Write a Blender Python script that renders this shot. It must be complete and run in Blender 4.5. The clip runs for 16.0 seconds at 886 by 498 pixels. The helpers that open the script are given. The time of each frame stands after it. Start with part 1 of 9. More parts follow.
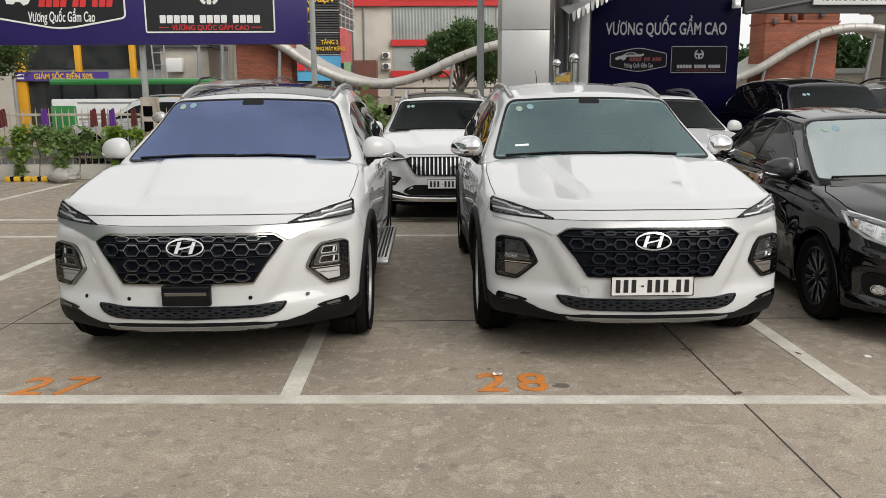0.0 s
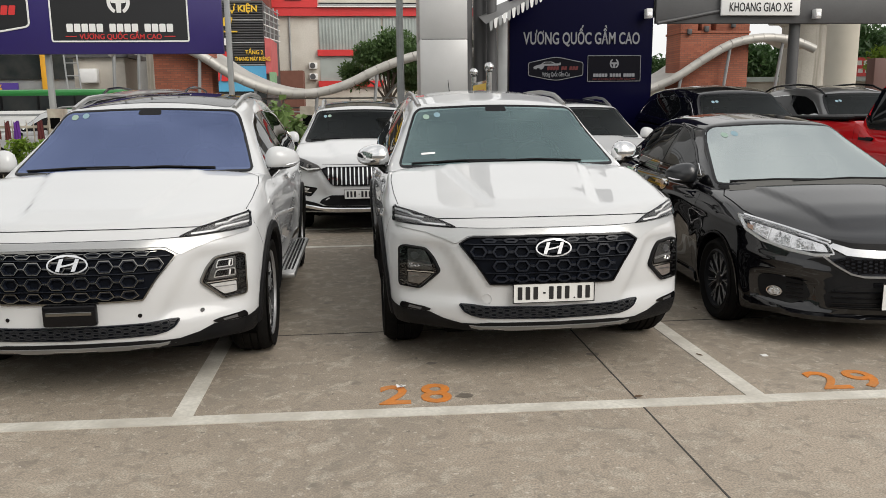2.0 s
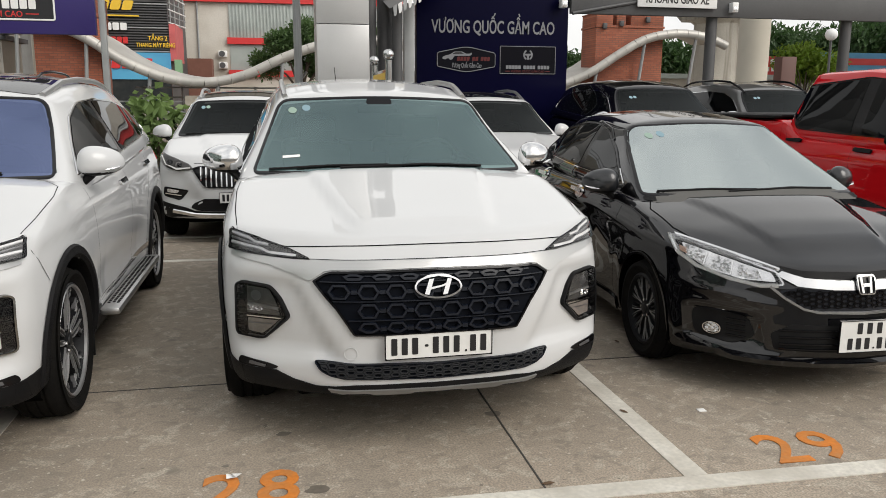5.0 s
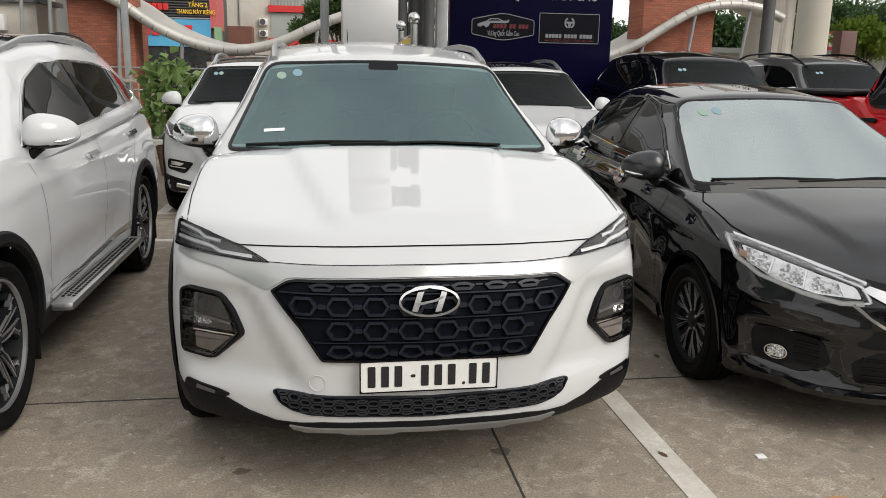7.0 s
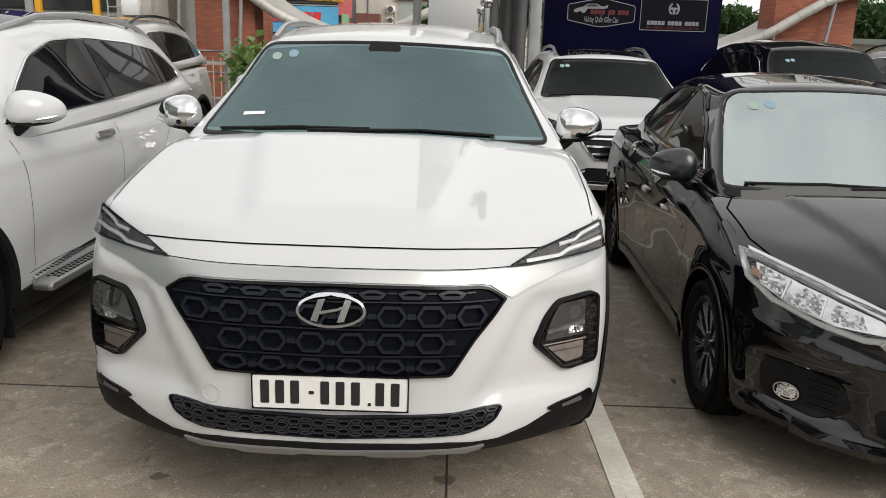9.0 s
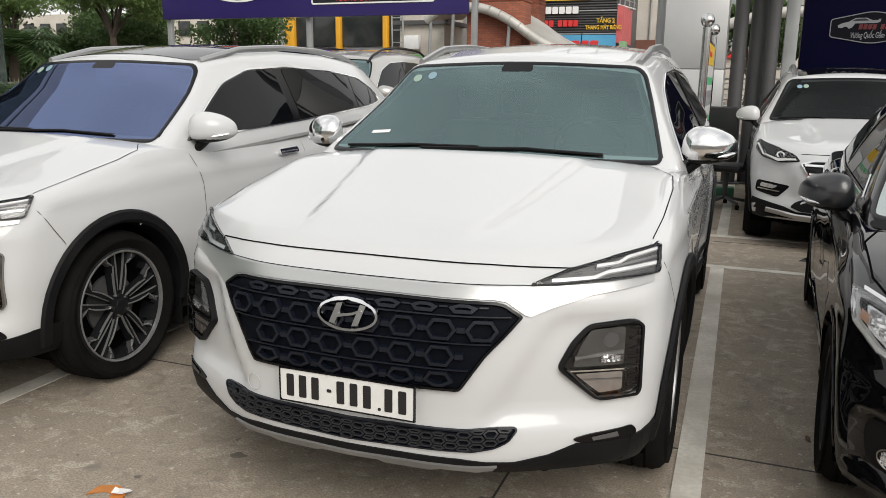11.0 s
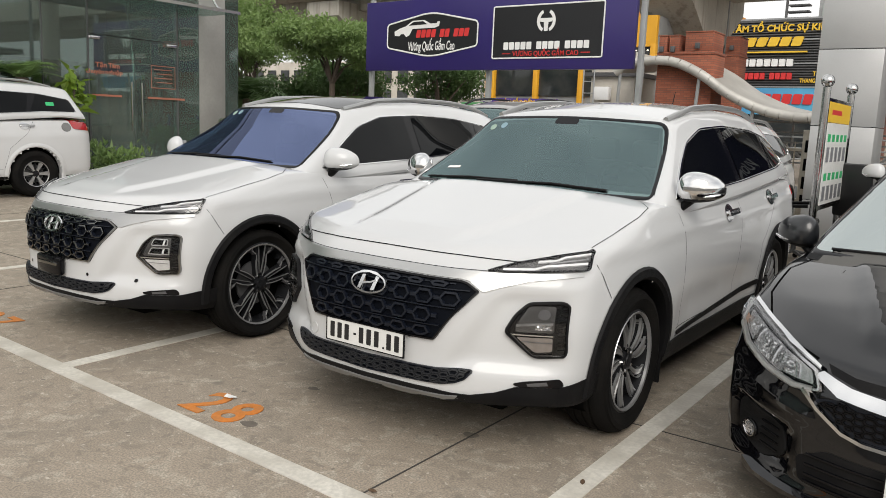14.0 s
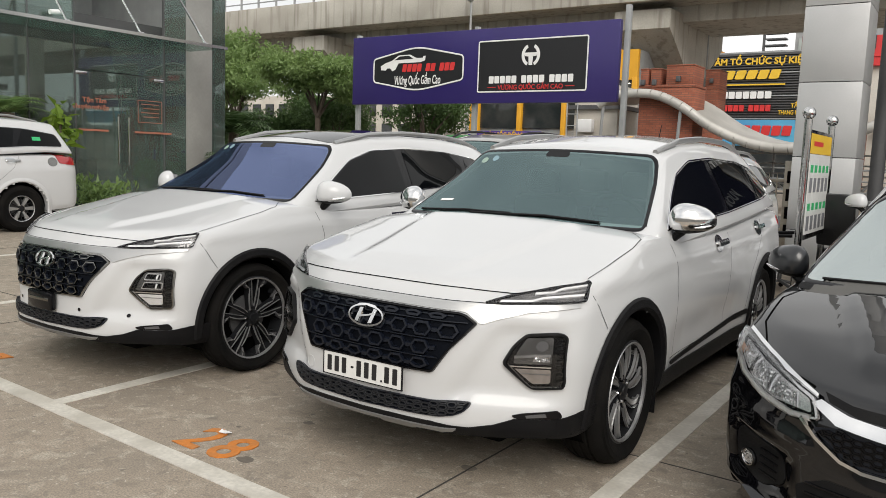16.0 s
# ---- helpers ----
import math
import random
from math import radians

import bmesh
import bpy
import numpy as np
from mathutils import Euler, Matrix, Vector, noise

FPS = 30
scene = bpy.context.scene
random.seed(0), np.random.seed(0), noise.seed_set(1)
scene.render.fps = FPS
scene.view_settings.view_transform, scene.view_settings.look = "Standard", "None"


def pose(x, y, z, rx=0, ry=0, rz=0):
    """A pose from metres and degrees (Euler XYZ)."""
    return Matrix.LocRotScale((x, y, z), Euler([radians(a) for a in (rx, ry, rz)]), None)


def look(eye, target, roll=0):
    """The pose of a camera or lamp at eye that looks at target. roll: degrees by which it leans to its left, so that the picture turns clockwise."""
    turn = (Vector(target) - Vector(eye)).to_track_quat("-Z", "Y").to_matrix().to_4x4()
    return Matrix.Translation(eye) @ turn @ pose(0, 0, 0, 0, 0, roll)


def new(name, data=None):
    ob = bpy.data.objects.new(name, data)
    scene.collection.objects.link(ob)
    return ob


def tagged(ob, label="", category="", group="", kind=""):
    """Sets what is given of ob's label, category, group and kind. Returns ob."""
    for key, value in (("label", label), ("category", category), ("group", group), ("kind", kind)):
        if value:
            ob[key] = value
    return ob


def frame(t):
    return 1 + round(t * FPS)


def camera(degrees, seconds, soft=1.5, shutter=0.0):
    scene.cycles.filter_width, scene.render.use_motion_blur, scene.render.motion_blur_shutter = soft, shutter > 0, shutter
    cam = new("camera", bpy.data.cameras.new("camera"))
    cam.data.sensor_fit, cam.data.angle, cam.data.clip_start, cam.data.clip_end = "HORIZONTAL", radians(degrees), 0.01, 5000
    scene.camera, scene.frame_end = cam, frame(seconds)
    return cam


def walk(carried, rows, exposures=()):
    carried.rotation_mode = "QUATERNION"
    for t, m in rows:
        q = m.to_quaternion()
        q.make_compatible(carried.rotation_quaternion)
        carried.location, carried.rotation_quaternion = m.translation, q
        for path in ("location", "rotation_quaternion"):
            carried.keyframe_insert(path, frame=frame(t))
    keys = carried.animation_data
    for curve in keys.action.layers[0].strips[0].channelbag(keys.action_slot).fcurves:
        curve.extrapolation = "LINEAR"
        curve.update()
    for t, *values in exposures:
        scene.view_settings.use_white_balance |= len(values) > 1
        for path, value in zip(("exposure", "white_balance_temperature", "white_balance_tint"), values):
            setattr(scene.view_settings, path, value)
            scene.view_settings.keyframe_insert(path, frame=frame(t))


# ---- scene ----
cam = camera(59.2, 16.0, soft=0.5)
METRES, EYE, TILT, LEAN, TURN = 5.55, 1.55, 0.0, 0.0, -0.7
ROWS = [
    (0.0, 0.0, 0.0, 0.0, -0.04, -10.84, 0.23),
    (0.5, 0.0074, -0.0005, 0.0004, 0.02, -10.37, 0.47),
    (1.0, 0.0101, -0.0006, -0.0, -0.55, -10.05, 0.6),
    (1.5, 0.0234, 0.0003, -0.0011, -2.24, -10.0, 0.6),
    (2.0, 0.0343, 0.0114, -0.0023, -5.05, -10.17, 0.6),
    (2.5, 0.0337, 0.048, -0.0021, -7.89, -10.5, 0.46),
    (3.0, 0.0333, 0.0835, -0.0016, -9.97, -10.66, 0.28),
    (3.5, 0.0518, 0.1148, -0.0031, -10.94, -10.58, 0.09),
    (4.0, 0.0755, 0.1467, -0.0022, -11.15, -10.49, -0.24),
    (6.5, 0.1428, 0.2925, -0.0048, -8.95, -12.07, -0.52),
    (7.0, 0.158, 0.3306, -0.0077, -7.79, -12.73, -1.01),
    (7.5, 0.1707, 0.3623, -0.0075, -6.68, -13.22, -1.54),
    (8.0, 0.2015, 0.3634, -0.0093, -5.1, -13.67, -1.95),
    (10.5, 0.3887, 0.4219, -0.0116, 16.67, -13.04, -0.77),
    (11.0, 0.4157, 0.4116, -0.0149, 21.77, -12.18, -0.71),
    (11.5, 0.4426, 0.3855, -0.0136, 25.96, -11.42, -0.66),
    (12.0, 0.488, 0.3679, -0.0097, 29.1, -10.53, -0.91),
    (12.5, 0.5397, 0.3558, -0.0117, 31.69, -9.9, -1.31),
    (13.0, 0.5691, 0.3336, -0.0121, 33.77, -9.46, -1.86),
    (13.5, 0.5969, 0.3106, -0.0095, 35.51, -9.35, -2.18),
    (14.0, 0.6374, 0.3071, -0.01, 36.86, -9.21, -2.34),
    (14.5, 0.6649, 0.3087, -0.0101, 37.45, -8.83, -2.5),
    (15.0, 0.6604, 0.3023, -0.0104, 37.11, -8.1, -2.39),
    (15.5, 0.6466, 0.2978, -0.0092, 36.35, -7.35, -2.23),
    (16.0, 0.6317, 0.2978, -0.0092, 35.69, -6.83, -2.06),
]
walk(cam, [(t, pose(0, 0, EYE, TILT, LEAN, TURN) @ pose(METRES * x, METRES * y, METRES * z, 90 + pitch, roll, yaw)) for t, x, y, z, yaw, pitch, roll in ROWS],
     exposures=[(0.0, 0.12), (4.0, 0.13), (7.0, 0.21), (11.0, 0.21), (16.0, 0.18)])

# ---- overcast daylight ----
SUN_AZ, SUN_EL = radians(137), radians(38)
world = bpy.data.worlds.new("sky")
scene.world = world
world.use_nodes = True
_n, _l = world.node_tree.nodes, world.node_tree.links
_sky = _n.new("ShaderNodeTexSky")
_sky.sky_type = "NISHITA"
_sky.sun_disc = False
_sky.sun_elevation, _sky.sun_rotation = SUN_EL, SUN_AZ
_sky.dust_density, _sky.air_density = 6.0, 1.0
_cloud = _n.new("ShaderNodeTexNoise")
_cloud.inputs["Scale"].default_value = 1.6
_cloud.inputs["Detail"].default_value = 4
_ramp = _n.new("ShaderNodeValToRGB")
_ramp.color_ramp.elements[0].position, _ramp.color_ramp.elements[0].color = 0.3, (6.4, 6.5, 6.6, 1)
_ramp.color_ramp.elements[1].position, _ramp.color_ramp.elements[1].color = 0.7, (12.0, 11.8, 11.4, 1)
_l.new(_cloud.outputs["Fac"], _ramp.inputs["Fac"])
_mix = _n.new("ShaderNodeMix")
_mix.data_type = "RGBA"
_mix.inputs["Factor"].default_value = 0.85
_l.new(_sky.outputs["Color"], _mix.inputs["A"])
_l.new(_ramp.outputs["Color"], _mix.inputs["B"])
_bg = _n["Background"]
_bg.inputs["Strength"].default_value = 0.109
_l.new(_mix.outputs["Result"], _bg.inputs["Color"])

sun = new("sun", bpy.data.lights.new("sun", "SUN"))
sun.data.energy, sun.data.angle, sun.data.color = 1.7, radians(40), (1.0, 0.97, 0.92)
sun.matrix_world = look((0, 0, 30), (0 + 30 * math.sin(SUN_AZ) * -math.cos(SUN_EL), 30 * math.cos(SUN_AZ) * -math.cos(SUN_EL), 30 - 30 * math.sin(SUN_EL)))

# ---- materials ----
def material(name, color, rough=0.5, metal=0.0, coat=0.0, grain=0.0, grain_scale=60.0, stain=0.0, stain_scale=1.5, bump=0.0,
             bump_scale=80.0, spec=0.5, vary=0.0, coat_rough=0.03, stain_color=None, coat_ior=1.5):
    """A plain surface with fine grain, large stains and fine relief, all at real size."""
    m = bpy.data.materials.new(name)
    m.use_nodes = True
    n, l = m.node_tree.nodes, m.node_tree.links
    b = n["Principled BSDF"]
    b.inputs["Base Color"].default_value = (*color, 1)
    b.inputs["Roughness"].default_value = rough
    b.inputs["Metallic"].default_value = metal
    b.inputs["Coat Weight"].default_value = coat
    b.inputs["Coat Roughness"].default_value = coat_rough
    b.inputs["Coat IOR"].default_value = coat_ior
    b.inputs["Specular IOR Level"].default_value = spec
    geo = n.new("ShaderNodeTexCoord")
    last = None
    col = n.new("ShaderNodeRGB")
    col.outputs[0].default_value = (*color, 1)
    last = col.outputs[0]

    def layer(scale, amount, other, detail):
        nonlocal last
        t = n.new("ShaderNodeTexNoise")
        t.inputs["Scale"].default_value, t.inputs["Detail"].default_value = scale, detail
        l.new(geo.outputs["Object"], t.inputs["Vector"])
        r = n.new("ShaderNodeMapRange")
        r.inputs["From Min"].default_value, r.inputs["From Max"].default_value = 0.35, 0.68
        r.inputs["To Max"].default_value = amount
        l.new(t.outputs["Fac"], r.inputs["Value"])
        x = n.new("ShaderNodeMix")
        x.data_type = "RGBA"
        l.new(r.outputs["Result"], x.inputs["Factor"])
        l.new(last, x.inputs["A"])
        x.inputs["B"].default_value = (*other, 1)
        last = x.outputs["Result"]
        return t

    if stain:
        layer(stain_scale, stain, stain_color or tuple(c * 0.55 for c in color), 6)
    if grain:
        layer(grain_scale, grain, tuple(c * 0.6 for c in color), 3)
    if vary:
        info = n.new("ShaderNodeObjectInfo")
        hsv = n.new("ShaderNodeHueSaturation")
        r = n.new("ShaderNodeMapRange")
        r.inputs["To Min"].default_value, r.inputs["To Max"].default_value = 1 - vary, 1 + vary
        l.new(info.outputs["Random"], r.inputs["Value"])
        l.new(r.outputs["Result"], hsv.inputs["Value"])
        l.new(last, hsv.inputs["Color"])
        last = hsv.outputs["Color"]
    if stain or grain or vary:
        l.new(last, b.inputs["Base Color"])
    if bump:
        t = n.new("ShaderNodeTexNoise")
        t.inputs["Scale"].default_value, t.inputs["Detail"].default_value = bump_scale, 4
        l.new(geo.outputs["Object"], t.inputs["Vector"])
        k = n.new("ShaderNodeBump")
        k.inputs["Strength"].default_value, k.inputs["Distance"].default_value = bump, 0.01
        l.new(t.outputs["Fac"], k.inputs["Height"])
        l.new(k.outputs["Normal"], b.inputs["Normal"])
    return m


def glass(name, tint, gloss=(1, 1, 1), ior=1.5, rough=0.0, dust_haze=0.0):
    """A thin tinted pane: see-through by its tint, with the mirror of its gloss laid over by Fresnel."""
    m = bpy.data.materials.new(name)
    m.use_nodes = True
    n, l = m.node_tree.nodes, m.node_tree.links
    n.remove(n["Principled BSDF"])
    out = n["Material Output"]
    t = n.new("ShaderNodeBsdfTransparent")
    t.inputs["Color"].default_value = (*tint, 1)
    g = n.new("ShaderNodeBsdfGlossy")
    g.inputs["Color"].default_value = (*gloss, 1)
    g.inputs["Roughness"].default_value = rough
    f = n.new("ShaderNodeFresnel")
    f.inputs["IOR"].default_value = ior
    x = n.new("ShaderNodeMixShader")
    l.new(f.outputs["Fac"], x.inputs["Fac"])
    l.new(t.outputs["BSDF"], x.inputs[1])
    l.new(g.outputs["BSDF"], x.inputs[2])
    last = x.outputs["Shader"]
    # pale dust haze that also brightens the dark rooms behind the pane
    if dust_haze:
        d = n.new("ShaderNodeBsdfDiffuse")
        d.inputs["Color"].default_value = (0.50, 0.51, 0.48, 1)
        y = n.new("ShaderNodeMixShader")
        y.inputs["Fac"].default_value = dust_haze
        l.new(last, y.inputs[1])
        l.new(d.outputs["BSDF"], y.inputs[2])
        last = y.outputs["Shader"]
    l.new(last, out.inputs["Surface"])
    return m


def glow(name, color, strength):
    m = bpy.data.materials.new(name)
    m.use_nodes = True
    b = m.node_tree.nodes["Principled BSDF"]
    b.inputs["Base Color"].default_value = (*color, 1)
    b.inputs["Emission Color"].default_value = (*color, 1)
    b.inputs["Emission Strength"].default_value = strength
    return m


def leaf(*args, **kw):
    """A leaf: some light passes through it."""
    m = material(*args, **kw)
    n, l = m.node_tree.nodes, m.node_tree.links
    b = n["Principled BSDF"]
    t = n.new("ShaderNodeBsdfTranslucent")
    src = b.inputs["Base Color"].links[0].from_socket
    l.new(src, t.inputs["Color"])
    x = n.new("ShaderNodeMixShader")
    x.inputs["Fac"].default_value = 0.4
    l.new(b.outputs["BSDF"], x.inputs[1])
    l.new(t.outputs["BSDF"], x.inputs[2])
    l.new(x.outputs["Shader"], n["Material Output"].inputs["Surface"])
    return m


WHITE = material("white_pearl_paint", (0.535, 0.541, 0.546), 0.4, coat=1.0, spec=0.0, grain=0.03, grain_scale=400, stain=0.10, stain_scale=2.5, stain_color=(0.55, 0.55, 0.54))
BLACKP = material("black_paint", (0.003, 0.003, 0.004), 0.35, coat=1.0, grain=0.2, grain_scale=300, stain=0.2, stain_scale=3, stain_color=(0.006, 0.006, 0.006), spec=0.0, coat_ior=1.60)
REDP = material("red_paint", (0.54, 0.008, 0.012), 0.4, coat=0.8, spec=0.0, grain=0.1, grain_scale=300)
GREYP = material("grey_paint", (0.10, 0.10, 0.10), 0.32, metal=0.3, coat=1.0, grain=0.1, grain_scale=300)
SILVERP = material("silver_paint", (0.42, 0.41, 0.39), 0.32, metal=0.5, coat=1.0, grain=0.1, grain_scale=300)
PLASTIC = material("black_plastic", (0.008, 0.008, 0.009), 0.5, spec=0.10, grain=0.4, grain_scale=500, bump=0.15, bump_scale=900, stain=0.4, stain_scale=5, stain_color=(0.024, 0.023, 0.021))
GRILLB = material("grille_black", (0.004, 0.005, 0.008), 0.5, spec=0.05)
MESHM = material("grille_mesh_plastic", (0.006, 0.008, 0.014), 0.34, spec=0.32, grain=0.3, grain_scale=90)
LMESH = material("lower_mesh_plastic", (0.020, 0.021, 0.024), 0.45, spec=0.3, grain=0.3, grain_scale=90)
SKID = material("silver_painted_skid", (0.20, 0.197, 0.19), 0.42, metal=0.25, stain=0.3, stain_scale=6)
LAMPD = material("dark_lamp_bowl", (0.14, 0.138, 0.137), 0.25, metal=0.5, stain=0.5, stain_scale=18, stain_color=(0.025, 0.025, 0.026))
GLOSSB = material("gloss_black", (0.004, 0.004, 0.005), 0.15, spec=0.25)
NAVYGR = material("dark_grille", (0.006, 0.008, 0.014), 0.38, spec=0.35, grain=0.3, grain_scale=90)
CHROME = material("chrome", (0.80, 0.80, 0.80), 0.10, metal=1.0, stain=0.2, stain_scale=8)
DCHROME = material("dark_chrome", (0.24, 0.235, 0.22), 0.14, metal=1.0)
STRIP = material("bright_satin_strip", (0.50, 0.50, 0.49), 0.30, metal=0.8, grain=0.05, grain_scale=200)
ALLOYG = material("grey_painted_alloy", (0.12, 0.12, 0.125), 0.35, metal=0.5, stain=0.3, stain_scale=10)
SATIN = material("satin_silver", (0.42, 0.42, 0.415), 0.34, metal=0.85, grain=0.1, grain_scale=200)
RUBBER = material("tyre_rubber", (0.007, 0.007, 0.007), 0.8, spec=0.06, grain=0.4, grain_scale=120, stain=0.6, stain_scale=6, stain_color=(0.018, 0.016, 0.014), bump=0.2, bump_scale=300)
ALLOY = material("machined_alloy", (0.46, 0.46, 0.465), 0.32, metal=0.75, grain=0.15, grain_scale=60)
DALLOY = material("dark_alloy", (0.013, 0.0135, 0.015), 0.4, metal=0.1, spec=0.2, stain=0.3, stain_scale=10)
DARK = material("dark_void", (0.004, 0.004, 0.004), 0.9, spec=0.0)
TRIMIN = material("dark_interior_trim", (0.014, 0.015, 0.015), 0.7, spec=0.1, grain=0.3, grain_scale=200)
SEATM = material("seat_cloth", (0.030, 0.028, 0.026), 0.8, spec=0.1, grain=0.4, grain_scale=150)
HEADL = material("roof_lining", (0.10, 0.098, 0.092), 0.9, grain=0.2, grain_scale=300)
REFL = material("lamp_reflector", (0.86, 0.86, 0.87), 0.20, metal=0.75, stain=0.4, stain_scale=30)
REFLB = material("bright_lamp_bowl", (0.92, 0.92, 0.93), 0.18, metal=0.3, stain=0.3, stain_scale=30, stain_color=(0.45, 0.45, 0.45))
LAMPGREY = material("lamp_inner_grey", (0.30, 0.30, 0.305), 0.3, metal=0.5, stain=0.4, stain_scale=14, stain_color=(0.04, 0.04, 0.04))
AMBER = material("amber_lens", (0.50, 0.30, 0.20), 0.2)
REDL = material("red_lens", (0.35, 0.010, 0.012), 0.12, coat=1.0)
TINT = material("dark_tinted_glass", (0.003, 0.0035, 0.004), 0.02, spec=0.16)
CLEARG = glass("clear_lens", (0.95, 0.95, 0.95), ior=1.45)
SMOKE = glass("smoked_lens", (0.55, 0.53, 0.51), ior=1.4)
GREENG = glass("green_windscreen", (0.46, 0.60, 0.58), (0.54, 0.73, 0.74), ior=3.2)
BLUEG = glass("blue_coated_windscreen", (0.12, 0.14, 0.17), (0.48, 0.59, 1.0), ior=3.6)
GREYG = glass("grey_windscreen", (0.22, 0.24, 0.24), (0.92, 1.0, 0.98), ior=8.0)
DARKG = glass("dark_windscreen", (0.13, 0.135, 0.135), (0.42, 0.45, 0.45), ior=1.5)
PLATEM = material("plate_white", (0.72, 0.72, 0.70), 0.35, stain=0.15, stain_scale=20)
INK = material("plate_ink", (0.012, 0.012, 0.014), 0.4)
GREENS = material("sticker_green", (0.26, 0.36, 0.30), 0.5)
BLUES = material("sticker_blue", (0.20, 0.31, 0.36), 0.5)

LINEP = material("worn_road_paint", (0.66, 0.63, 0.56), 0.75, grain=0.5, grain_scale=45, stain=0.75, stain_scale=3.5, stain_color=(0.36, 0.325, 0.27), bump=0.2, bump_scale=120)
ORANGE = material("orange_road_paint", (0.64, 0.20, 0.022), 0.7, grain=0.4, grain_scale=50, stain=0.6, stain_scale=9, stain_color=(0.30, 0.18, 0.08))
PAPER = material("paper_scrap", (0.75, 0.74, 0.72), 0.8, stain=0.3, stain_scale=20)
CONC = material("cast_concrete", (0.50, 0.48, 0.44), 0.85, grain=0.3, grain_scale=18, stain=0.6, stain_scale=0.5, stain_color=(0.26, 0.245, 0.215), bump=0.3, bump_scale=30)
def streaked(name, base, dark):
    """Concrete with rain streaks that run down its face."""
    m = material(name, base, 0.85, grain=0.3, grain_scale=14, stain=0.5, stain_scale=0.5, stain_color=dark)
    n, l = m.node_tree.nodes, m.node_tree.links
    b = n["Principled BSDF"]
    src = b.inputs["Base Color"].links[0].from_socket
    c = n.new("ShaderNodeTexCoord")
    mp = n.new("ShaderNodeMapping")
    mp.inputs["Scale"].default_value = (3.2, 3.2, 0.22)
    l.new(c.outputs["Object"], mp.inputs["Vector"])
    t = n.new("ShaderNodeTexNoise")
    t.inputs["Scale"].default_value, t.inputs["Detail"].default_value = 1.0, 8
    l.new(mp.outputs["Vector"], t.inputs["Vector"])
    r = n.new("ShaderNodeMapRange")
    r.inputs["From Min"].default_value, r.inputs["From Max"].default_value, r.inputs["To Max"].default_value = 0.52, 0.66, 0.75
    l.new(t.outputs["Fac"], r.inputs["Value"])
    x = n.new("ShaderNodeMix")
    x.data_type = "RGBA"
    l.new(r.outputs["Result"], x.inputs["Factor"])
    l.new(src, x.inputs["A"])
    x.inputs["B"].default_value = (*dark, 1)
    l.new(x.outputs["Result"], b.inputs["Base Color"])
    return m


VIAD = streaked("streaked_concrete", (0.50, 0.475, 0.42), (0.22, 0.20, 0.165))
CLAD = material("aluminium_cladding", (0.51, 0.51, 0.505), 0.4, metal=0.3, grain=0.08, grain_scale=40, stain=0.35, stain_scale=0.9)
STEELP = material("grey_painted_steel", (0.34, 0.35, 0.35), 0.5, metal=0.2, stain=0.4, stain_scale=2.5)
DSTEEL = material("dark_grey_steel", (0.085, 0.085, 0.087), 0.55, stain=0.4, stain_scale=1.5, grain=0.2, grain_scale=30)
STAINLESS = material("stainless_steel", (0.60, 0.60, 0.59), 0.16, metal=1.0, grain=0.15, grain_scale=60)
NAVY = material("navy_vinyl", (0.028, 0.017, 0.130), 0.35, stain=0.25, stain_scale=0.8, grain=0.05, grain_scale=30)
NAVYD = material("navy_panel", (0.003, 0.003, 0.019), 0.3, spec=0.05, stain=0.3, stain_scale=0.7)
SIGNB = material("sign_black", (0.012, 0.012, 0.014), 0.4)
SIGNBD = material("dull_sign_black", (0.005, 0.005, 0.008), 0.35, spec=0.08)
SIGNW = material("sign_white", (0.78, 0.78, 0.77), 0.5, stain=0.15, stain_scale=3)
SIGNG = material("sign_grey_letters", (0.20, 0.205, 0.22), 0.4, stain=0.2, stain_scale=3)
SIGNR = material("sign_red", (0.62, 0.035, 0.035), 0.45, stain=0.2, stain_scale=1.0)
SIGNY = material("sign_yellow", (0.78, 0.50, 0.04), 0.45, stain=0.2, stain_scale=1.5)
SIGNC = material("sign_cyan", (0.10, 0.40, 0.62), 0.45, stain=0.4, stain_scale=0.35, stain_color=(0.03, 0.12, 0.38))
SIGNP = material("sign_violet", (0.09, 0.05, 0.30), 0.45, stain=0.3, stain_scale=0.6)
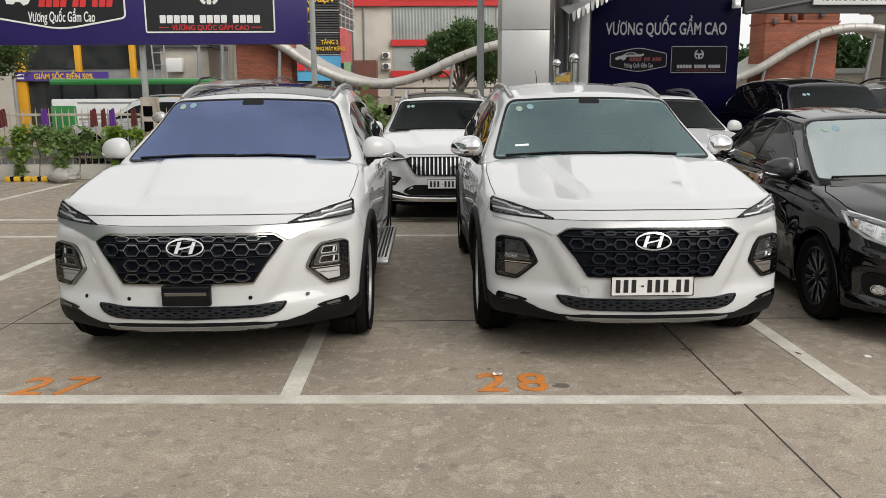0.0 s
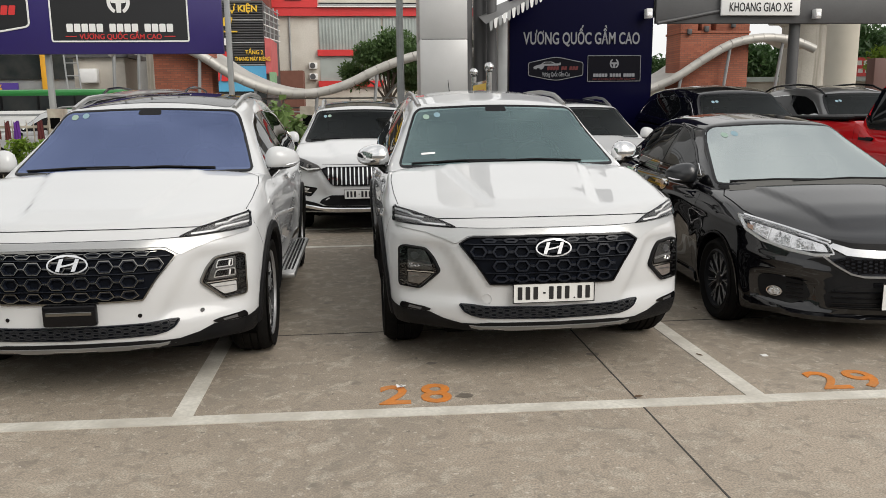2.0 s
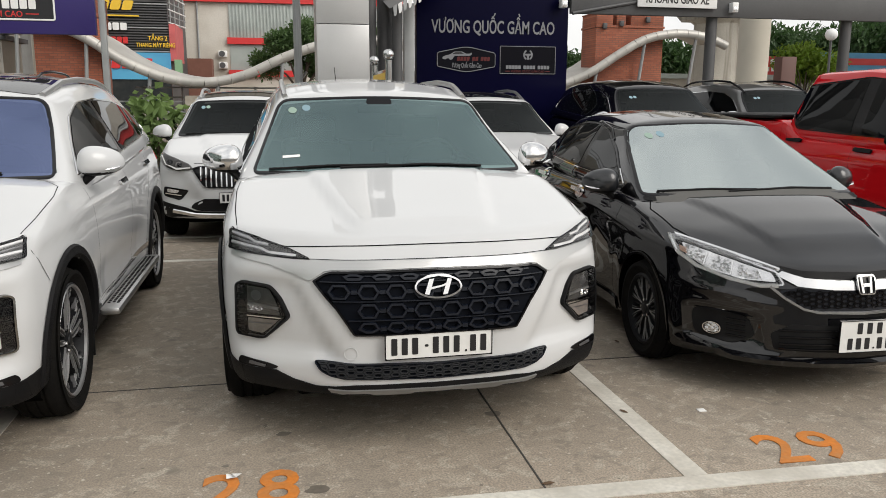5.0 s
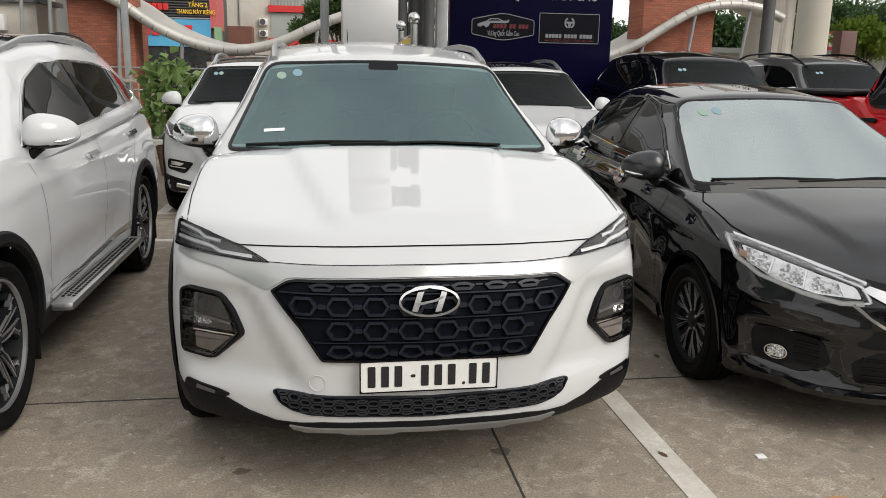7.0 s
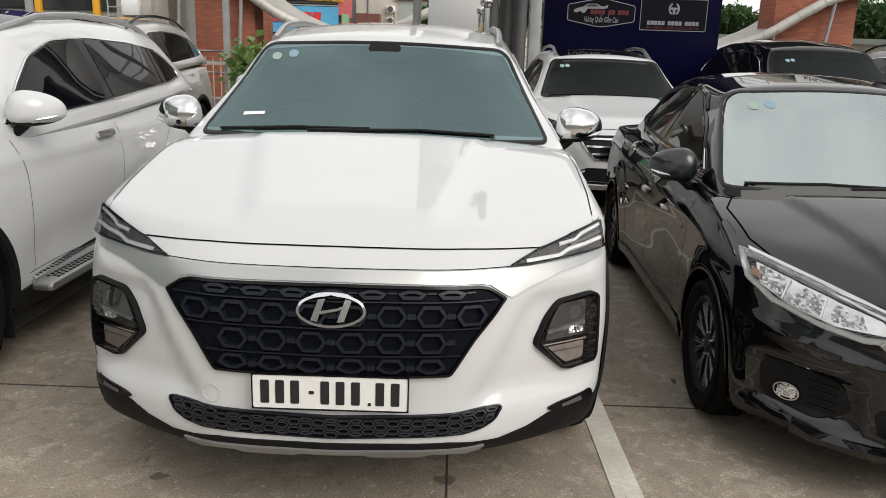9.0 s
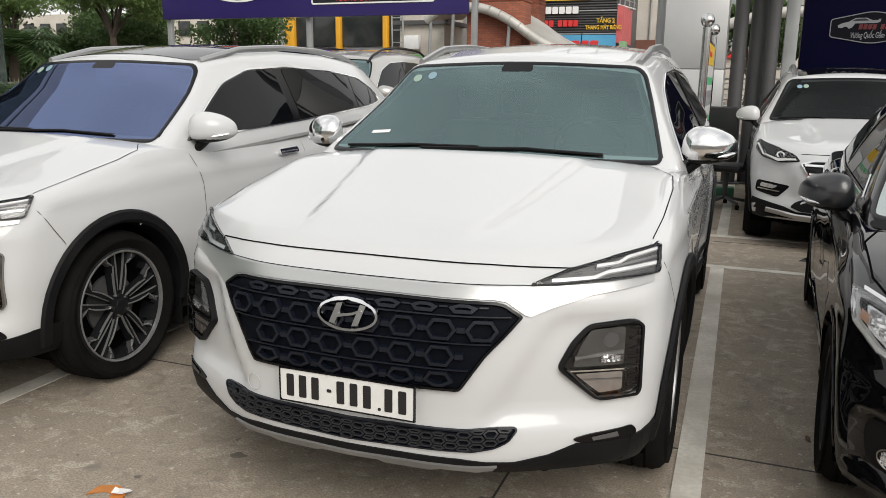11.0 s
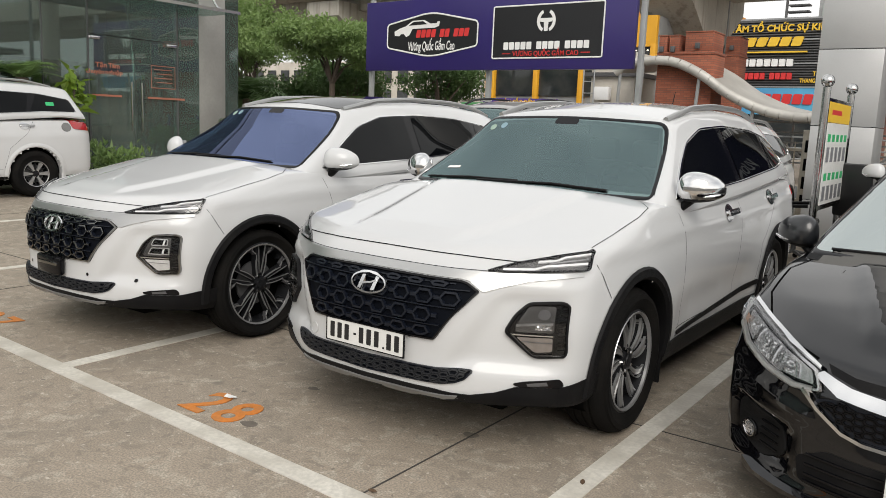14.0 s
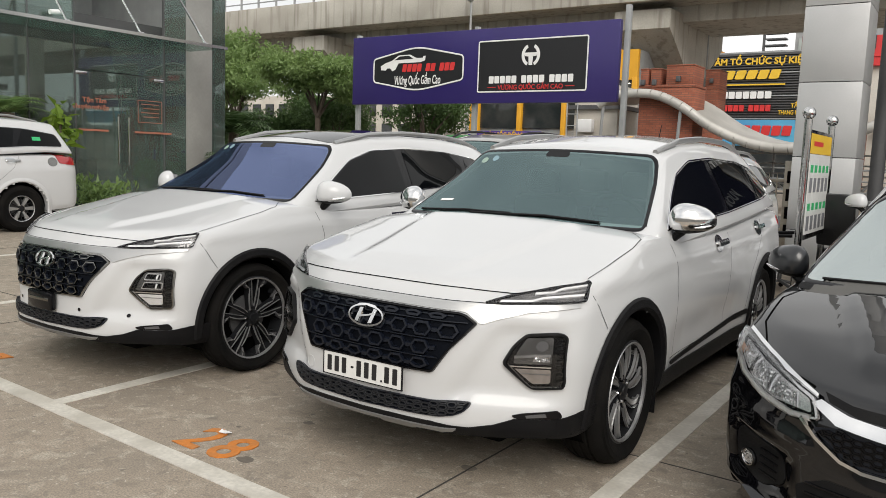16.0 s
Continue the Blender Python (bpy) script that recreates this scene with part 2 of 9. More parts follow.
def brick_material():
    m = bpy.data.materials.new("small_red_brick")
    m.use_nodes = True
    n, l = m.node_tree.nodes, m.node_tree.links
    b = n["Principled BSDF"]
    b.inputs["Roughness"].default_value = 0.85
    c = n.new("ShaderNodeTexCoord")
    mp = n.new("ShaderNodeMapping")
    mp.inputs["Rotation"].default_value = (radians(90), 0, 0)
    l.new(c.outputs["Object"], mp.inputs["Vector"])
    t = n.new("ShaderNodeTexBrick")
    t.inputs["Scale"].default_value = 1.0
    t.inputs["Brick Width"].default_value, t.inputs["Row Height"].default_value, t.inputs["Mortar Size"].default_value = 0.24, 0.075, 0.008
    t.inputs["Color1"].default_value, t.inputs["Color2"].default_value = (0.36, 0.115, 0.062, 1), (0.27, 0.080, 0.045, 1)
    t.inputs["Mortar"].default_value = (0.17, 0.085, 0.060, 1)
    l.new(mp.outputs["Vector"], t.inputs["Vector"])
    s = n.new("ShaderNodeTexNoise")
    s.inputs["Scale"].default_value, s.inputs["Detail"].default_value = 0.7, 6
    l.new(c.outputs["Object"], s.inputs["Vector"])
    r = n.new("ShaderNodeMapRange")
    r.inputs["From Min"].default_value, r.inputs["From Max"].default_value, r.inputs["To Min"].default_value, r.inputs["To Max"].default_value = 0.3, 0.7, 0.72, 1.1
    l.new(s.outputs["Fac"], r.inputs["Value"])
    h = n.new("ShaderNodeHueSaturation")
    l.new(t.outputs["Color"], h.inputs["Color"])
    l.new(r.outputs["Result"], h.inputs["Value"])
    l.new(h.outputs["Color"], b.inputs["Base Color"])
    k = n.new("ShaderNodeBump")
    k.inputs["Strength"].default_value, k.inputs["Distance"].default_value = 0.4, 0.01
    l.new(t.outputs["Fac"], k.inputs["Height"])
    l.new(k.outputs["Normal"], b.inputs["Normal"])
    return m


BRICKT = brick_material()
TUBE = material("canopy_panels", (0.52, 0.50, 0.46), 0.4, metal=0.2, stain=0.6, stain_scale=1.0, vary=0.06)
PLASTER = material("stained_plaster", (0.62, 0.59, 0.53), 0.85, stain=0.6, stain_scale=0.35, grain=0.2, grain_scale=8, stain_color=(0.36, 0.31, 0.25))
BARK = material("bark", (0.11, 0.085, 0.065), 0.9, grain=0.5, grain_scale=25, bump=0.6, bump_scale=30)
LEAF = leaf("tree_leaf", (0.200, 0.300, 0.100), 0.5, grain=0.3, grain_scale=3, stain=0.7, stain_scale=0.7, stain_color=(0.24, 0.33, 0.11))
LEAFD = leaf("dark_leaf", (0.040, 0.085, 0.026), 0.5, stain=0.6, stain_scale=0.8, stain_color=(0.08, 0.14, 0.045))
LEAFM = leaf("mid_leaf", (0.075, 0.135, 0.045), 0.5, grain=0.3, grain_scale=3, stain=0.6, stain_scale=0.8, stain_color=(0.12, 0.19, 0.06))
LEAFL = leaf("bright_leaf", (0.17, 0.28, 0.03), 0.5, stain=0.5, stain_scale=4, stain_color=(0.26, 0.34, 0.05))
BUSG = material("bus_green", (0.03, 0.22, 0.05), 0.35, coat=0.6)
SHOPG = material("shop_glass", (0.022, 0.026, 0.028), 0.06, spec=0.5, stain=0.5, stain_scale=1.6, stain_color=(0.07, 0.07, 0.065))
CURTG = material("curtained_glass", (0.36, 0.40, 0.38), 0.3, stain=0.5, stain_scale=0.6)
# its haze stands in for light inside the showroom
FACG = glass("facade_glass", (0.60, 0.68, 0.65), (0.85, 1.0, 0.96), ior=1.85, dust_haze=0.05)
YELF = material("yellow_frame", (0.72, 0.36, 0.02), 0.5, stain=0.2)
MAROON = material("maroon_cloth", (0.10, 0.02, 0.02), 0.9)
VIOLETC = material("violet_cloth", (0.10, 0.02, 0.22), 0.9)
BAGM = material("clear_rubbish_bag", (0.30, 0.29, 0.27), 0.3)
EBTN = material("kerb_yellow", (0.70, 0.42, 0.03), 0.6, stain=0.5, stain_scale=9)
TIN = material("corrugated_roof", (0.20, 0.20, 0.20), 0.6, stain=0.4, stain_scale=1)
BULB = glow("ceiling_bulb", (1.0, 0.85, 0.6), 6.0)


def ground_material():
    m = bpy.data.materials.new("worn_concrete_paving")
    m.use_nodes = True
    n, l = m.node_tree.nodes, m.node_tree.links
    b = n["Principled BSDF"]
    b.inputs["Roughness"].default_value = 0.82
    c = n.new("ShaderNodeTexCoord")
    last = None

    def noise_mix(scale, lo, hi, amount, color, detail=5, dist=0.0, first=None):
        nonlocal last
        t = n.new("ShaderNodeTexNoise")
        t.inputs["Scale"].default_value, t.inputs["Detail"].default_value, t.inputs["Distortion"].default_value = scale, detail, dist
        l.new(c.outputs["Object"], t.inputs["Vector"])
        r = n.new("ShaderNodeMapRange")
        r.inputs["From Min"].default_value, r.inputs["From Max"].default_value, r.inputs["To Max"].default_value = lo, hi, amount
        l.new(t.outputs["Fac"], r.inputs["Value"])
        x = n.new("ShaderNodeMix")
        x.data_type = "RGBA"
        l.new(r.outputs["Result"], x.inputs["Factor"])
        if last is None:
            x.inputs["A"].default_value = (*first, 1)
        else:
            l.new(last, x.inputs["A"])
        x.inputs["B"].default_value = (*color, 1)
        last = x.outputs["Result"]
        return t

    noise_mix(0.45, 0.35, 0.65, 0.85, (0.270, 0.222, 0.170), 6, 0.4, (0.412, 0.343, 0.268))
    # the bays are darker than the lane before them, along a wavering edge
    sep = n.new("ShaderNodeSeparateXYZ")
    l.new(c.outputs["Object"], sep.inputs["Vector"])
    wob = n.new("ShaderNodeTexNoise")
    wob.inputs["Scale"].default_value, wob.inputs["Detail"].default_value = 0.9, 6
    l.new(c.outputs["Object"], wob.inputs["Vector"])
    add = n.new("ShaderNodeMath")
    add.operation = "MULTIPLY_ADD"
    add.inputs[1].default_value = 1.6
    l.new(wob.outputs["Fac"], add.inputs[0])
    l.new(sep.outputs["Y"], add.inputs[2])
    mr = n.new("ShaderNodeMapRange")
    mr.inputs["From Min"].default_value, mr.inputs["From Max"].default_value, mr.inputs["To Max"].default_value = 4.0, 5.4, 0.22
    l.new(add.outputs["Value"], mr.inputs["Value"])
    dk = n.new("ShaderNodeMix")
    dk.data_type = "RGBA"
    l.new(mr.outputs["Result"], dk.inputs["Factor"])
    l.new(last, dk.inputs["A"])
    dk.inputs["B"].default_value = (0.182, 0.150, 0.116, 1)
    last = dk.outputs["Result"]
    noise_mix(2.2, 0.50, 0.70, 0.55, (0.22, 0.192, 0.156), 9, 1.2)
    noise_mix(3.6, 0.55, 0.66, 0.52, (0.48, 0.415, 0.330), 12, 1.6)
    noise_mix(9.0, 0.57, 0.62, 0.55, (0.48, 0.425, 0.345), 12, 0.8)
    noise_mix(13.0, 0.56, 0.64, 0.45, (0.16, 0.140, 0.112), 12, 0.8)
    noise_mix(5.0, 0.64, 0.72, 0.65, (0.135, 0.118, 0.097), 4, 0.2)
    g = noise_mix(110.0, 0.40, 0.60, 0.62, (0.17, 0.150, 0.122), 8)
    noise_mix(34.0, 0.64, 0.70, 0.6, (0.58, 0.52, 0.44), 4)
    noise_mix(18.0, 0.70, 0.74, 0.7, (0.10, 0.088, 0.073), 3)
    l.new(last, b.inputs["Base Color"])
    k = n.new("ShaderNodeBump")
    k.inputs["Strength"].default_value, k.inputs["Distance"].default_value = 0.25, 0.006
    l.new(g.outputs["Fac"], k.inputs["Height"])
    l.new(k.outputs["Normal"], b.inputs["Normal"])
    return m


GROUND = ground_material()
ASPHALT = material("street_asphalt", (0.07, 0.07, 0.07), 0.85, grain=0.4, grain_scale=50, stain=0.5, stain_scale=0.4)

# ---- building helpers ----
from mathutils.bvhtree import BVHTree


def thing(name, label, category, group="", kind="", m=None):
    ob = new(name)
    ob.empty_display_size = 0.1
    if m is not None:
        ob.matrix_world = m
    return tagged(ob, label, category, group, kind)


def part(name, bm, mat, parent=None, label="", flat=False, recalc=True):
    """One mesh object out of a bmesh, as a part of parent."""
    if recalc:
        bmesh.ops.recalc_face_normals(bm, faces=bm.faces)
    me = bpy.data.meshes.new(name)
    bm.to_mesh(me)
    bm.free()
    if not flat:
        me.polygons.foreach_set("use_smooth", [True] * len(me.polygons))
        me.set_sharp_from_angle(angle=radians(32))
    me.materials.append(mat)
    ob = new(name, me)
    if parent is not None:
        ob.parent = parent
    if label:
        ob["label"] = label
    return ob


def again(name, ob, parent, m):
    """The same mesh once more, at another place under parent."""
    o = new(name, ob.data)
    o.parent = parent
    o.matrix_local = m
    return o


def from_arrays(co, faces):
    me = bpy.data.meshes.new("tmp")
    me.from_pydata([tuple(p) for p in co], [], [tuple(f) for f in faces])
    bm = bmesh.new()
    bm.from_mesh(me)
    bpy.data.meshes.remove(me)
    return bm


def box(x0, x1, y0, y1, z0, z1, bev=0.0, bm=None, seg=2):
    bm = bm or bmesh.new()
    m = Matrix.LocRotScale(((x0 + x1) / 2, (y0 + y1) / 2, (z0 + z1) / 2), None, (abs(x1 - x0), abs(y1 - y0), abs(z1 - z0)))
    r = bmesh.ops.create_cube(bm, size=1, matrix=m)
    if bev:
        es = list({e for v in r["verts"] for e in v.link_edges})
        bmesh.ops.bevel(bm, geom=es, offset=bev, segments=seg, affect="EDGES", profile=0.5)
    return bm


def tube(points, r, n=10, bm=None, cap=True, flat=1.0):
    """A round bar along points; r may be a list."""
    bm = bm or bmesh.new()
    pts = [Vector(p) for p in points]
    rs = r if isinstance(r, (list, tuple)) else [r] * len(pts)
    rings, up = [], Vector((0, 0, 1))
    for i, p in enumerate(pts):
        d = (pts[min(i + 1, len(pts) - 1)] - pts[max(i - 1, 0)]).normalized()
        a = d.cross(up if abs(d.z) < 0.95 else Vector((0, 1, 0))).normalized()
        b = d.cross(a).normalized()
        rings.append([bm.verts.new(p + rs[i] * (math.cos(t) * a + flat * math.sin(t) * b)) for t in [2 * math.pi * k / n for k in range(n)]])
    for q, s in zip(rings, rings[1:]):
        for k in range(n):
            bm.faces.new((q[k], q[(k + 1) % n], s[(k + 1) % n], s[k]))
    if cap:
        bm.faces.new(rings[0])
        bm.faces.new(rings[-1])
    return bm


def lathe(profile, n=40, axis="x", bm=None):
    """Turns (radius, along) pairs round an axis."""
    bm = bm or bmesh.new()
    rings = []
    for r, h in profile:
        ring = []
        for k in range(n):
            t = 2 * math.pi * k / n
            c, s = r * math.cos(t), r * math.sin(t)
            ring.append(bm.verts.new((h, c, s) if axis == "x" else (c, s, h)))
        rings.append(ring)
    for q, s in zip(rings, rings[1:]):
        for k in range(n):
            bm.faces.new((q[k], q[(k + 1) % n], s[(k + 1) % n], s[k]))
    return bm


def prism(poly, z0, z1, bm=None, bev=0.0):
    """An upright prism over a plan outline."""
    bm = bm or bmesh.new()
    a = [bm.verts.new((x, y, z0)) for x, y in poly]
    b = [bm.verts.new((x, y, z1)) for x, y in poly]
    fs = [bm.faces.new(a[::-1]), bm.faces.new(b)]
    k = len(poly)
    for i in range(k):
        fs.append(bm.faces.new((a[i], a[(i + 1) % k], b[(i + 1) % k], b[i])))
    if bev:
        bmesh.ops.bevel(bm, geom=list({e for v in a + b for e in v.link_edges}), offset=bev, segments=2, affect="EDGES", profile=0.5)
    return bm


def plate_xz(poly, y0, y1, bm=None):
    """A board standing in x and z, between two depths."""
    bm = bm or bmesh.new()
    a = [bm.verts.new((x, y0, z)) for x, z in poly]
    b = [bm.verts.new((x, y1, z)) for x, z in poly]
    bm.faces.new(a)
    bm.faces.new(b[::-1])
    k = len(poly)
    for i in range(k):
        bm.faces.new((a[i], b[i], b[(i + 1) % k], a[(i + 1) % k]))
    return bm


def soft(poly, r, n=5):
    """The outline with its corners rounded; r may be a list."""
    out, k = [], len(poly)
    for i in range(k):
        p, a, b = Vector(poly[i]), Vector(poly[i - 1]), Vector(poly[(i + 1) % k])
        q = r[i] if isinstance(r, (list, tuple)) else r
        d0, d1 = min(q, (a - p).length * 0.48), min(q, (b - p).length * 0.48)
        s, e = p + (a - p).normalized() * d0, p + (b - p).normalized() * d1
        for j in range(n + 1):
            t = j / n
            out.append(tuple((1 - t) ** 2 * s + 2 * t * (1 - t) * p + t * t * e))
    return out


def inset(poly, d):
    """The outline moved inwards by d."""
    k = len(poly)
    area = sum(poly[i - 1][0] * poly[i][1] - poly[i][0] * poly[i - 1][1] for i in range(k))
    sg = 1 if area > 0 else -1
    out = []
    for i in range(k):
        p, a, b = Vector(poly[i]), Vector(poly[i - 1]), Vector(poly[(i + 1) % k])
        u, v = (p - a), (b - p)
        if u.length < 1e-7 or v.length < 1e-7:
            out.append(tuple(p))
            continue
        u, v = u.normalized(), v.normalized()
        nrm = Vector((-u.y, u.x)) * sg + Vector((-v.y, v.x)) * sg
        nrm = nrm.normalized() if nrm.length > 1e-6 else Vector((-u.y, u.x)) * sg
        cs = max(0.4, nrm.dot(Vector((-u.y, u.x)) * sg))
        out.append(tuple(p + nrm * d / cs))
    return out


def mirrored(poly):
    """Closes a right-hand half outline (from the middle to the middle) over x = 0."""
    return list(poly) + [(-x, z) for x, z in reversed(poly) if abs(x) > 1e-6]


def flip(poly):
    return [(-x, z) for x, z in reversed(poly)]


def inside(p, poly):
    x, y, c = p[0], p[1], False
    for (x0, y0), (x1, y1) in zip(poly, poly[1:] + poly[:1]):
        if (y0 > y) != (y1 > y) and x < (x1 - x0) * (y - y0) / (y1 - y0) + x0:
            c = not c
    return c


def sheet(poly, step=0.05, h=0.0, bm=None):
    """A flat outline, cut into cells so that it can be bent."""
    own = bmesh.new()
    own.faces.new([own.verts.new((x, y, h)) for x, y in poly])
    for k in (0, 1):
        lo, hi = min(p[k] for p in poly), max(p[k] for p in poly)
        m = int((hi - lo) / step)
        for i in range(1, m + 1):
            co, no = Vector((0, 0, 0)), Vector((0, 0, 0))
            co[k], no[k] = lo + (hi - lo) * i / (m + 1), 1
            bmesh.ops.bisect_plane(own, geom=own.verts[:] + own.edges[:] + own.faces[:], plane_co=co, plane_no=no, dist=1e-5)
    if bm is None:
        return own
    me = bpy.data.meshes.new("tmp")
    own.to_mesh(me)
    own.free()
    bm.from_mesh(me)
    bpy.data.meshes.remove(me)
    return bm


def dense(poly, step, closed=True):
    out = []
    k = len(poly)
    for i in range(k if closed else k - 1):
        a, b = Vector(poly[i]), Vector(poly[(i + 1) % k])
        m = max(1, int((b - a).length / step))
        out += [tuple(a + (b - a) * j / m) for j in range(m)]
    if not closed:
        out.append(tuple(poly[-1]))
    return out


def band(poly, d, h=0.008, bm=None, step=0.05):
    """A raised frame along the inside of an outline."""
    bm = bm or bmesh.new()
    p = dense(poly, step)
    q = inset(p, d)
    m1, m2 = inset(p, d * 0.2), inset(p, d * 0.8)
    rows = [[bm.verts.new((x, y, z)) for x, y in s] for s, z in ((p, 0.0), (m1, h), (m2, h), (q, 0.0))]
    k = len(p)
    for r, s in zip(rows, rows[1:]):
        for i in range(k):
            bm.faces.new((r[i], r[(i + 1) % k], s[(i + 1) % k], s[i]))
    return bm


def ribbon(line, w, h=0.0, bm=None, step=0.05, ridge=False):
    """A strip of width w along an open line."""
    bm = bm or bmesh.new()
    p = [Vector(q) for q in dense(line, step, closed=False)]
    rows = []
    for i, v in enumerate(p):
        d = (p[min(i + 1, len(p) - 1)] - p[max(i - 1, 0)]).normalized()
        o = Vector((-d.y, d.x)) * w / 2
        if ridge:
            rows.append([bm.verts.new((*(v - o), 0)), bm.verts.new((*(v - o * 0.6), h)), bm.verts.new((*(v + o * 0.6), h)), bm.verts.new((*(v + o), 0))])
        else:
            rows.append([bm.verts.new((*(v - o), h)), bm.verts.new((*(v + o), h))])
    for a, b in zip(rows, rows[1:]):
        for i in range(len(a) - 1):
            bm.faces.new((a[i], a[i + 1], b[i + 1], b[i]))
    return bm


def conform(bm, tree, way, off=0.003, thick=0.0, sg=1):
    """Bends a flat bmesh on to a body. way: front, rear (x, z), side (y, z) or top (x, y); its own z stands out from the body."""
    edge = [e for e in bm.edges if e.is_boundary] if thick else []
    back = {}
    for v in bm.verts:
        u, w, h = v.co
        if way == "front":
            o, d = Vector((u, -6, w)), Vector((0, 1, 0))
        elif way == "rear":
            o, d = Vector((u, 9, w)), Vector((0, -1, 0))
        elif way == "side":
            o, d = Vector((sg * 4, u, w)), Vector((-sg, 0, 0))
        else:
            o, d = Vector((u, w, 6)), Vector((0, 0, -1))
        p, nrm, _, _ = tree.ray_cast(o, d)
        if p is None:
            q = o + d * 5.2 if way != "side" else o + d * 3.1
            p, nrm, _, _ = tree.find_nearest(q)
        if nrm.dot(d) > 0:
            nrm = -nrm
        v.co = p + nrm * (off + h)
        back[v] = nrm
    if thick:
        twin = {}
        for e in edge:
            for v in e.verts:
                if v not in twin:
                    twin[v] = bm.verts.new(v.co - back[v] * thick)
            a, b = e.verts
            bm.faces.new((a, b, twin[b], twin[a]))
    return bm


def lattice(na, nb, nc):
    """The skin of a box of cells: places in 0..1, -1..1, 0..1, and its quads."""
    idx, P, F = {}, [], []

    def v(i, j, k):
        if (i, j, k) not in idx:
            idx[i, j, k] = len(P)
            P.append((i / na, 2 * j / nb - 1, k / nc))
        return idx[i, j, k]

    for i in range(na):
        for j in range(nb):
            F.append((v(i, j, 0), v(i, j + 1, 0), v(i + 1, j + 1, 0), v(i + 1, j, 0)))
            F.append((v(i, j, nc), v(i + 1, j, nc), v(i + 1, j + 1, nc), v(i, j + 1, nc)))
        for k in range(nc):
            F.append((v(i, 0, k), v(i + 1, 0, k), v(i + 1, 0, k + 1), v(i, 0, k + 1)))
            F.append((v(i, nb, k), v(i, nb, k + 1), v(i + 1, nb, k + 1), v(i + 1, nb, k)))
    for j in range(nb):
        for k in range(nc):
            F.append((v(0, j, k), v(0, j, k + 1), v(0, j + 1, k + 1), v(0, j + 1, k)))
            F.append((v(na, j, k), v(na, j + 1, k), v(na, j + 1, k + 1), v(na, j, k + 1)))
    return np.array(P), np.array(F)


def relax(co, F, rounds):
    e = np.concatenate([F[:, [0, 1]], F[:, [1, 2]], F[:, [2, 3]], F[:, [3, 0]]])
    deg = np.zeros(len(co))
    np.add.at(deg, e[:, 0], 1)
    np.add.at(deg, e[:, 1], 1)
    for _ in range(rounds):
        s = np.zeros_like(co)
        np.add.at(s, e[:, 0], co[e[:, 1]])
        np.add.at(s, e[:, 1], co[e[:, 0]])
        co = co + 0.5 * (s / deg[:, None] - co)
    return co


def lettering(text, height, width, extrude=0.004, bold=0.0, shear=0.0):
    """Flat letters as a bmesh in x and y, centred, fitted to a width and the height of its capitals."""
    cu = bpy.data.curves.new("letters", "FONT")
    cu.body, cu.size, cu.extrude, cu.offset, cu.shear = text, 1.0, extrude, bold, shear
    cu.resolution_u = 3
    ob = new("letters", cu)
    me = bpy.data.meshes.new_from_object(ob.evaluated_get(bpy.context.evaluated_depsgraph_get()))
    bpy.data.objects.remove(ob)
    bpy.data.curves.remove(cu)
    bm = bmesh.new()
    bm.from_mesh(me)
    bpy.data.meshes.remove(me)
    xs = [v.co.x for v in bm.verts]
    x0, x1 = min(xs), max(xs)
    for v in bm.verts:
        v.co.x = (v.co.x - (x0 + x1) / 2) * width / (x1 - x0)
        v.co.y = (v.co.y - 0.365) * height / 0.73
    return bm


def stand(bm, x, y, z, rz=0.0):
    """Stands a flat bmesh (x, y) upright at a place, facing -y before it is turned."""
    bmesh.ops.transform(bm, matrix=pose(x, y, z, 90, 0, rz), verts=bm.verts)
    return bm

# ---- vehicles: x across, y backwards from the front axle, z up ----
def tab(*pairs):
    return [p[0] for p in pairs], [p[1] for p in pairs]


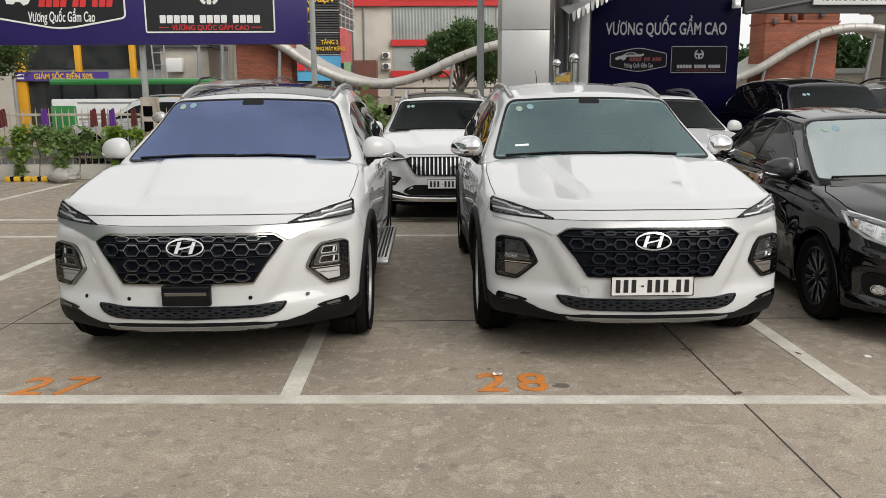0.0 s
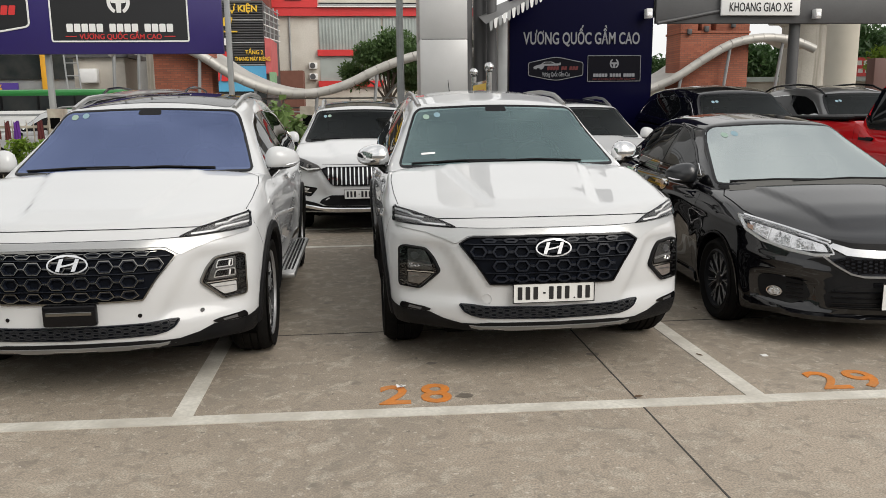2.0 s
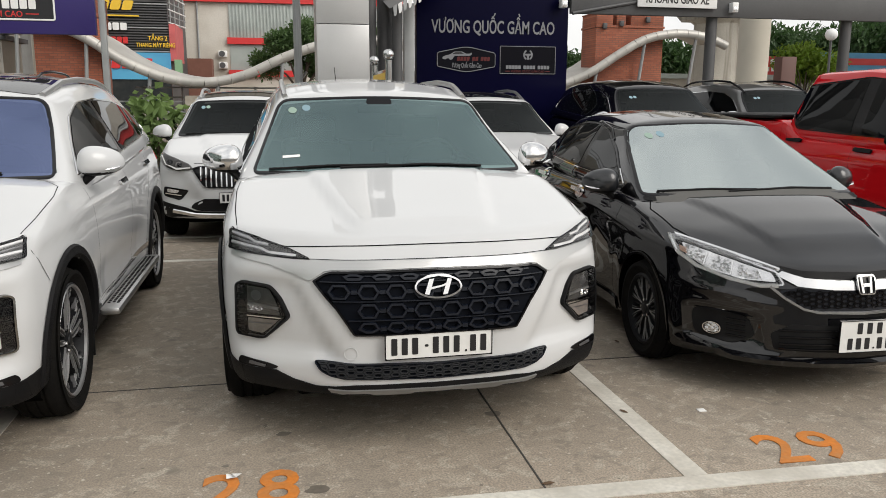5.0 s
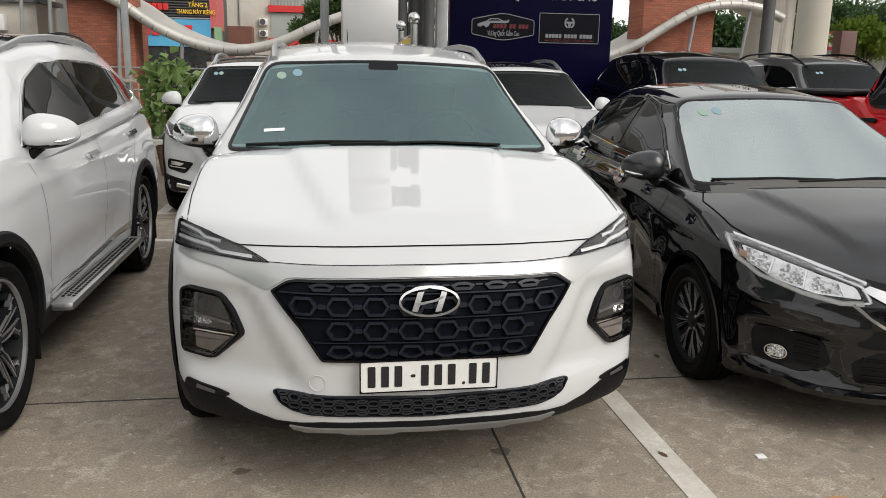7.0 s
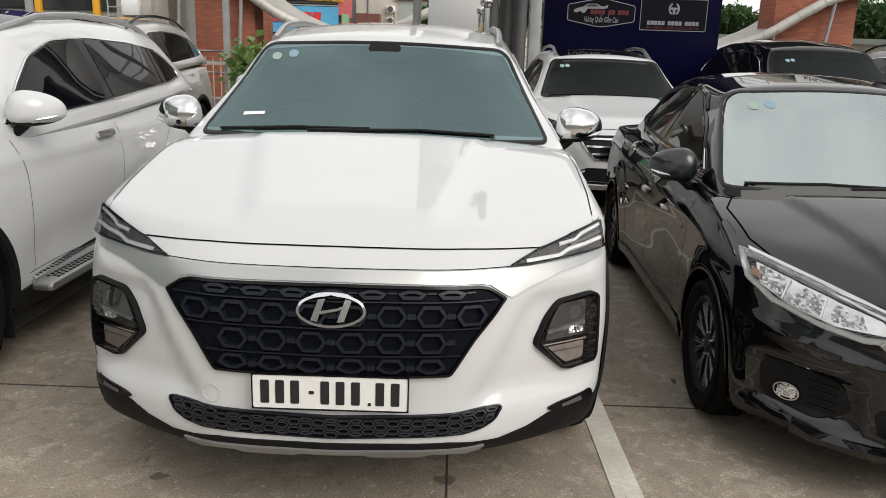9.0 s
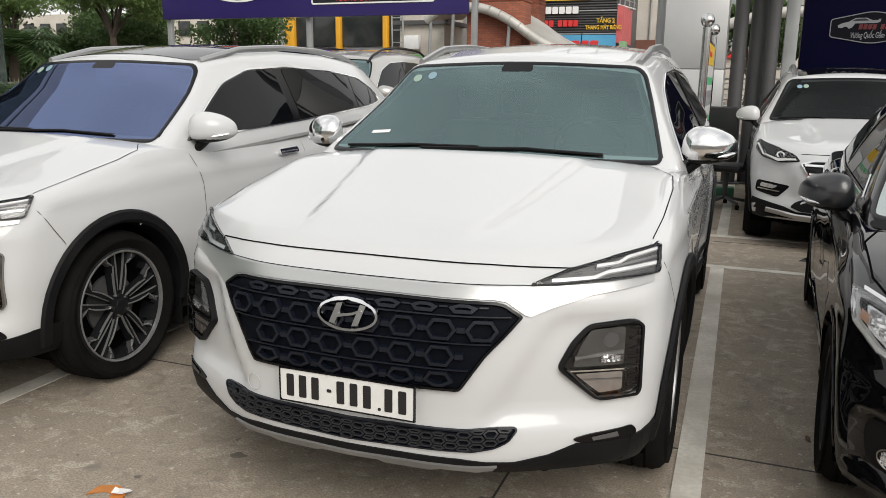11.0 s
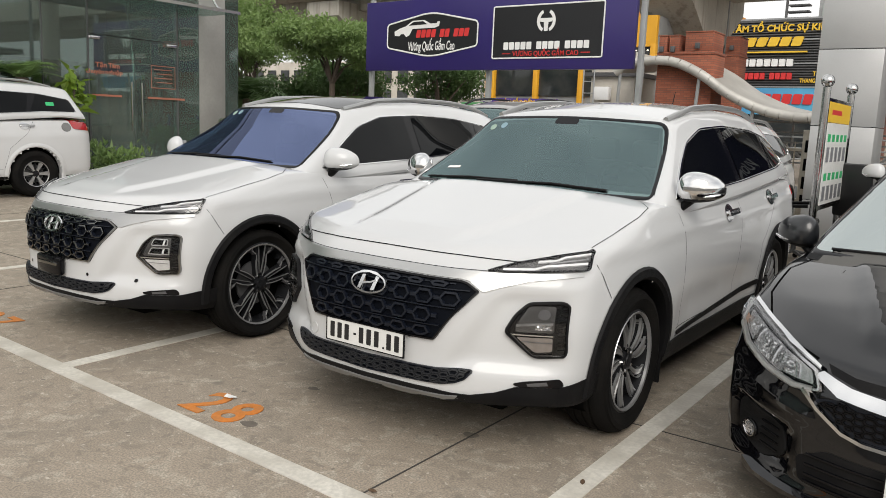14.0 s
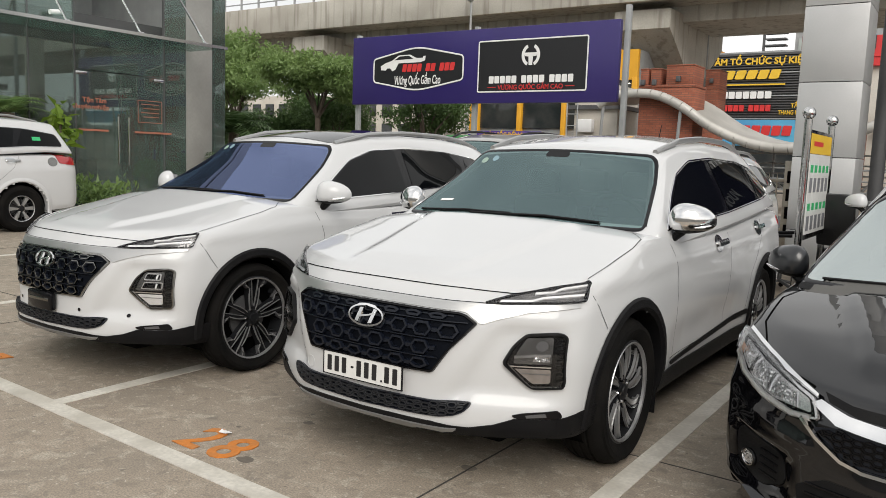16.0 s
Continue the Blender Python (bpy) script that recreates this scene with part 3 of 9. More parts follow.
def shells(S):
    """The lower body and the cabin of a car, as bent skins."""
    uv, F = lattice(*S["cells"])
    a, b, c = uv.T
    ab = np.abs(b)
    y = -S["fo"] + (S["fo"] + S["wb"] + S["ro"]) * a
    for _ in range(2):
        zt = np.interp(y, *S["top"]) - np.interp(y, *S["crown"]) * ab ** 2.4
        z = np.interp(y, *S["bottom"])
        z = z + (zt - z) * c
        yf = np.interp(ab, *S["plan_front"]) + np.interp(z, *S["nose"])
        yr = S["wb"] + S["ro"] - np.interp(ab, *S["plan_rear"]) - np.interp(z, *S["tail"])
        y = yf + (yr - yf) * a
    x = b * np.interp(y, *S["width"]) * np.interp(z, *S["side"])
    co = relax(np.stack([x, y, z], 1), F, S["rounds"])
    x, y, z = co.T
    # bonnet: raised middle between two creases
    xr = np.interp(y, *S["crease"])
    t = np.clip((xr - np.abs(x)) / 0.055 + 0.5, 0, 1)
    lift = S["crease_h"] * t * t * (3 - 2 * t) * np.clip((y - S["crease"][0][0]) / 0.12, 0, 1) * np.clip((S["crease"][0][-1] - y) / 0.1, 0, 1)
    co[:, 2] += np.where(z > np.interp(y, *S["top"]) - 0.13, lift, 0)
    # swelling over the wheels, hollow along the doors
    s = np.sign(x) * (np.abs(x) > 0.62)
    for yw in (0.0, S["wb"]):
        d = np.hypot(y - yw, z - S["wheel_r"])
        co[:, 0] += s * S["swell"] * np.exp(-((d - S["arch_r"]) / 0.16) ** 2)
    co[:, 0] -= s * S["hollow"] * np.exp(-((z - 0.52) / 0.13) ** 2) * np.clip((y - 0.55) / 0.3, 0, 1) * np.clip((S["wb"] - 0.5 - y) / 0.3, 0, 1)
    co[:, 0] += s * 0.010 * np.exp(-((z - np.interp(y, *S["line"])) / 0.035) ** 2)
    if "pods" in S:
        ax, x0, zz = np.abs(co[:, 0]), co[:, 1], co[:, 2]
        front = x0 < -0.45
        # cheeks set back between the middle of the bumper and the lamps, with a blade under the lamps
        t = np.clip((ax - (0.40 + 0.55 * np.clip(zz - 0.44, 0, 0.4))) / 0.05, 0, 1)
        t = t * t * (3 - 2 * t) * np.clip((0.80 - zz) / 0.06, 0, 1) * np.clip((zz - 0.42) / 0.04, 0, 1) * np.clip((0.90 - ax) / 0.08, 0, 1)
        co[:, 1] += np.where(front, S["pods"] * t, 0)
        t = np.exp(-((zz - (0.452 + 0.05 * np.clip(ax - 0.5, 0, 1))) / 0.018) ** 2) * np.clip((ax - 0.42) / 0.1, 0, 1) * np.clip((0.9 - ax) / 0.1, 0, 1)
        co[:, 1] -= np.where(front, 0.012 * t, 0)
    if "fogs" in S:
        # hollows round the fog lamps over a blade that runs out to the corners
        ax, yy, zz = np.abs(co[:, 0]), co[:, 1], co[:, 2]
        front = yy < -0.30
        t = np.clip((ax - 0.47) / 0.05, 0, 1) * np.clip((0.80 - ax) / 0.05, 0, 1) * np.clip((zz - 0.265) / 0.035, 0, 1) * np.clip((0.455 + 0.10 * (ax - 0.5) - zz) / 0.04, 0, 1)
        co[:, 1] += np.where(front, S["fogs"] * t * t * (3 - 2 * t), 0)
        t = np.exp(-((zz - (0.500 + 0.22 * np.clip(ax - 0.45, 0, 1))) / 0.022) ** 2) * np.clip((ax - 0.40) / 0.08, 0, 1)
        co[:, 1] -= np.where(front, 0.016 * t, 0)
        t = np.exp(-((zz - 0.235) / 0.022) ** 2) * np.clip((ax - 0.30) / 0.15, 0, 1)
        co[:, 1] -= np.where(front, 0.022 * t, 0)
    # cabin
    uv2, F2 = lattice(*S["cab_cells"])
    a, b, c = uv2.T
    ab = np.abs(b)
    yb, yt = S["cab_front"]
    rb, rt = S["cab_rear"]
    e = c + S["screen_bow"] * c * (1 - c)
    yf = (yb + S["base_bow"] * ab ** 2.2) * (1 - e) + (yt + S["head_bow"] * ab ** 2) * e
    yr = (rb - 0.10 * ab ** 2) * (1 - c) + (rt - 0.10 * ab ** 2) * c
    y2 = yf + (yr - yf) * a
    z0 = np.interp(y2, *S["belt"]) - 0.10
    z1 = np.interp(y2, *S["roof"]) - S["roof_crown"] * ab ** 2.2
    z2 = z0 + (z1 - z0) * c
    x2 = b * np.interp(c, *S["tumble"]) * np.interp(y2, *S["cab_width"])
    co2 = relax(np.stack([x2, y2, z2], 1), F2, S["cab_rounds"])
    return co, F, co2, F2


def islands(bm):
    """Splits a bmesh into its loose pieces."""
    left, out = set(bm.faces), []
    while left:
        first = left.pop()
        group, todo = {first}, [first]
        while todo:
            for e in todo.pop().edges:
                for f in e.link_faces:
                    if f in left:
                        left.discard(f)
                        group.add(f)
                        todo.append(f)
        one, at = bmesh.new(), {}
        for f in group:
            for v in f.verts:
                if v not in at:
                    at[v] = one.verts.new(v.co)
            one.faces.new([at[v] for v in f.verts])
        out.append(one)
    bm.free()
    return out


def wheel(name, parent, m, S, style, label):
    """A tyre on an alloy rim. Its outer face looks along +x."""
    R, w, r = S["wheel_r"], S["tyre_w"], S["rim_r"]
    w2 = w / 2
    root = new(name)
    root.parent = parent
    root.matrix_local = m
    root["label"] = label
    key = (round(R, 3), round(w, 3), round(r, 3), style)
    if key in WHEELS:
        for nm, data in WHEELS[key]:
            o = new(nm, data)
            o.parent = root
        return root
    made = []
    prof = [(r - 0.012, -w2 + 0.02), (r + 0.004, -w2 + 0.006), (r + 0.02, -w2), ((R + r) / 2, -w2 - 0.010), (R - 0.03, -w2 + 0.004), (R - 0.010, -w2 + 0.022), (R, -w2 + 0.05)]
    for g in (-0.045, 0.0, 0.045):
        prof += [(R, g - 0.007), (R - 0.008, g - 0.004), (R - 0.008, g + 0.004), (R, g + 0.007)]
    prof += [(R, w2 - 0.05), (R - 0.010, w2 - 0.022), (R - 0.03, w2 - 0.004), ((R + r) / 2 + 0.02, w2 + 0.008), ((R + r) / 2, w2 + 0.012), ((R + r) / 2 - 0.01, w2 + 0.008), (r + 0.02, w2), (r + 0.004, w2 - 0.006), (r - 0.012, w2 - 0.02)]
    made.append(part("tyre", lathe(prof, 56), RUBBER, root))
    bm = lathe([(r - 0.002, w2 - 0.012), (r - 0.014, w2 - 0.006), (r - 0.022, w2 - 0.014), (r - 0.03, w2 - 0.05), (r - 0.045, -w2 + 0.03), (r - 0.02, -w2 + 0.015)], 48)
    made.append(part("rim_barrel", bm, DALLOY, root))
    made.append(part("brake_disc", lathe([(0.05, w2 - 0.10), (0.15, w2 - 0.10), (0.15, w2 - 0.085), (0.05, w2 - 0.08), (0.02, w2 - 0.08)], 32), DSTEEL, root))
    made.append(part("wheel_back", lathe([(r - 0.04, w2 - 0.115), (0.001, w2 - 0.115)], 24), DARK, root))
    ro = r - 0.012
    face = w2 - 0.016

    def spoke(bm, t0, t1, r0, r1, h0, h1, dep=0.03, sk=0.0, sink=0.0):
        """A bar from radius r0 at angle t0 to r1 at t1, half widths h0 and h1."""
        row = []
        for k in range(7):
            f = k / 6
            rr, t = r0 + (r1 - r0) * f, t0 + (t1 - t0) * (f ** (1 + sk))
            hh = h0 + (h1 - h0) * f
            cx = face - 0.028 * (1 - f) ** 2 * 0.6 - 0.012 * f - sink
            dirv, tan = Vector((0, math.cos(t), math.sin(t))), Vector((0, -math.sin(t), math.cos(t)))
            p = dirv * rr
            row.append([bm.verts.new(p + tan * s * hh + Vector((cx - d, 0, 0))) for s, d in ((-1.0, dep), (-0.8, 0.0), (0.8, 0.0), (1.0, dep))])
        for q, s in zip(row, row[1:]):
            for i in range(3):
                bm.faces.new((q[i], q[i + 1], s[i + 1], s[i]))
        return bm

    tau = 2 * math.pi
    bright, dark, mid = bmesh.new(), bmesh.new(), bmesh.new()
    if style == "double":
        for i in range(5):
            t = tau * i / 5 + 0.25
            for sg in (-1, 1):
                spoke(dark, t + sg * 0.26, t + sg * 0.165, 0.05, ro, 0.011, 0.014, 0.045, sink=0.004)
                spoke(bright, t + sg * 0.40, t + sg * 0.205, 0.055, ro * 0.74, 0.0032, 0.0040, 0.010)
                spoke(bright, t + sg * 0.205, t + sg * 0.34, ro * 0.73, ro * 0.86, 0.0040, 0.0044, 0.010)
                spoke(bright, t + sg * 0.34, t + sg * 0.33, ro * 0.85, ro, 0.0044, 0.0044, 0.010)
                spoke(mid, t + sg * 0.30, t + sg * 0.40, ro * 0.76, ro, 0.006, 0.022, 0.020, sink=0.003)
                spoke(dark, t + sg * 0.42, t + sg * 0.48, ro * 0.84, ro, 0.004, 0.012, 0.040, sink=0.010)
                spoke(bright, t + sg * 0.12, t + sg * 0.115, 0.075, ro, 0.0016, 0.0026, 0.010)
    elif style == "swirl":
        for i in range(5):
            t = tau * i / 5
            for dt, h0, h1, tw in ((0.0, 0.010, 0.020, 0.22), (0.50, 0.008, 0.017, 0.34)):
                spoke(dark, t + dt, t + dt + tw, 0.045, ro, h0 + 0.003, h1 + 0.003, 0.045, sk=0.8, sink=0.008)
                spoke(mid, t + dt + 0.02, t + dt + tw + 0.03, 0.060, ro, h0 * 0.8, h1 * 0.8, 0.030, sk=0.8, sink=0.003)
                spoke(bright, t + dt + 0.11, t + dt + tw + 0.125, 0.075, ro, 0.0040, 0.0065, 0.012, sk=0.8)
                spoke(bright, t + dt - 0.10, t + dt + tw - 0.075, 0.095, ro, 0.0018, 0.0028, 0.012, sk=0.8)
    else:
        k = 9 if style == "fine" else 6
        for i in range(k):
            t = tau * i / k
            for sg in (-1, 1):
                if k > 8:
                    spoke(dark, t + sg * 0.09, t + sg * 0.15, 0.04, ro, 0.005, 0.011, 0.035, sink=0.003)
                    spoke(bright, t + sg * 0.04, t + sg * 0.11, 0.05, ro, 0.0022, 0.0034, 0.006)
                    spoke(bright, t + sg * 0.14, t + sg * 0.20, ro * 0.5, ro, 0.0014, 0.0022, 0.006)
                else:
                    spoke(bright, t + sg * 0.05, t + sg * 0.09, 0.04, ro, 0.014, 0.02)
            spoke(dark, t + tau / k / 2, t + tau / k / 2, 0.05, ro, 0.005, 0.010, 0.02, sink=0.012)
    made.append(part("spokes", bright, ALLOY, root, flat=True))
    if dark.faces:
        made.append(part("spoke_web", dark, DALLOY, root, flat=True))
    for blade in islands(mid):
        made.append(part("spoke_blade", blade, SATIN if style == "swirl" else ALLOYG, root, flat=True))
    made.append(part("rim_lip", lathe([(ro + 0.002, face + 0.004), (ro - 0.002, face + 0.014), (ro - 0.010, face + 0.010), (ro - 0.014, face - 0.03)], 48), DALLOY if style == "fine" else ALLOY, root))
    made.append(part("hub_cap", lathe([(0.055, face - 0.05), (0.055, face - 0.014), (0.030, face - 0.010), (0.028, face - 0.005), (0.001, face - 0.004)], 24), DALLOY, root))
    for i in range(5):
        t = tau * (i + 0.5) / 5
        nut = bmesh.new()
        bmesh.ops.create_cone(nut, cap_ends=True, segments=6, radius1=0.010, radius2=0.009, depth=0.02, matrix=pose(face - 0.018, 0.052 * math.cos(t), 0.052 * math.sin(t), 0, 90, 0))
        made.append(part("wheel_nut", nut, CHROME, root))
    WHEELS[key] = [(o.name.split(".")[0], o.data) for o in made]
    return root


WHEELS = {}


def build_car(name, S, m, label, category, paint, screen=GREENG, wheels="double", group="parked cars"):
    """The common parts of a car: skins, glass, wheels, arches, mirrors, seams. Returns the root and the trees to lay trim on."""
    root = thing(name, label, category, group, m=m)
    co, F, co2, F2 = shells(S)
    low_tree = BVHTree.FromPolygons([tuple(p) for p in co], [tuple(f) for f in F])
    cab_tree = BVHTree.FromPolygons([tuple(p) for p in co2], [tuple(f) for f in F2])
    R, W, AR = S["wheel_r"], S["wb"], S["arch_r"]
    # wheel openings: draw the nearest ring of vertices on to the arch, then open it
    side = np.abs(co[:, 0]) > S["inner"]
    for yw in (0.0, W):
        dy, dz = co[:, 1] - yw, co[:, 2] - R
        d = np.hypot(dy, dz)
        near = side & (np.abs(d - AR) < 0.022)
        f = np.where(near, AR / np.maximum(d, 1e-6), 1)
        co[:, 1], co[:, 2] = yw + dy * f, R + dz * f
    ctr = co[F].mean(1)
    drop = np.zeros(len(F), bool)
    for yw in (0.0, W):
        drop |= (np.hypot(ctr[:, 1] - yw, ctr[:, 2] - R) < AR - 0.004) & (np.abs(ctr[:, 0]) > S["inner"])
    cl = S.get("cab_hole")
    if cl:
        drop |= (ctr[:, 2] > np.interp(ctr[:, 1], *S["top"]) - 0.10) & (ctr[:, 1] > cl[0]) & (ctr[:, 1] < cl[1]) & (np.abs(ctr[:, 0]) < cl[2])
    body = part("body", from_arrays(co, F[~drop]), paint, root)
    body.data.materials.append(PLASTIC)
    low_z = S["skirt_z"]
    body.data.polygons.foreach_set("material_index", [int(p.center.z < low_z) for p in body.data.polygons])
    ws = S["screen"]
    hole = inset(ws, 0.020)
    ctr2 = co2[F2].mean(1)
    keep = np.array([not (p[1] < S["screen_y"] and inside((p[0], p[2]), hole)) for p in ctr2])
    part("cabin", from_arrays(co2, F2[keep]), paint, root)
    mid = np.array([0, (S["cab_front"][0] + S["cab_rear"][0]) / 2, 1.2])
    lin = mid + (co2 - mid) * np.array([0.955, 0.985, 0.93])
    part("roof_lining", from_arrays(lin, F2[keep][:, ::-1]), HEADL if S.get("light_lining") else TRIMIN, root, recalc=False)
    # windscreen with its black edge
    g = part("windscreen", conform(sheet(inset(ws, 0.010), 0.06), cab_tree, "front", 0.004), screen, root, S.get("screen_label", "tinted windscreen glass"))
    g.visible_shadow = False
    part("windscreen_edge", conform(band(ws, 0.018, 0.002), cab_tree, "front", 0.003), GLOSSB, root)
    if "screen_foot" in S:
        part("scuttle", conform(sheet(soft(S["screen_foot"], 0.03), 0.05), cab_tree, "front", 0.004, 0.01), PLASTIC, root)
    # side glass
    for sg in (1, -1):
        for poly in S["panes"]:
            part("side_window", conform(sheet(soft(poly, 0.035), 0.08), cab_tree, "side", 0.004, sg=sg), TINT, root)
        part("window_trim", conform(band(soft(S["dlo"], 0.05), S.get("trim_w", 0.016), 0.006), cab_tree, "side", 0.002, sg=sg), S.get("trim", CHROME), root)
        part("pillar_black", conform(sheet(soft(inset(S["dlo"], 0.012), 0.05), 0.08), cab_tree, "side", 0.0015, sg=sg), GLOSSB, root)
    if "rear_pane" in S:
        part("rear_window", conform(sheet(soft(S["rear_pane"], 0.06), 0.08), cab_tree, "rear", 0.004), TINT, root)
    # seams
    for sg in (1, -1):
        for line in S["door_seams"]:
            part("door_gap", conform(ribbon(line, 0.0032), low_tree, "side", 0.002, sg=sg), DARK, root)
        for (hy, hz) in S["handles"]:
            h = part("door_handle", conform(sheet(soft([(hy - 0.11, hz - 0.017), (hy + 0.11, hz - 0.012), (hy + 0.11, hz + 0.018), (hy - 0.11, hz + 0.014)], 0.015), 0.03), low_tree, "side", 0.024, 0.02, sg=sg), S.get("handle_mat", paint), root)
            if "bowl" in S:
                bowl = [(hy - 0.05 + 0.085 * math.cos(t), hz + 0.055 * math.sin(t)) for t in [2 * math.pi * k / 20 for k in range(20)]]
                part("handle_bowl", conform(sheet(bowl, 0.03), low_tree, "side", 0.004, sg=sg), S["bowl"], root, "chrome handle bowl")
    # arches and liners
    for yw in (0.0, W):
        for sg in (1, -1):
            lip = S["arch_lip"]
            a0, a1 = (math.asin(max(-1, min(1, (S["arch_floor"] - R) / AR)))), 0
            n = 26
            ring = bmesh.new()
            rows = []
            for i in range(n + 1):
                t = a0 + (math.pi - 2 * a0) * i / n
                row = []
                for rr, dx in ((AR - 0.014, -0.10), (AR - 0.012, 0.004), (AR + 0.004, 0.020 * S.get("arch_out", 1)), (AR + lip * 0.8, 0.018 * S.get("arch_out", 1)), (AR + lip, 0.006)):
                    yy, zz = yw + rr * math.cos(t), R + rr * math.sin(t)
                    p, nr, _, _ = low_tree.ray_cast(Vector((sg * 4, yw + max(rr, AR + 0.006) * math.cos(t), R + max(rr, AR + 0.006) * math.sin(t))), Vector((-sg, 0, 0)))
                    xx = (p.x if p else sg * 0.9) + sg * dx
                    row.append(ring.verts.new((xx, yy, zz)))
                rows.append(row)
            for q, s in zip(rows, rows[1:]):
                for i in range(4):
                    ring.faces.new((q[i], q[i + 1], s[i + 1], s[i]))
            part("wheel_arch", ring, S.get("arch_mat", PLASTIC), root)
            lin = bmesh.new()
            rows = []
            for i in range(n + 1):
                t = -0.5 + (math.pi + 1.0) * i / n
                rows.append([lin.verts.new((sg * xx, yw + rr * math.cos(t), max(0.2, R + rr * math.sin(t)))) for xx, rr in ((S["inner"] + 0.27, AR + 0.005), (S["inner"] - 0.02, AR + 0.005), (S["inner"] - 0.02, 0.02))])
            for q, s in zip(rows, rows[1:]):
                for i in range(2):
                    lin.faces.new((q[i], q[i + 1], s[i + 1], s[i]))
            part("wheel_liner", lin, DARK, root)
    part("underbody", box(-S["inner"], S["inner"], -S["fo"] + 0.25, W + S["ro"] - 0.3, S["under"], S["under"] + 0.06, 0.02), DARK, root)
    for yw in (0.0, W):
        for sg in (1, -1):
            wheel("wheel", root, pose(sg * S["track"], yw, R, 0 if sg > 0 else 0, 0, 0 if sg > 0 else 180), S, wheels, S.get("wheel_label", "alloy wheel with black tyre"))
    # mirrors
    for sg in (1, -1):
        mx, my, mz = S["mirror"]
        uvm, Fm = lattice(16, 24, 16)
        k, b, c = uvm.T
        a, c = 2 * k - 1, 2 * c - 1
        # a cube rounded to a ball, drawn out into a shell: flat behind, lower at its outer end
        px = b * np.sqrt(1 - a * a / 2 - c * c / 2 + a * a * c * c / 3)
        py = a * np.sqrt(1 - b * b / 2 - c * c / 2 + b * b * c * c / 3)
        pz = c * np.sqrt(1 - b * b / 2 - a * a / 2 + a * a * b * b / 3)
        w = S.get("mirror_w", 0.125) * 1.06
        px, py = np.sign(px) * np.abs(px) ** 0.86, np.where(py > 0, np.clip(py * 0.045, 0, 0.036), py * 0.085)
        pz = np.where(pz > 0, 0.098, 0.066) * np.sign(pz) * np.abs(pz) ** 0.82 * (1 - 0.20 * px)
        com = np.stack([sg * (mx + w * px), my + py + 0.045 * px + 0.02 * px * px, mz - 0.020 + pz], 1)
        low_side = com[Fm][:, :, 2].mean(1) < mz - 0.066
        mir = part("mirror", from_arrays(com, Fm[~low_side]), S.get("mirror_mat", paint), root, S.get("mirror_label", ""))
        part("mirror_base", from_arrays(com, Fm[low_side]), PLASTIC, mir)
        part("mirror_glass", box(sg * mx - 0.082, sg * mx + 0.082, my + 0.040, my + 0.044, mz - 0.062, mz + 0.048, 0.002), CHROME, mir)
        bm = tube([(sg * (mx - 0.05), my, mz - 0.075), (sg * (mx - 0.10), my - 0.005, mz - 0.125), (sg * (mx - 0.17), my - 0.03, mz - 0.17)], [0.045, 0.036, 0.045], 10, flat=0.6)
        part("mirror_foot", bm, PLASTIC, mir)
        if S.get("mirror_lamp"):
            part("indicator", tube([(sg * (mx + 0.01), my - 0.068, mz - 0.052), (sg * (mx + 0.07), my - 0.036, mz - 0.046), (sg * (mx + 0.105), my + 0.005, mz - 0.036)], [0.003, 0.008, 0.004], 8), REFL, mir)
    # wipers
    for line in S["wipers"]:
        bm = ribbon(line, 0.007, 0.006, ridge=True)
        part("wiper", conform(bm, cab_tree, "front", 0.008), PLASTIC, root)
    return root, low_tree, cab_tree


def interior(root, S, wheel_side=-1):
    """Dashboard, seats, steering wheel and mirror behind the windscreen."""
    d0 = S["dash"]
    uv, F = lattice(8, 16, 5)
    a, b, c = uv.T
    co = np.stack([b * S["dash_w"], d0[0] + a * 0.5 + 0.10 * b * b, d0[1] - 0.25 + 0.25 * c + 0.03 * (1 - b * b) * c - 0.05 * a * c], 1)
    part("dashboard", from_arrays(relax(co, F, 2), F), TRIMIN, root)
    for sx in (-0.37, 0.37):
        for sy in (d0[0] + 0.95, d0[0] + 1.85):
            bm = box(-0.24, 0.24, -0.06, 0.08, -0.45, 0.22, 0.05)
            bmesh.ops.transform(bm, matrix=pose(sx, sy, S["seat_z"], 12), verts=bm.verts)
            part("seat", bm, SEATM, root)
            bm = box(-0.13, 0.13, -0.05, 0.05, 0.24, 0.42, 0.04)
            bmesh.ops.transform(bm, matrix=pose(sx, sy, S["seat_z"], 12), verts=bm.verts)
            part("headrest", bm, SEATM, root)
    ring = [(0.185 * math.cos(t), 0, 0.185 * math.sin(t)) for t in [2 * math.pi * k / 28 for k in range(29)]]
    bm = tube(ring, 0.015, 8, cap=False)
    box(-0.17, 0.17, -0.01, 0.01, -0.03, 0.03, 0.008, bm=bm)
    bmesh.ops.transform(bm, matrix=pose(0.37, d0[0] + 0.5, d0[1] + 0.02, 24), verts=bm.verts)
    part("steering_wheel", bm, TRIMIN, root)
    my, mz = S["room_mirror"]
    part("room_mirror", box(-0.13, 0.13, my, my + 0.03, mz - 0.04, mz + 0.04, 0.012), TRIMIN, root)


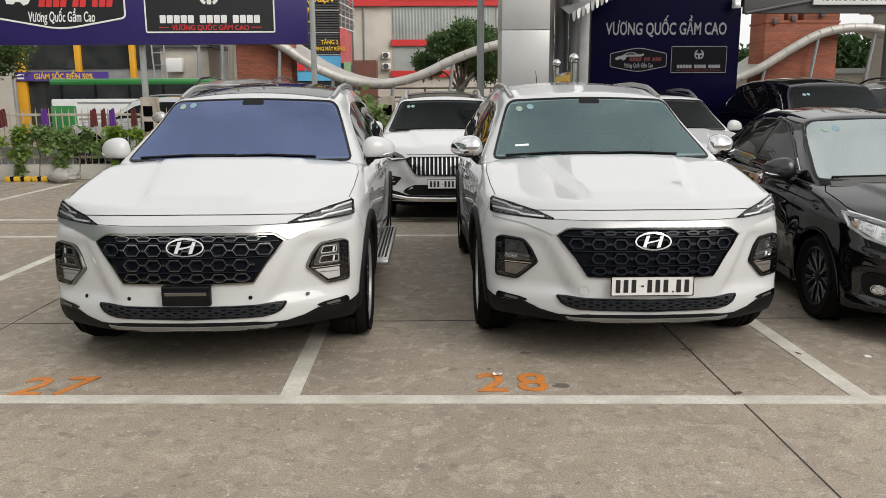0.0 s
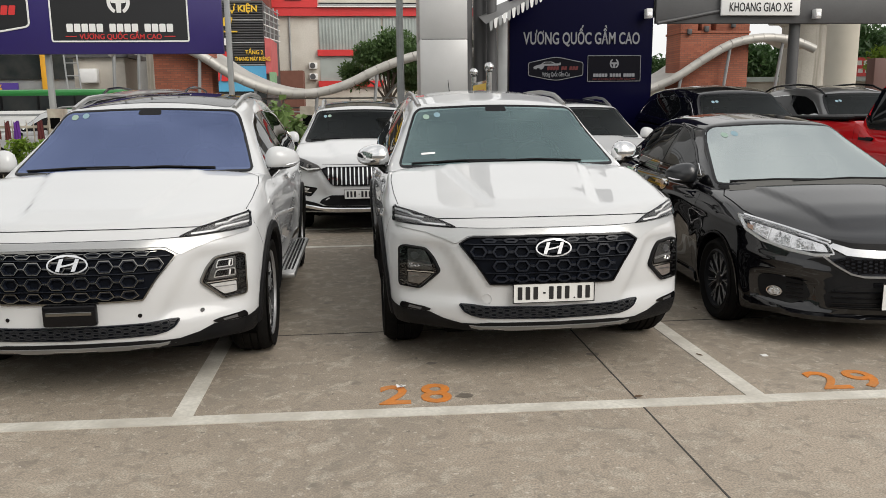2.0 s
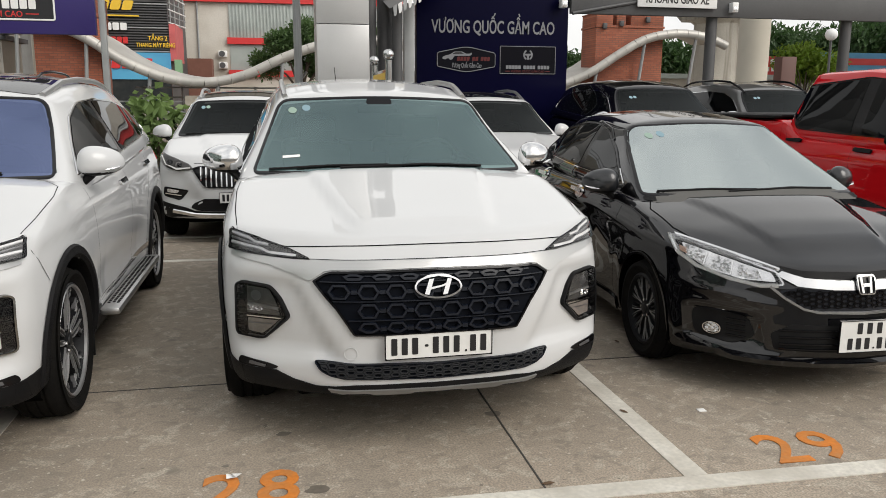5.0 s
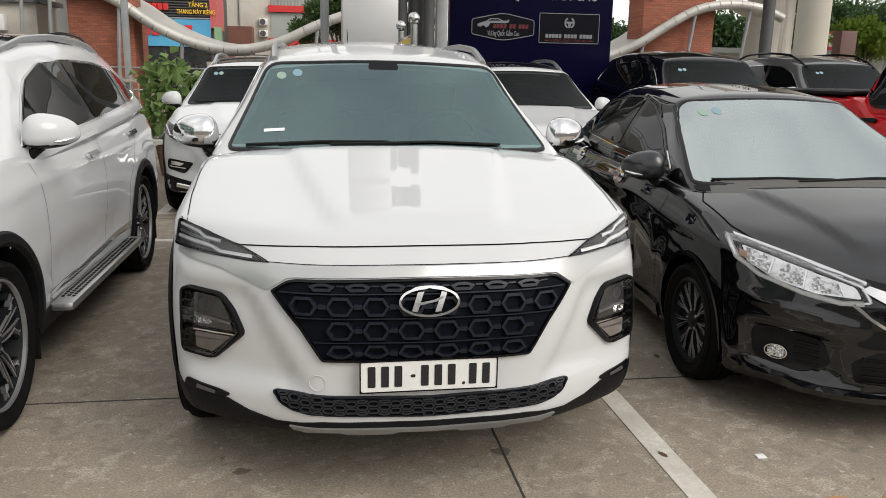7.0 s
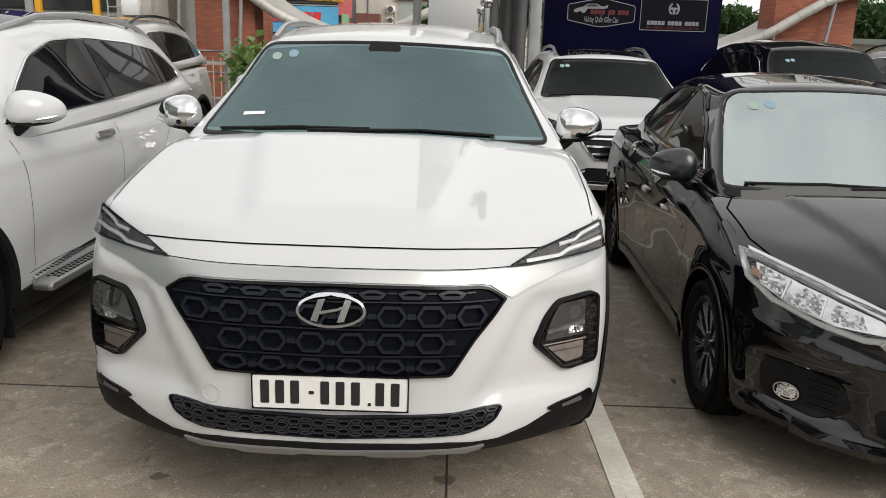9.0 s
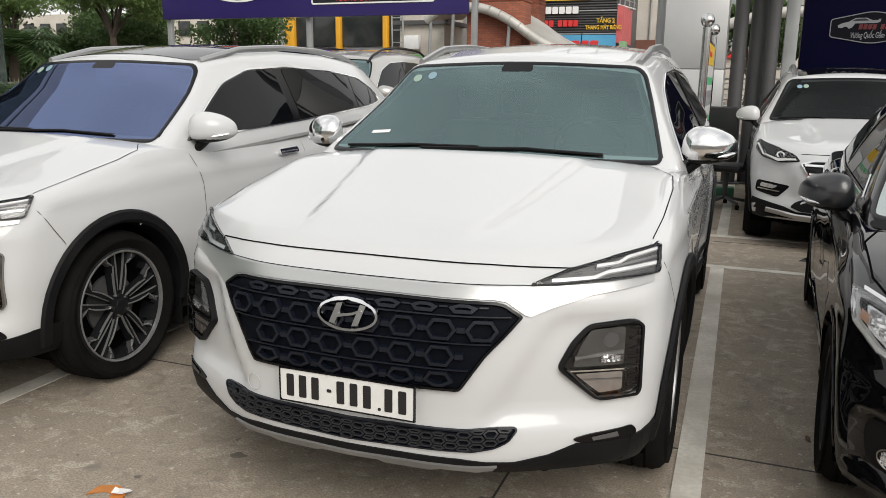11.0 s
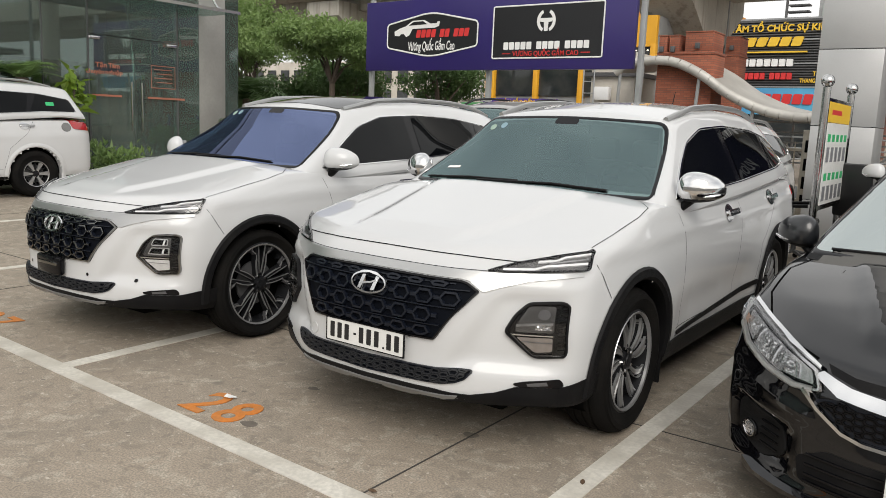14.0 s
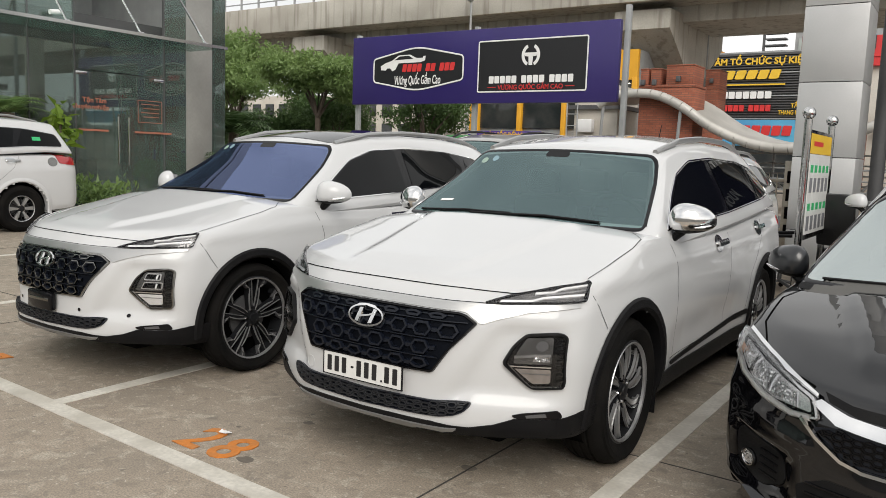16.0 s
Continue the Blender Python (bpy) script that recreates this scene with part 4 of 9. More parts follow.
def facets(poly, cell, rise, seed):
    """Small mirror facets inside a lamp, each tipped its own way."""
    rng = random.Random(seed)
    bm = bmesh.new()
    xs, zs = [p[0] for p in poly], [p[1] for p in poly]
    x = min(xs)
    while x < max(xs):
        z = min(zs)
        while z < max(zs):
            o = [(x + a * cell, z + b * cell) for a, b in ((0.04, 0.04), (0.96, 0.04), (0.96, 0.96), (0.04, 0.96))]
            if all(inside(p, poly) for p in o):
                tx, tz = rng.uniform(-1, 1) * rise, rng.uniform(-1, 1) * rise
                bm.faces.new([bm.verts.new((px, pz, rise + tx * (px - x) / cell + tz * (pz - z) / cell)) for px, pz in o])
            z += cell
        x += cell
    return bm


def stickers(root, tree, pts, way="front"):
    for (x, z, mat) in pts:
        bm = sheet([(x + 0.026 * math.cos(t), z + 0.019 * math.sin(t)) for t in [2 * math.pi * k / 16 for k in range(16)]], 0.05)
        part("inspection_sticker", conform(bm, tree, way, 0.006), mat, root)


def number_plate(parent, x, y, z, w, h, rows, tilt=0, rim=True):
    """A white plate with plain dark bars for its writing."""
    pl = part("number_plate", stand(prism(soft([(-w / 2, -h / 2), (w / 2, -h / 2), (w / 2, h / 2), (-w / 2, h / 2)], 0.012), 0, 0.006), x, y, z), PLATEM, parent, "white number plate with dark bars")
    if rim:
        part("plate_frame", stand(band([(-w / 2 - 0.004, -h / 2 - 0.004), (w / 2 + 0.004, -h / 2 - 0.004), (w / 2 + 0.004, h / 2 + 0.004), (-w / 2 - 0.004, h / 2 + 0.004)], 0.006, 0.009), x, y, z), GLOSSB, pl)
    for (cx, cz, bw, bh) in rows:
        part("plate_bar", stand(prism(soft([(cx - bw / 2, cz - bh / 2), (cx + bw / 2, cz - bh / 2), (cx + bw / 2, cz + bh / 2), (cx - bw / 2, cz + bh / 2)], 0.004, 2), 0.004, 0.008), x, y, z), INK, pl)
    return pl


LONG_ROWS = [(-0.196 + 0.045 * i, 0, 0.026, 0.074) for i in range(3)] + [(-0.056, 0.0, 0.016, 0.010)] + [(-0.016 + 0.046 * i, 0, 0.026, 0.074) for i in range(3)] + [(0.118, -0.033, 0.010, 0.010)] + [(0.149 + 0.046 * i, 0, 0.026, 0.074) for i in range(2)]
SQUARE_ROWS = [(-0.055 + 0.055 * i, 0.042, 0.028, 0.058) for i in range(3)] + [(-0.105 + 0.048 * i, -0.038, 0.027, 0.060) for i in range(3)] + [(0.030, -0.062, 0.009, 0.010), (0.062, -0.038, 0.027, 0.060), (0.110, -0.038, 0.027, 0.060)]

# ---- the two large white SUVs ----
SANTA = dict(
    cells=(124, 60, 28), cab_cells=(64, 34, 18), rounds=4, cab_rounds=4,
    fo=0.935, wb=2.765, ro=1.07, wheel_r=0.368, tyre_w=0.235, rim_r=0.245, arch_r=0.425, inner=0.60, track=0.815, under=0.22,
    top=tab((-0.95, 0.925), (-0.82, 0.942), (-0.7, 0.962), (-0.3, 1.035), (0.1, 1.122), (0.22, 1.150), (0.34, 1.158), (0.7, 1.14), (1.5, 1.12), (3.0, 1.17), (3.5, 1.17), (3.83, 1.10)),
    crown=tab((-0.9, 0.03), (-0.6, 0.045), (0.2, 0.05), (0.6, 0.04), (3.8, 0.03)),
    bottom=tab((-0.94, 0.272), (-0.6, 0.262), (0.5, 0.235), (2.4, 0.23), (3.3, 0.27), (3.83, 0.33)),
    plan_front=tab((0, -0.935), (0.3, -0.918), (0.42, -0.90), (0.56, -0.848), (0.66, -0.795), (0.77, -0.735), (0.9, -0.655), (0.97, -0.585), (1, -0.52)),
    nose=tab((0.25, 0.05), (0.29, 0.005), (0.36, 0.0), (0.45, 0.014), (0.56, 0.012), (0.66, 0.018), (0.78, 0.040), (0.84, 0.066), (0.90, 0.115), (0.93, 0.16)),
    plan_rear=tab((0, 0), (0.6, 0.05), (0.9, 0.18), (1, 0.32)),
    tail=tab((0.3, 0.04), (0.5, 0.0), (0.75, 0.02), (1.1, 0.10)),
    width=tab((-0.95, 0.93), (-0.65, 0.925), (-0.5, 0.90), (-0.25, 0.925), (0.1, 0.938), (1.4, 0.940), (2.8, 0.943), (3.4, 0.92), (3.85, 0.86)),
    side=tab((0.22, 0.95), (0.40, 0.985), (0.62, 1.0), (0.85, 0.995), (0.98, 0.975), (1.08, 0.945), (1.2, 0.925)),
    crease=tab((-0.70, 0.30), (-0.2, 0.40), (0.35, 0.50)), crease_h=0.020, swell=0.014, hollow=0.022, pods=0.034, skirt_z=0.286,
    line=tab((-0.4, 0.93), (0.5, 0.97), (2.0, 0.985), (3.8, 1.03)),
    cab_front=(0.12, 1.02), cab_rear=(3.78, 3.42), screen_bow=0.22, base_bow=0.11, head_bow=0.05,
    belt=tab((0.2, 1.11), (0.6, 1.12), (2.0, 1.19), (3.2, 1.27), (3.8, 1.24)),
    roof=tab((0.9, 1.555), (1.1, 1.608), (1.5, 1.672), (2.0, 1.702), (2.6, 1.695), (3.1, 1.655), (3.6, 1.56)), roof_crown=0.055,
    tumble=tab((0, 0.925), (0.2, 0.893), (0.5, 0.80), (0.8, 0.705), (1, 0.635)),
    cab_width=tab((0.2, 0.96), (0.9, 0.985), (1.8, 1.0), (2.8, 0.985), (3.3, 0.94), (3.8, 0.84)),
    screen=soft([(-0.800, 1.125), (0.800, 1.125), (0.622, 1.548), (0.0, 1.572), (-0.622, 1.548)], [0.05, 0.05, 0.07, 0.3, 0.07]),
    screen_foot=[(-0.78, 1.085), (0.78, 1.085), (0.775, 1.108), (0.0, 1.120), (-0.775, 1.108)],
    screen_y=1.6, cab_hole=(0.55, 3.5, 0.74),
    dlo=[(0.60, 1.125), (1.8, 1.185), (2.9, 1.255), (3.20, 1.29), (3.16, 1.40), (2.98, 1.485), (2.5, 1.535), (1.9, 1.55), (1.45, 1.525), (1.15, 1.44)],
    panes=[[(0.68, 1.142), (1.70, 1.195), (1.74, 1.532), (1.46, 1.508), (1.17, 1.425)], [(1.80, 1.20), (2.62, 1.25), (2.72, 1.50), (2.45, 1.52), (1.84, 1.535)], [(2.70, 1.258), (3.17, 1.30), (3.13, 1.39), (2.95, 1.468), (2.80, 1.492)]],
    rear_pane=[(-0.6, 1.28), (0.6, 1.28), (0.52, 1.50), (-0.52, 1.50)],
    door_seams=[[(0.58, 1.10), (0.66, 0.9), (0.66, 0.45), (0.62, 0.36)], [(1.74, 1.16), (1.78, 0.9), (1.72, 0.40)], [(2.78, 1.2), (2.62, 0.95), (2.32, 0.72), (2.22, 0.42)], [(0.60, 0.42), (2.20, 0.42)], [(-0.42, 0.90), (-0.36, 0.80), (-0.32, 0.74)]],
    handles=[(1.55, 1.0), (2.62, 1.045)],
    arch_lip=0.052, arch_floor=0.30, mirror=(0.970, 0.70, 1.205), mirror_w=0.112, trim_w=0.011, mirror_lamp=True,
    wipers=[[(-0.70, 1.148), (-0.35, 1.166), (-0.02, 1.168)], [(-0.30, 1.156), (0.20, 1.168), (0.54, 1.154)]],
    dash=(0.62, 1.10), dash_w=0.70, seat_z=1.02, room_mirror=(1.02, 1.50), light_lining=True,
)


def honeycomb(tree, poly, w, h, mat, root, name, label="", bar=0.012, rise=0.010, off=0.006):
    """Hexagonal bars that fill an outline, bent on to the nose."""
    bm = bmesh.new()
    xs, zs = [p[0] for p in poly], [p[1] for p in poly]
    rows = int((max(zs) - min(zs)) / (h / 2)) + 2
    cols = int((max(xs) - min(xs)) / (w * 0.75)) + 3
    x0 = -(cols // 2) * w * 0.75
    for i in range(cols + 1):
        for j in range(rows):
            cx, cz = x0 + i * w * 0.75, min(zs) + j * h + (h / 2 if i % 2 else 0)
            o = [(cx + w / 2 * q * 0.98, cz + h / 2 * s * 0.98) for q, s in ((-1, 0), (-0.5, -1), (0.5, -1), (1, 0), (0.5, 1), (-0.5, 1))]
            if not all(inside(p, poly) for p in o):
                if not inside((cx, cz), poly):
                    continue
                k = sum(inside(p, poly) for p in o)
                if k < 3:
                    continue
                o = [p if inside(p, poly) else (cx + (p[0] - cx) * 0.35, cz + (p[1] - cz) * 0.35) for p in o]
            band(o, bar, rise, bm=bm, step=0.2)
    return part(name, conform(bm, tree, "front", off), mat, root, label, flat=True)


def raised(poly, h, d, bm):
    """A solid flat-topped shape with sloping edges."""
    q = inset(poly, d)
    lo, hi = [bm.verts.new((x, z, 0)) for x, z in poly], [bm.verts.new((x, z, h)) for x, z in q]
    k = len(poly)
    for i in range(k):
        bm.faces.new((lo[i], lo[(i + 1) % k], hi[(i + 1) % k], hi[i]))
    bm.faces.new(hi)
    return bm


def cell_grille(tree, poly, root, chromed):
    """Bands of wide six-sided cells between thin level bars, with struts and links, bent on to the nose."""
    cells, lines = bmesh.new(), bmesh.new()
    w, t, h, pitch = 0.050, 0.027, 0.033, 0.118
    levels = (0.7765, 0.698, 0.6195)

    def held(line):
        return all(inside(p, poly) for p in line)

    for row, cz in enumerate((0.801, 0.737, 0.659, 0.582)):
        hh = 0.020 if row == 0 else h
        for i in range(-6, 7):
            cx = pitch * (i if row == 0 else i + 0.5)
            o = [(cx - w, cz), (cx - t, cz - hh), (cx + t, cz - hh), (cx + w, cz), (cx + t, cz + hh), (cx - t, cz + hh)]
            n = sum(inside(p, poly) for p in o)
            if n < 3 or not inside((cx, cz), poly):
                continue
            o = [p if inside(p, poly) else (cx + (p[0] - cx) * 0.55, cz + (p[1] - cz) * 0.55) for p in o]
            band(o, 0.015, 0.018 if row else 0.010, bm=cells, step=0.2)
            if chromed:
                band(inset(o, 0.001), 0.0055, 0.021 if row else 0.013, bm=lines, step=0.2)
            link = [(cx + w - 0.004, cz), (cx + pitch - w + 0.004, cz)]
            if held(link):
                ribbon(link, 0.026 if row else 0.008, 0.012 if row else 0.006, bm=cells, ridge=True)
            if chromed and held(link):
                ribbon(link, 0.006, 0.016, bm=lines, ridge=True)
    part("grille_mesh", conform(cells, tree, "front", 0.006), MESHM, root, flat=True)
    if chromed:
        part("grille_outline", conform(lines, tree, "front", 0.007), DCHROME, root, "thin chrome outline of the grille cells", flat=True)
    for z in levels:
        xs = [k * 0.01 for k in range(60) if inside((k * 0.01, z), poly)]
        part("grille_bar", conform(ribbon([(-xs[-1], z), (xs[-1], z)], 0.007, 0.014, ridge=True), tree, "front", 0.006), MESHM, root)


def oval_badge(root, tree, x, z, w, h, label):
    """A chrome oval ring with two slanted strokes and a curved link, a plain shape."""
    ov = [(x + w / 2 * math.cos(t), z + h / 2 * math.sin(t)) for t in [2 * math.pi * k / 40 for k in range(40)]]
    bm = band(ov, 0.013, 0.016, step=0.2)
    k, q = w / 0.2, h / 0.1
    for shape in ([(-0.060, -0.030), (-0.036, -0.035), (-0.012, 0.036), (-0.038, 0.032)], [(0.012, -0.036), (0.038, -0.032), (0.060, 0.030), (0.036, 0.035)],
                  [(-0.046, -0.016), (-0.02, -0.011), (0.02, -0.002), (0.048, 0.012), (0.044, 0.021), (0.015, 0.011), (-0.02, 0.004), (-0.042, 0.0)]):
        raised([(x + a * k, z + b * q) for a, b in shape], 0.013, 0.003, bm)
    return part("badge", conform(bm, tree, "front", 0.022), CHROME, root, label)


LENSC = material("pale_lamp_lens", (0.36, 0.32, 0.295), 0.15, stain=0.5, stain_scale=25)


def santa(name, m, label, spec, dressed):
    """A large white SUV. dressed: the one with dark roof, chrome grille edges and running boards."""
    S = dict(SANTA, **spec)
    if dressed:
        S["rim_r"] = SANTA["rim_r"] * 1.10
    root, low, cab = build_car(name, S, m, label, "car", WHITE, BLUEG if dressed else GREENG, "double" if dressed else "swirl")
    interior(root, S)
    part("sensor_box", conform(sheet(soft([(-0.085, 1.515), (0.085, 1.515), (0.075, 1.556), (-0.075, 1.556)], 0.02), 0.05), cab, "front", 0.0045), GLOSSB, root)
    # grille
    gr = mirrored([(0, 0.826), (0.44, 0.820), (0.470, 0.814), (0.527, 0.778), (0.480, 0.718), (0.430, 0.660), (0.385, 0.590), (0.360, 0.550), (0, 0.545)])
    g = part("grille", conform(sheet(soft(gr, 0.012), 0.04), low, "front", 0.004, 0.02), GRILLB, root, "dark hexagonal mesh grille")
    cell_grille(low, inset(gr, 0.016), g, dressed)
    part("grille_edge", conform(band(soft(gr, 0.012), 0.012, 0.012), low, "front", 0.003), DCHROME if dressed else GLOSSB, g)
    oval_badge(g, low, 0, 0.752, 0.208, 0.100, "chrome oval badge")
    strip = mirrored([(0, 0.860), (0.50, 0.858), (0.60, 0.858), (0.74, 0.862), (0.866, 0.868), (0.868, 0.853), (0.70, 0.830), (0.60, 0.800), (0.545, 0.778), (0.532, 0.780), (0.474, 0.818), (0.44, 0.824), (0, 0.830)])
    part("nose_strip", conform(sheet(strip, 0.035), low, "front", 0.007, 0.012), SATIN if dressed else STRIP, root, "satin metal strip above the grille")
    part("strip_edge", conform(ribbon([(-0.60, 0.862), (-0.50, 0.864), (0, 0.866), (0.50, 0.864), (0.60, 0.862)], 0.0022), low, "front", 0.004), DARK, root)
    # lamps
    for sg in (1, -1):
        q = (lambda p: p) if sg > 0 else flip
        drl = q(soft([(0.525, 0.862), (0.62, 0.898), (0.74, 0.928), (0.868, 0.957), (0.874, 0.872), (0.73, 0.866), (0.60, 0.860)], 0.012, 3))
        d = part("running_lamp", conform(sheet(drl, 0.03), low, "front", 0.006, 0.012), LAMPD, root, "slim upper lamp under clear cover")
        for line, wd, mat in (([(0.585, 0.870), (0.70, 0.875), (0.735, 0.888), (0.862, 0.903)], 0.014, REFLB), ([(0.70, 0.905), (0.76, 0.911), (0.785, 0.925), (0.860, 0.941)], 0.012, REFLB), ([(0.74, 0.899), (0.860, 0.921)], 0.009, LAMPGREY)):
            part("light_guide", conform(ribbon([(sg * x, z) for x, z in line], wd, 0.006, ridge=True), low, "front", 0.008), mat, d)
        part("lamp_edge", conform(band(drl, 0.007, 0.010), low, "front", 0.006), GLOSSB, d)
        part("lamp_cover", conform(sheet(drl, 0.03), low, "front", 0.018, 0.012), CLEARG, d)
        lamp = q(soft([(0.823, 0.752), (0.852, 0.735), (0.856, 0.520), (0.84, 0.500), (0.735, 0.494), (0.618, 0.608), (0.655, 0.690), (0.70, 0.742)], 0.02, 3))
        d = part("headlamp", conform(sheet(lamp, 0.03), low, "front", 0.005, 0.02), GLOSSB, root, "smoked main headlamp in the bumper")
        part("lamp_bezel", conform(band(lamp, 0.012, 0.016), low, "front", 0.004), DCHROME if dressed else PLASTIC, d)
        upper = q(soft([(0.800, 0.730), (0.802, 0.612), (0.660, 0.612), (0.676, 0.668), (0.706, 0.726)], 0.012, 3))
        part("reflector", conform(sheet(upper, 0.03), low, "front", 0.0105), LAMPD, d)
        if dressed:
            for zz, ww in ((0.696, 0.044), (0.643, 0.056)):
                cell = q(soft([(0.742 - ww, zz - 0.021), (0.742 + ww, zz - 0.021), (0.742 + ww, zz + 0.022), (0.742 - ww * 0.7, zz + 0.022)], 0.010, 3))
                pr = part("projector", conform(sheet(cell, 0.05), low, "front", 0.0125, 0.004), REFL, d)
                part("projector_lens", conform(sheet(inset(cell, 0.006), 0.05), low, "front", 0.0150), GLOSSB, pr)
                part("projector_glint", conform(ribbon([(sg * 0.765, zz - 0.014), (sg * 0.770, zz + 0.014)], 0.010, 0.004, ridge=True), low, "front", 0.0160), REFLB, pr)
        else:
            cup = [(sg * (0.762 + 0.022 * math.cos(t)), 0.690 + 0.022 * math.sin(t)) for t in [2 * math.pi * k / 16 for k in range(16)]]
            part("bulb_cup", conform(sheet(cup, 0.05), low, "front", 0.012, 0.006), ALLOYG, d)
            part("mirror_facets", conform(facets(q([(0.735, 0.654), (0.798, 0.652), (0.798, 0.624), (0.728, 0.624)]), 0.0065, 0.005, 5), low, "front", 0.0125), REFL, d)
            part("reflector_ledge", conform(ribbon([(sg * 0.664, 0.640), (sg * 0.735, 0.648), (sg * 0.796, 0.652)], 0.014, 0.006, ridge=True), low, "front", 0.012), LAMPGREY, d)
        lens = q(soft([(0.800, 0.590), (0.800, 0.530), (0.738, 0.524), (0.668, 0.590)], 0.008, 3))
        part("turn_lens", conform(sheet(lens, 0.03), low, "front", 0.011), REFLB if dressed else LENSC, d)
        part("lens_rib", conform(ribbon([(sg * 0.690, 0.572), (sg * 0.796, 0.568)], 0.004, 0.004, ridge=True), low, "front", 0.0125), LAMPGREY, d)
        part("lamp_bar", conform(ribbon([(sg * 0.652, 0.602), (sg * 0.80, 0.600)], 0.007, 0.008, ridge=True), low, "front", 0.0125), CHROME, d)
        part("lamp_bar", conform(ribbon([(sg * 0.645, 0.606), (sg * 0.730, 0.512), (sg * 0.80, 0.514)], 0.005, 0.006, ridge=True), low, "front", 0.012), ALLOYG, d)
        for k in range(7):
            zz = 0.72 - 0.030 * k
            part("lamp_slat", conform(ribbon([(sg * 0.818, zz), (sg * 0.850, zz + 0.004)], 0.010, 0.008, ridge=True), low, "front", 0.006), PLASTIC, d)
        part("lamp_cover", conform(sheet(inset(lamp, 0.014), 0.03), low, "front", 0.020, 0.01), CLEARG, d)
        fog = q(soft([(0.676, 0.386), (0.72, 0.398), (0.845, 0.412), (0.856, 0.374), (0.70, 0.372)], 0.015, 3))
        d = part("fog_lamp", conform(sheet(fog, 0.03), low, "front", 0.006, 0.01), GLOSSB, root, "small dark fog lamp")
        part("fog_reflector", conform(sheet(q([(0.73, 0.390), (0.80, 0.400), (0.806, 0.384), (0.735, 0.378)]), 0.03), low, "front", 0.009), ALLOYG, d)
        if dressed:
            for (bx, bz) in ((0.335, 0.470), (0.63, 0.452)):
                bm = sheet([(sg * bx + 0.011 * math.cos(t), bz + 0.011 * math.sin(t)) for t in [2 * math.pi * k / 12 for k in range(12)]], 0.05)
                part("parking_sensor", conform(bm, low, "front", 0.004), GLOSSB, root)
    # lower bumper
    lg = mirrored([(0, 0.424), (0.36, 0.428), (0.48, 0.434), (0.520, 0.434), (0.526, 0.420), (0.500, 0.388), (0.46, 0.368), (0.40, 0.358), (0, 0.352)])
    g = part("lower_grille", conform(sheet(soft(lg, 0.012), 0.03), low, "front", 0.003, 0.015), GRILLB, root, "slim lower mesh grille")
    part("lower_edge", conform(band(soft(lg, 0.012), 0.008, 0.010), low, "front", 0.002), MESHM, g)
    honeycomb(low, inset(lg, 0.002), 0.050, 0.024, LMESH, g, "lower_mesh", bar=0.007, rise=0.010)
    lipband = mirrored([(0, 0.334), (0.36, 0.332), (0.44, 0.322), (0.52, 0.320), (0.615, 0.340), (0.69, 0.371), (0.78, 0.370), (0.868, 0.372), (0.868, 0.286), (0.62, 0.276), (0.52, 0.276), (0, 0.276)])
    part("bumper_cladding", conform(sheet(lipband, 0.04), low, "front", 0.006, 0.01), PLASTIC, root, "black plastic lower bumper")
    for sg in (1, -1):
        part("corner_cladding", conform(sheet([(-0.62, 0.370), (-0.50, 0.388), (-0.36, 0.395), (-0.36, 0.262), (-0.62, 0.275)], 0.04), low, "side", 0.006, 0.01, sg=sg), PLASTIC, root)
    skid = mirrored([(0, 0.313), (0.30, 0.313), (0.42, 0.311), (0.47, 0.314), (0.455, 0.299), (0.41, 0.295), (0.30, 0.299), (0.27, 0.293), (0.12, 0.294), (0.10, 0.299), (0, 0.299)])
    part("skid_plate", conform(sheet(skid, 0.04), low, "front", 0.014, 0.01), SKID, root, "silver lower skid trim")
    # bonnet gaps
    part("bonnet_gap", conform(ribbon([(-0.64, 0.905), (-0.4, 0.917), (0, 0.921), (0.4, 0.917), (0.64, 0.905)], 0.0036), low, "front", 0.002), DARK, root)
    for sg in (1, -1):
        part("bonnet_gap", conform(ribbon([(sg * 0.845, -0.44), (sg * 0.862, -0.2), (sg * 0.865, 0.1), (sg * 0.85, 0.25), (sg * 0.76, 0.36)], 0.0036), low, "top", 0.002), DARK, root)
        part("side_cladding", conform(sheet([(0.44, 0.36), (2.33, 0.36), (2.33, 0.22), (0.44, 0.22)], 0.06), low, "side", 0.012, 0.01, sg=sg), PLASTIC, root)
        part("cladding_spear", conform(sheet(soft([(0.62, 0.40), (2.28, 0.47), (2.30, 0.435), (0.64, 0.375)], 0.02), 0.06), low, "side", 0.008, 0.006, sg=sg), CHROME if dressed else PLASTIC, root)
        rail = [(sg * 0.625, 1.12), (sg * 0.640, 1.4), (sg * 0.638, 2.0), (sg * 0.62, 2.7), (sg * 0.585, 3.3)]
        pts = []
        for k, (x, y) in enumerate(dense(rail, 0.1, closed=False)):
            p, _, _, _ = cab.ray_cast(Vector((x * 0.94, y, 5)), Vector((0, 0, -1)))
            f = (y - 1.12) / 2.18
            pts.append((x * 0.94, y, p.z + 0.026 * min(1, 6 * f, 6 * (1 - f)) + 0.004))
        part("roof_rail", tube(pts, 0.018, 8, flat=1.1), SATIN, root)
    for sg in (1, -1):
        for y in (0.415, 3.19):
            part("mud_flap", box(sg * 0.70, sg * 0.925, y, y + 0.012, 0.15, 0.36, 0.004), PLASTIC, root, "black rubber mud flap")
    # tail
    for sg in (1, -1):
        part("tail_lamp", conform(sheet(soft([(3.38, 1.02), (3.74, 1.04), (3.70, 1.12), (3.42, 1.10)], 0.02), 0.05), low, "side", 0.006, 0.01, sg=sg), REDL, root)
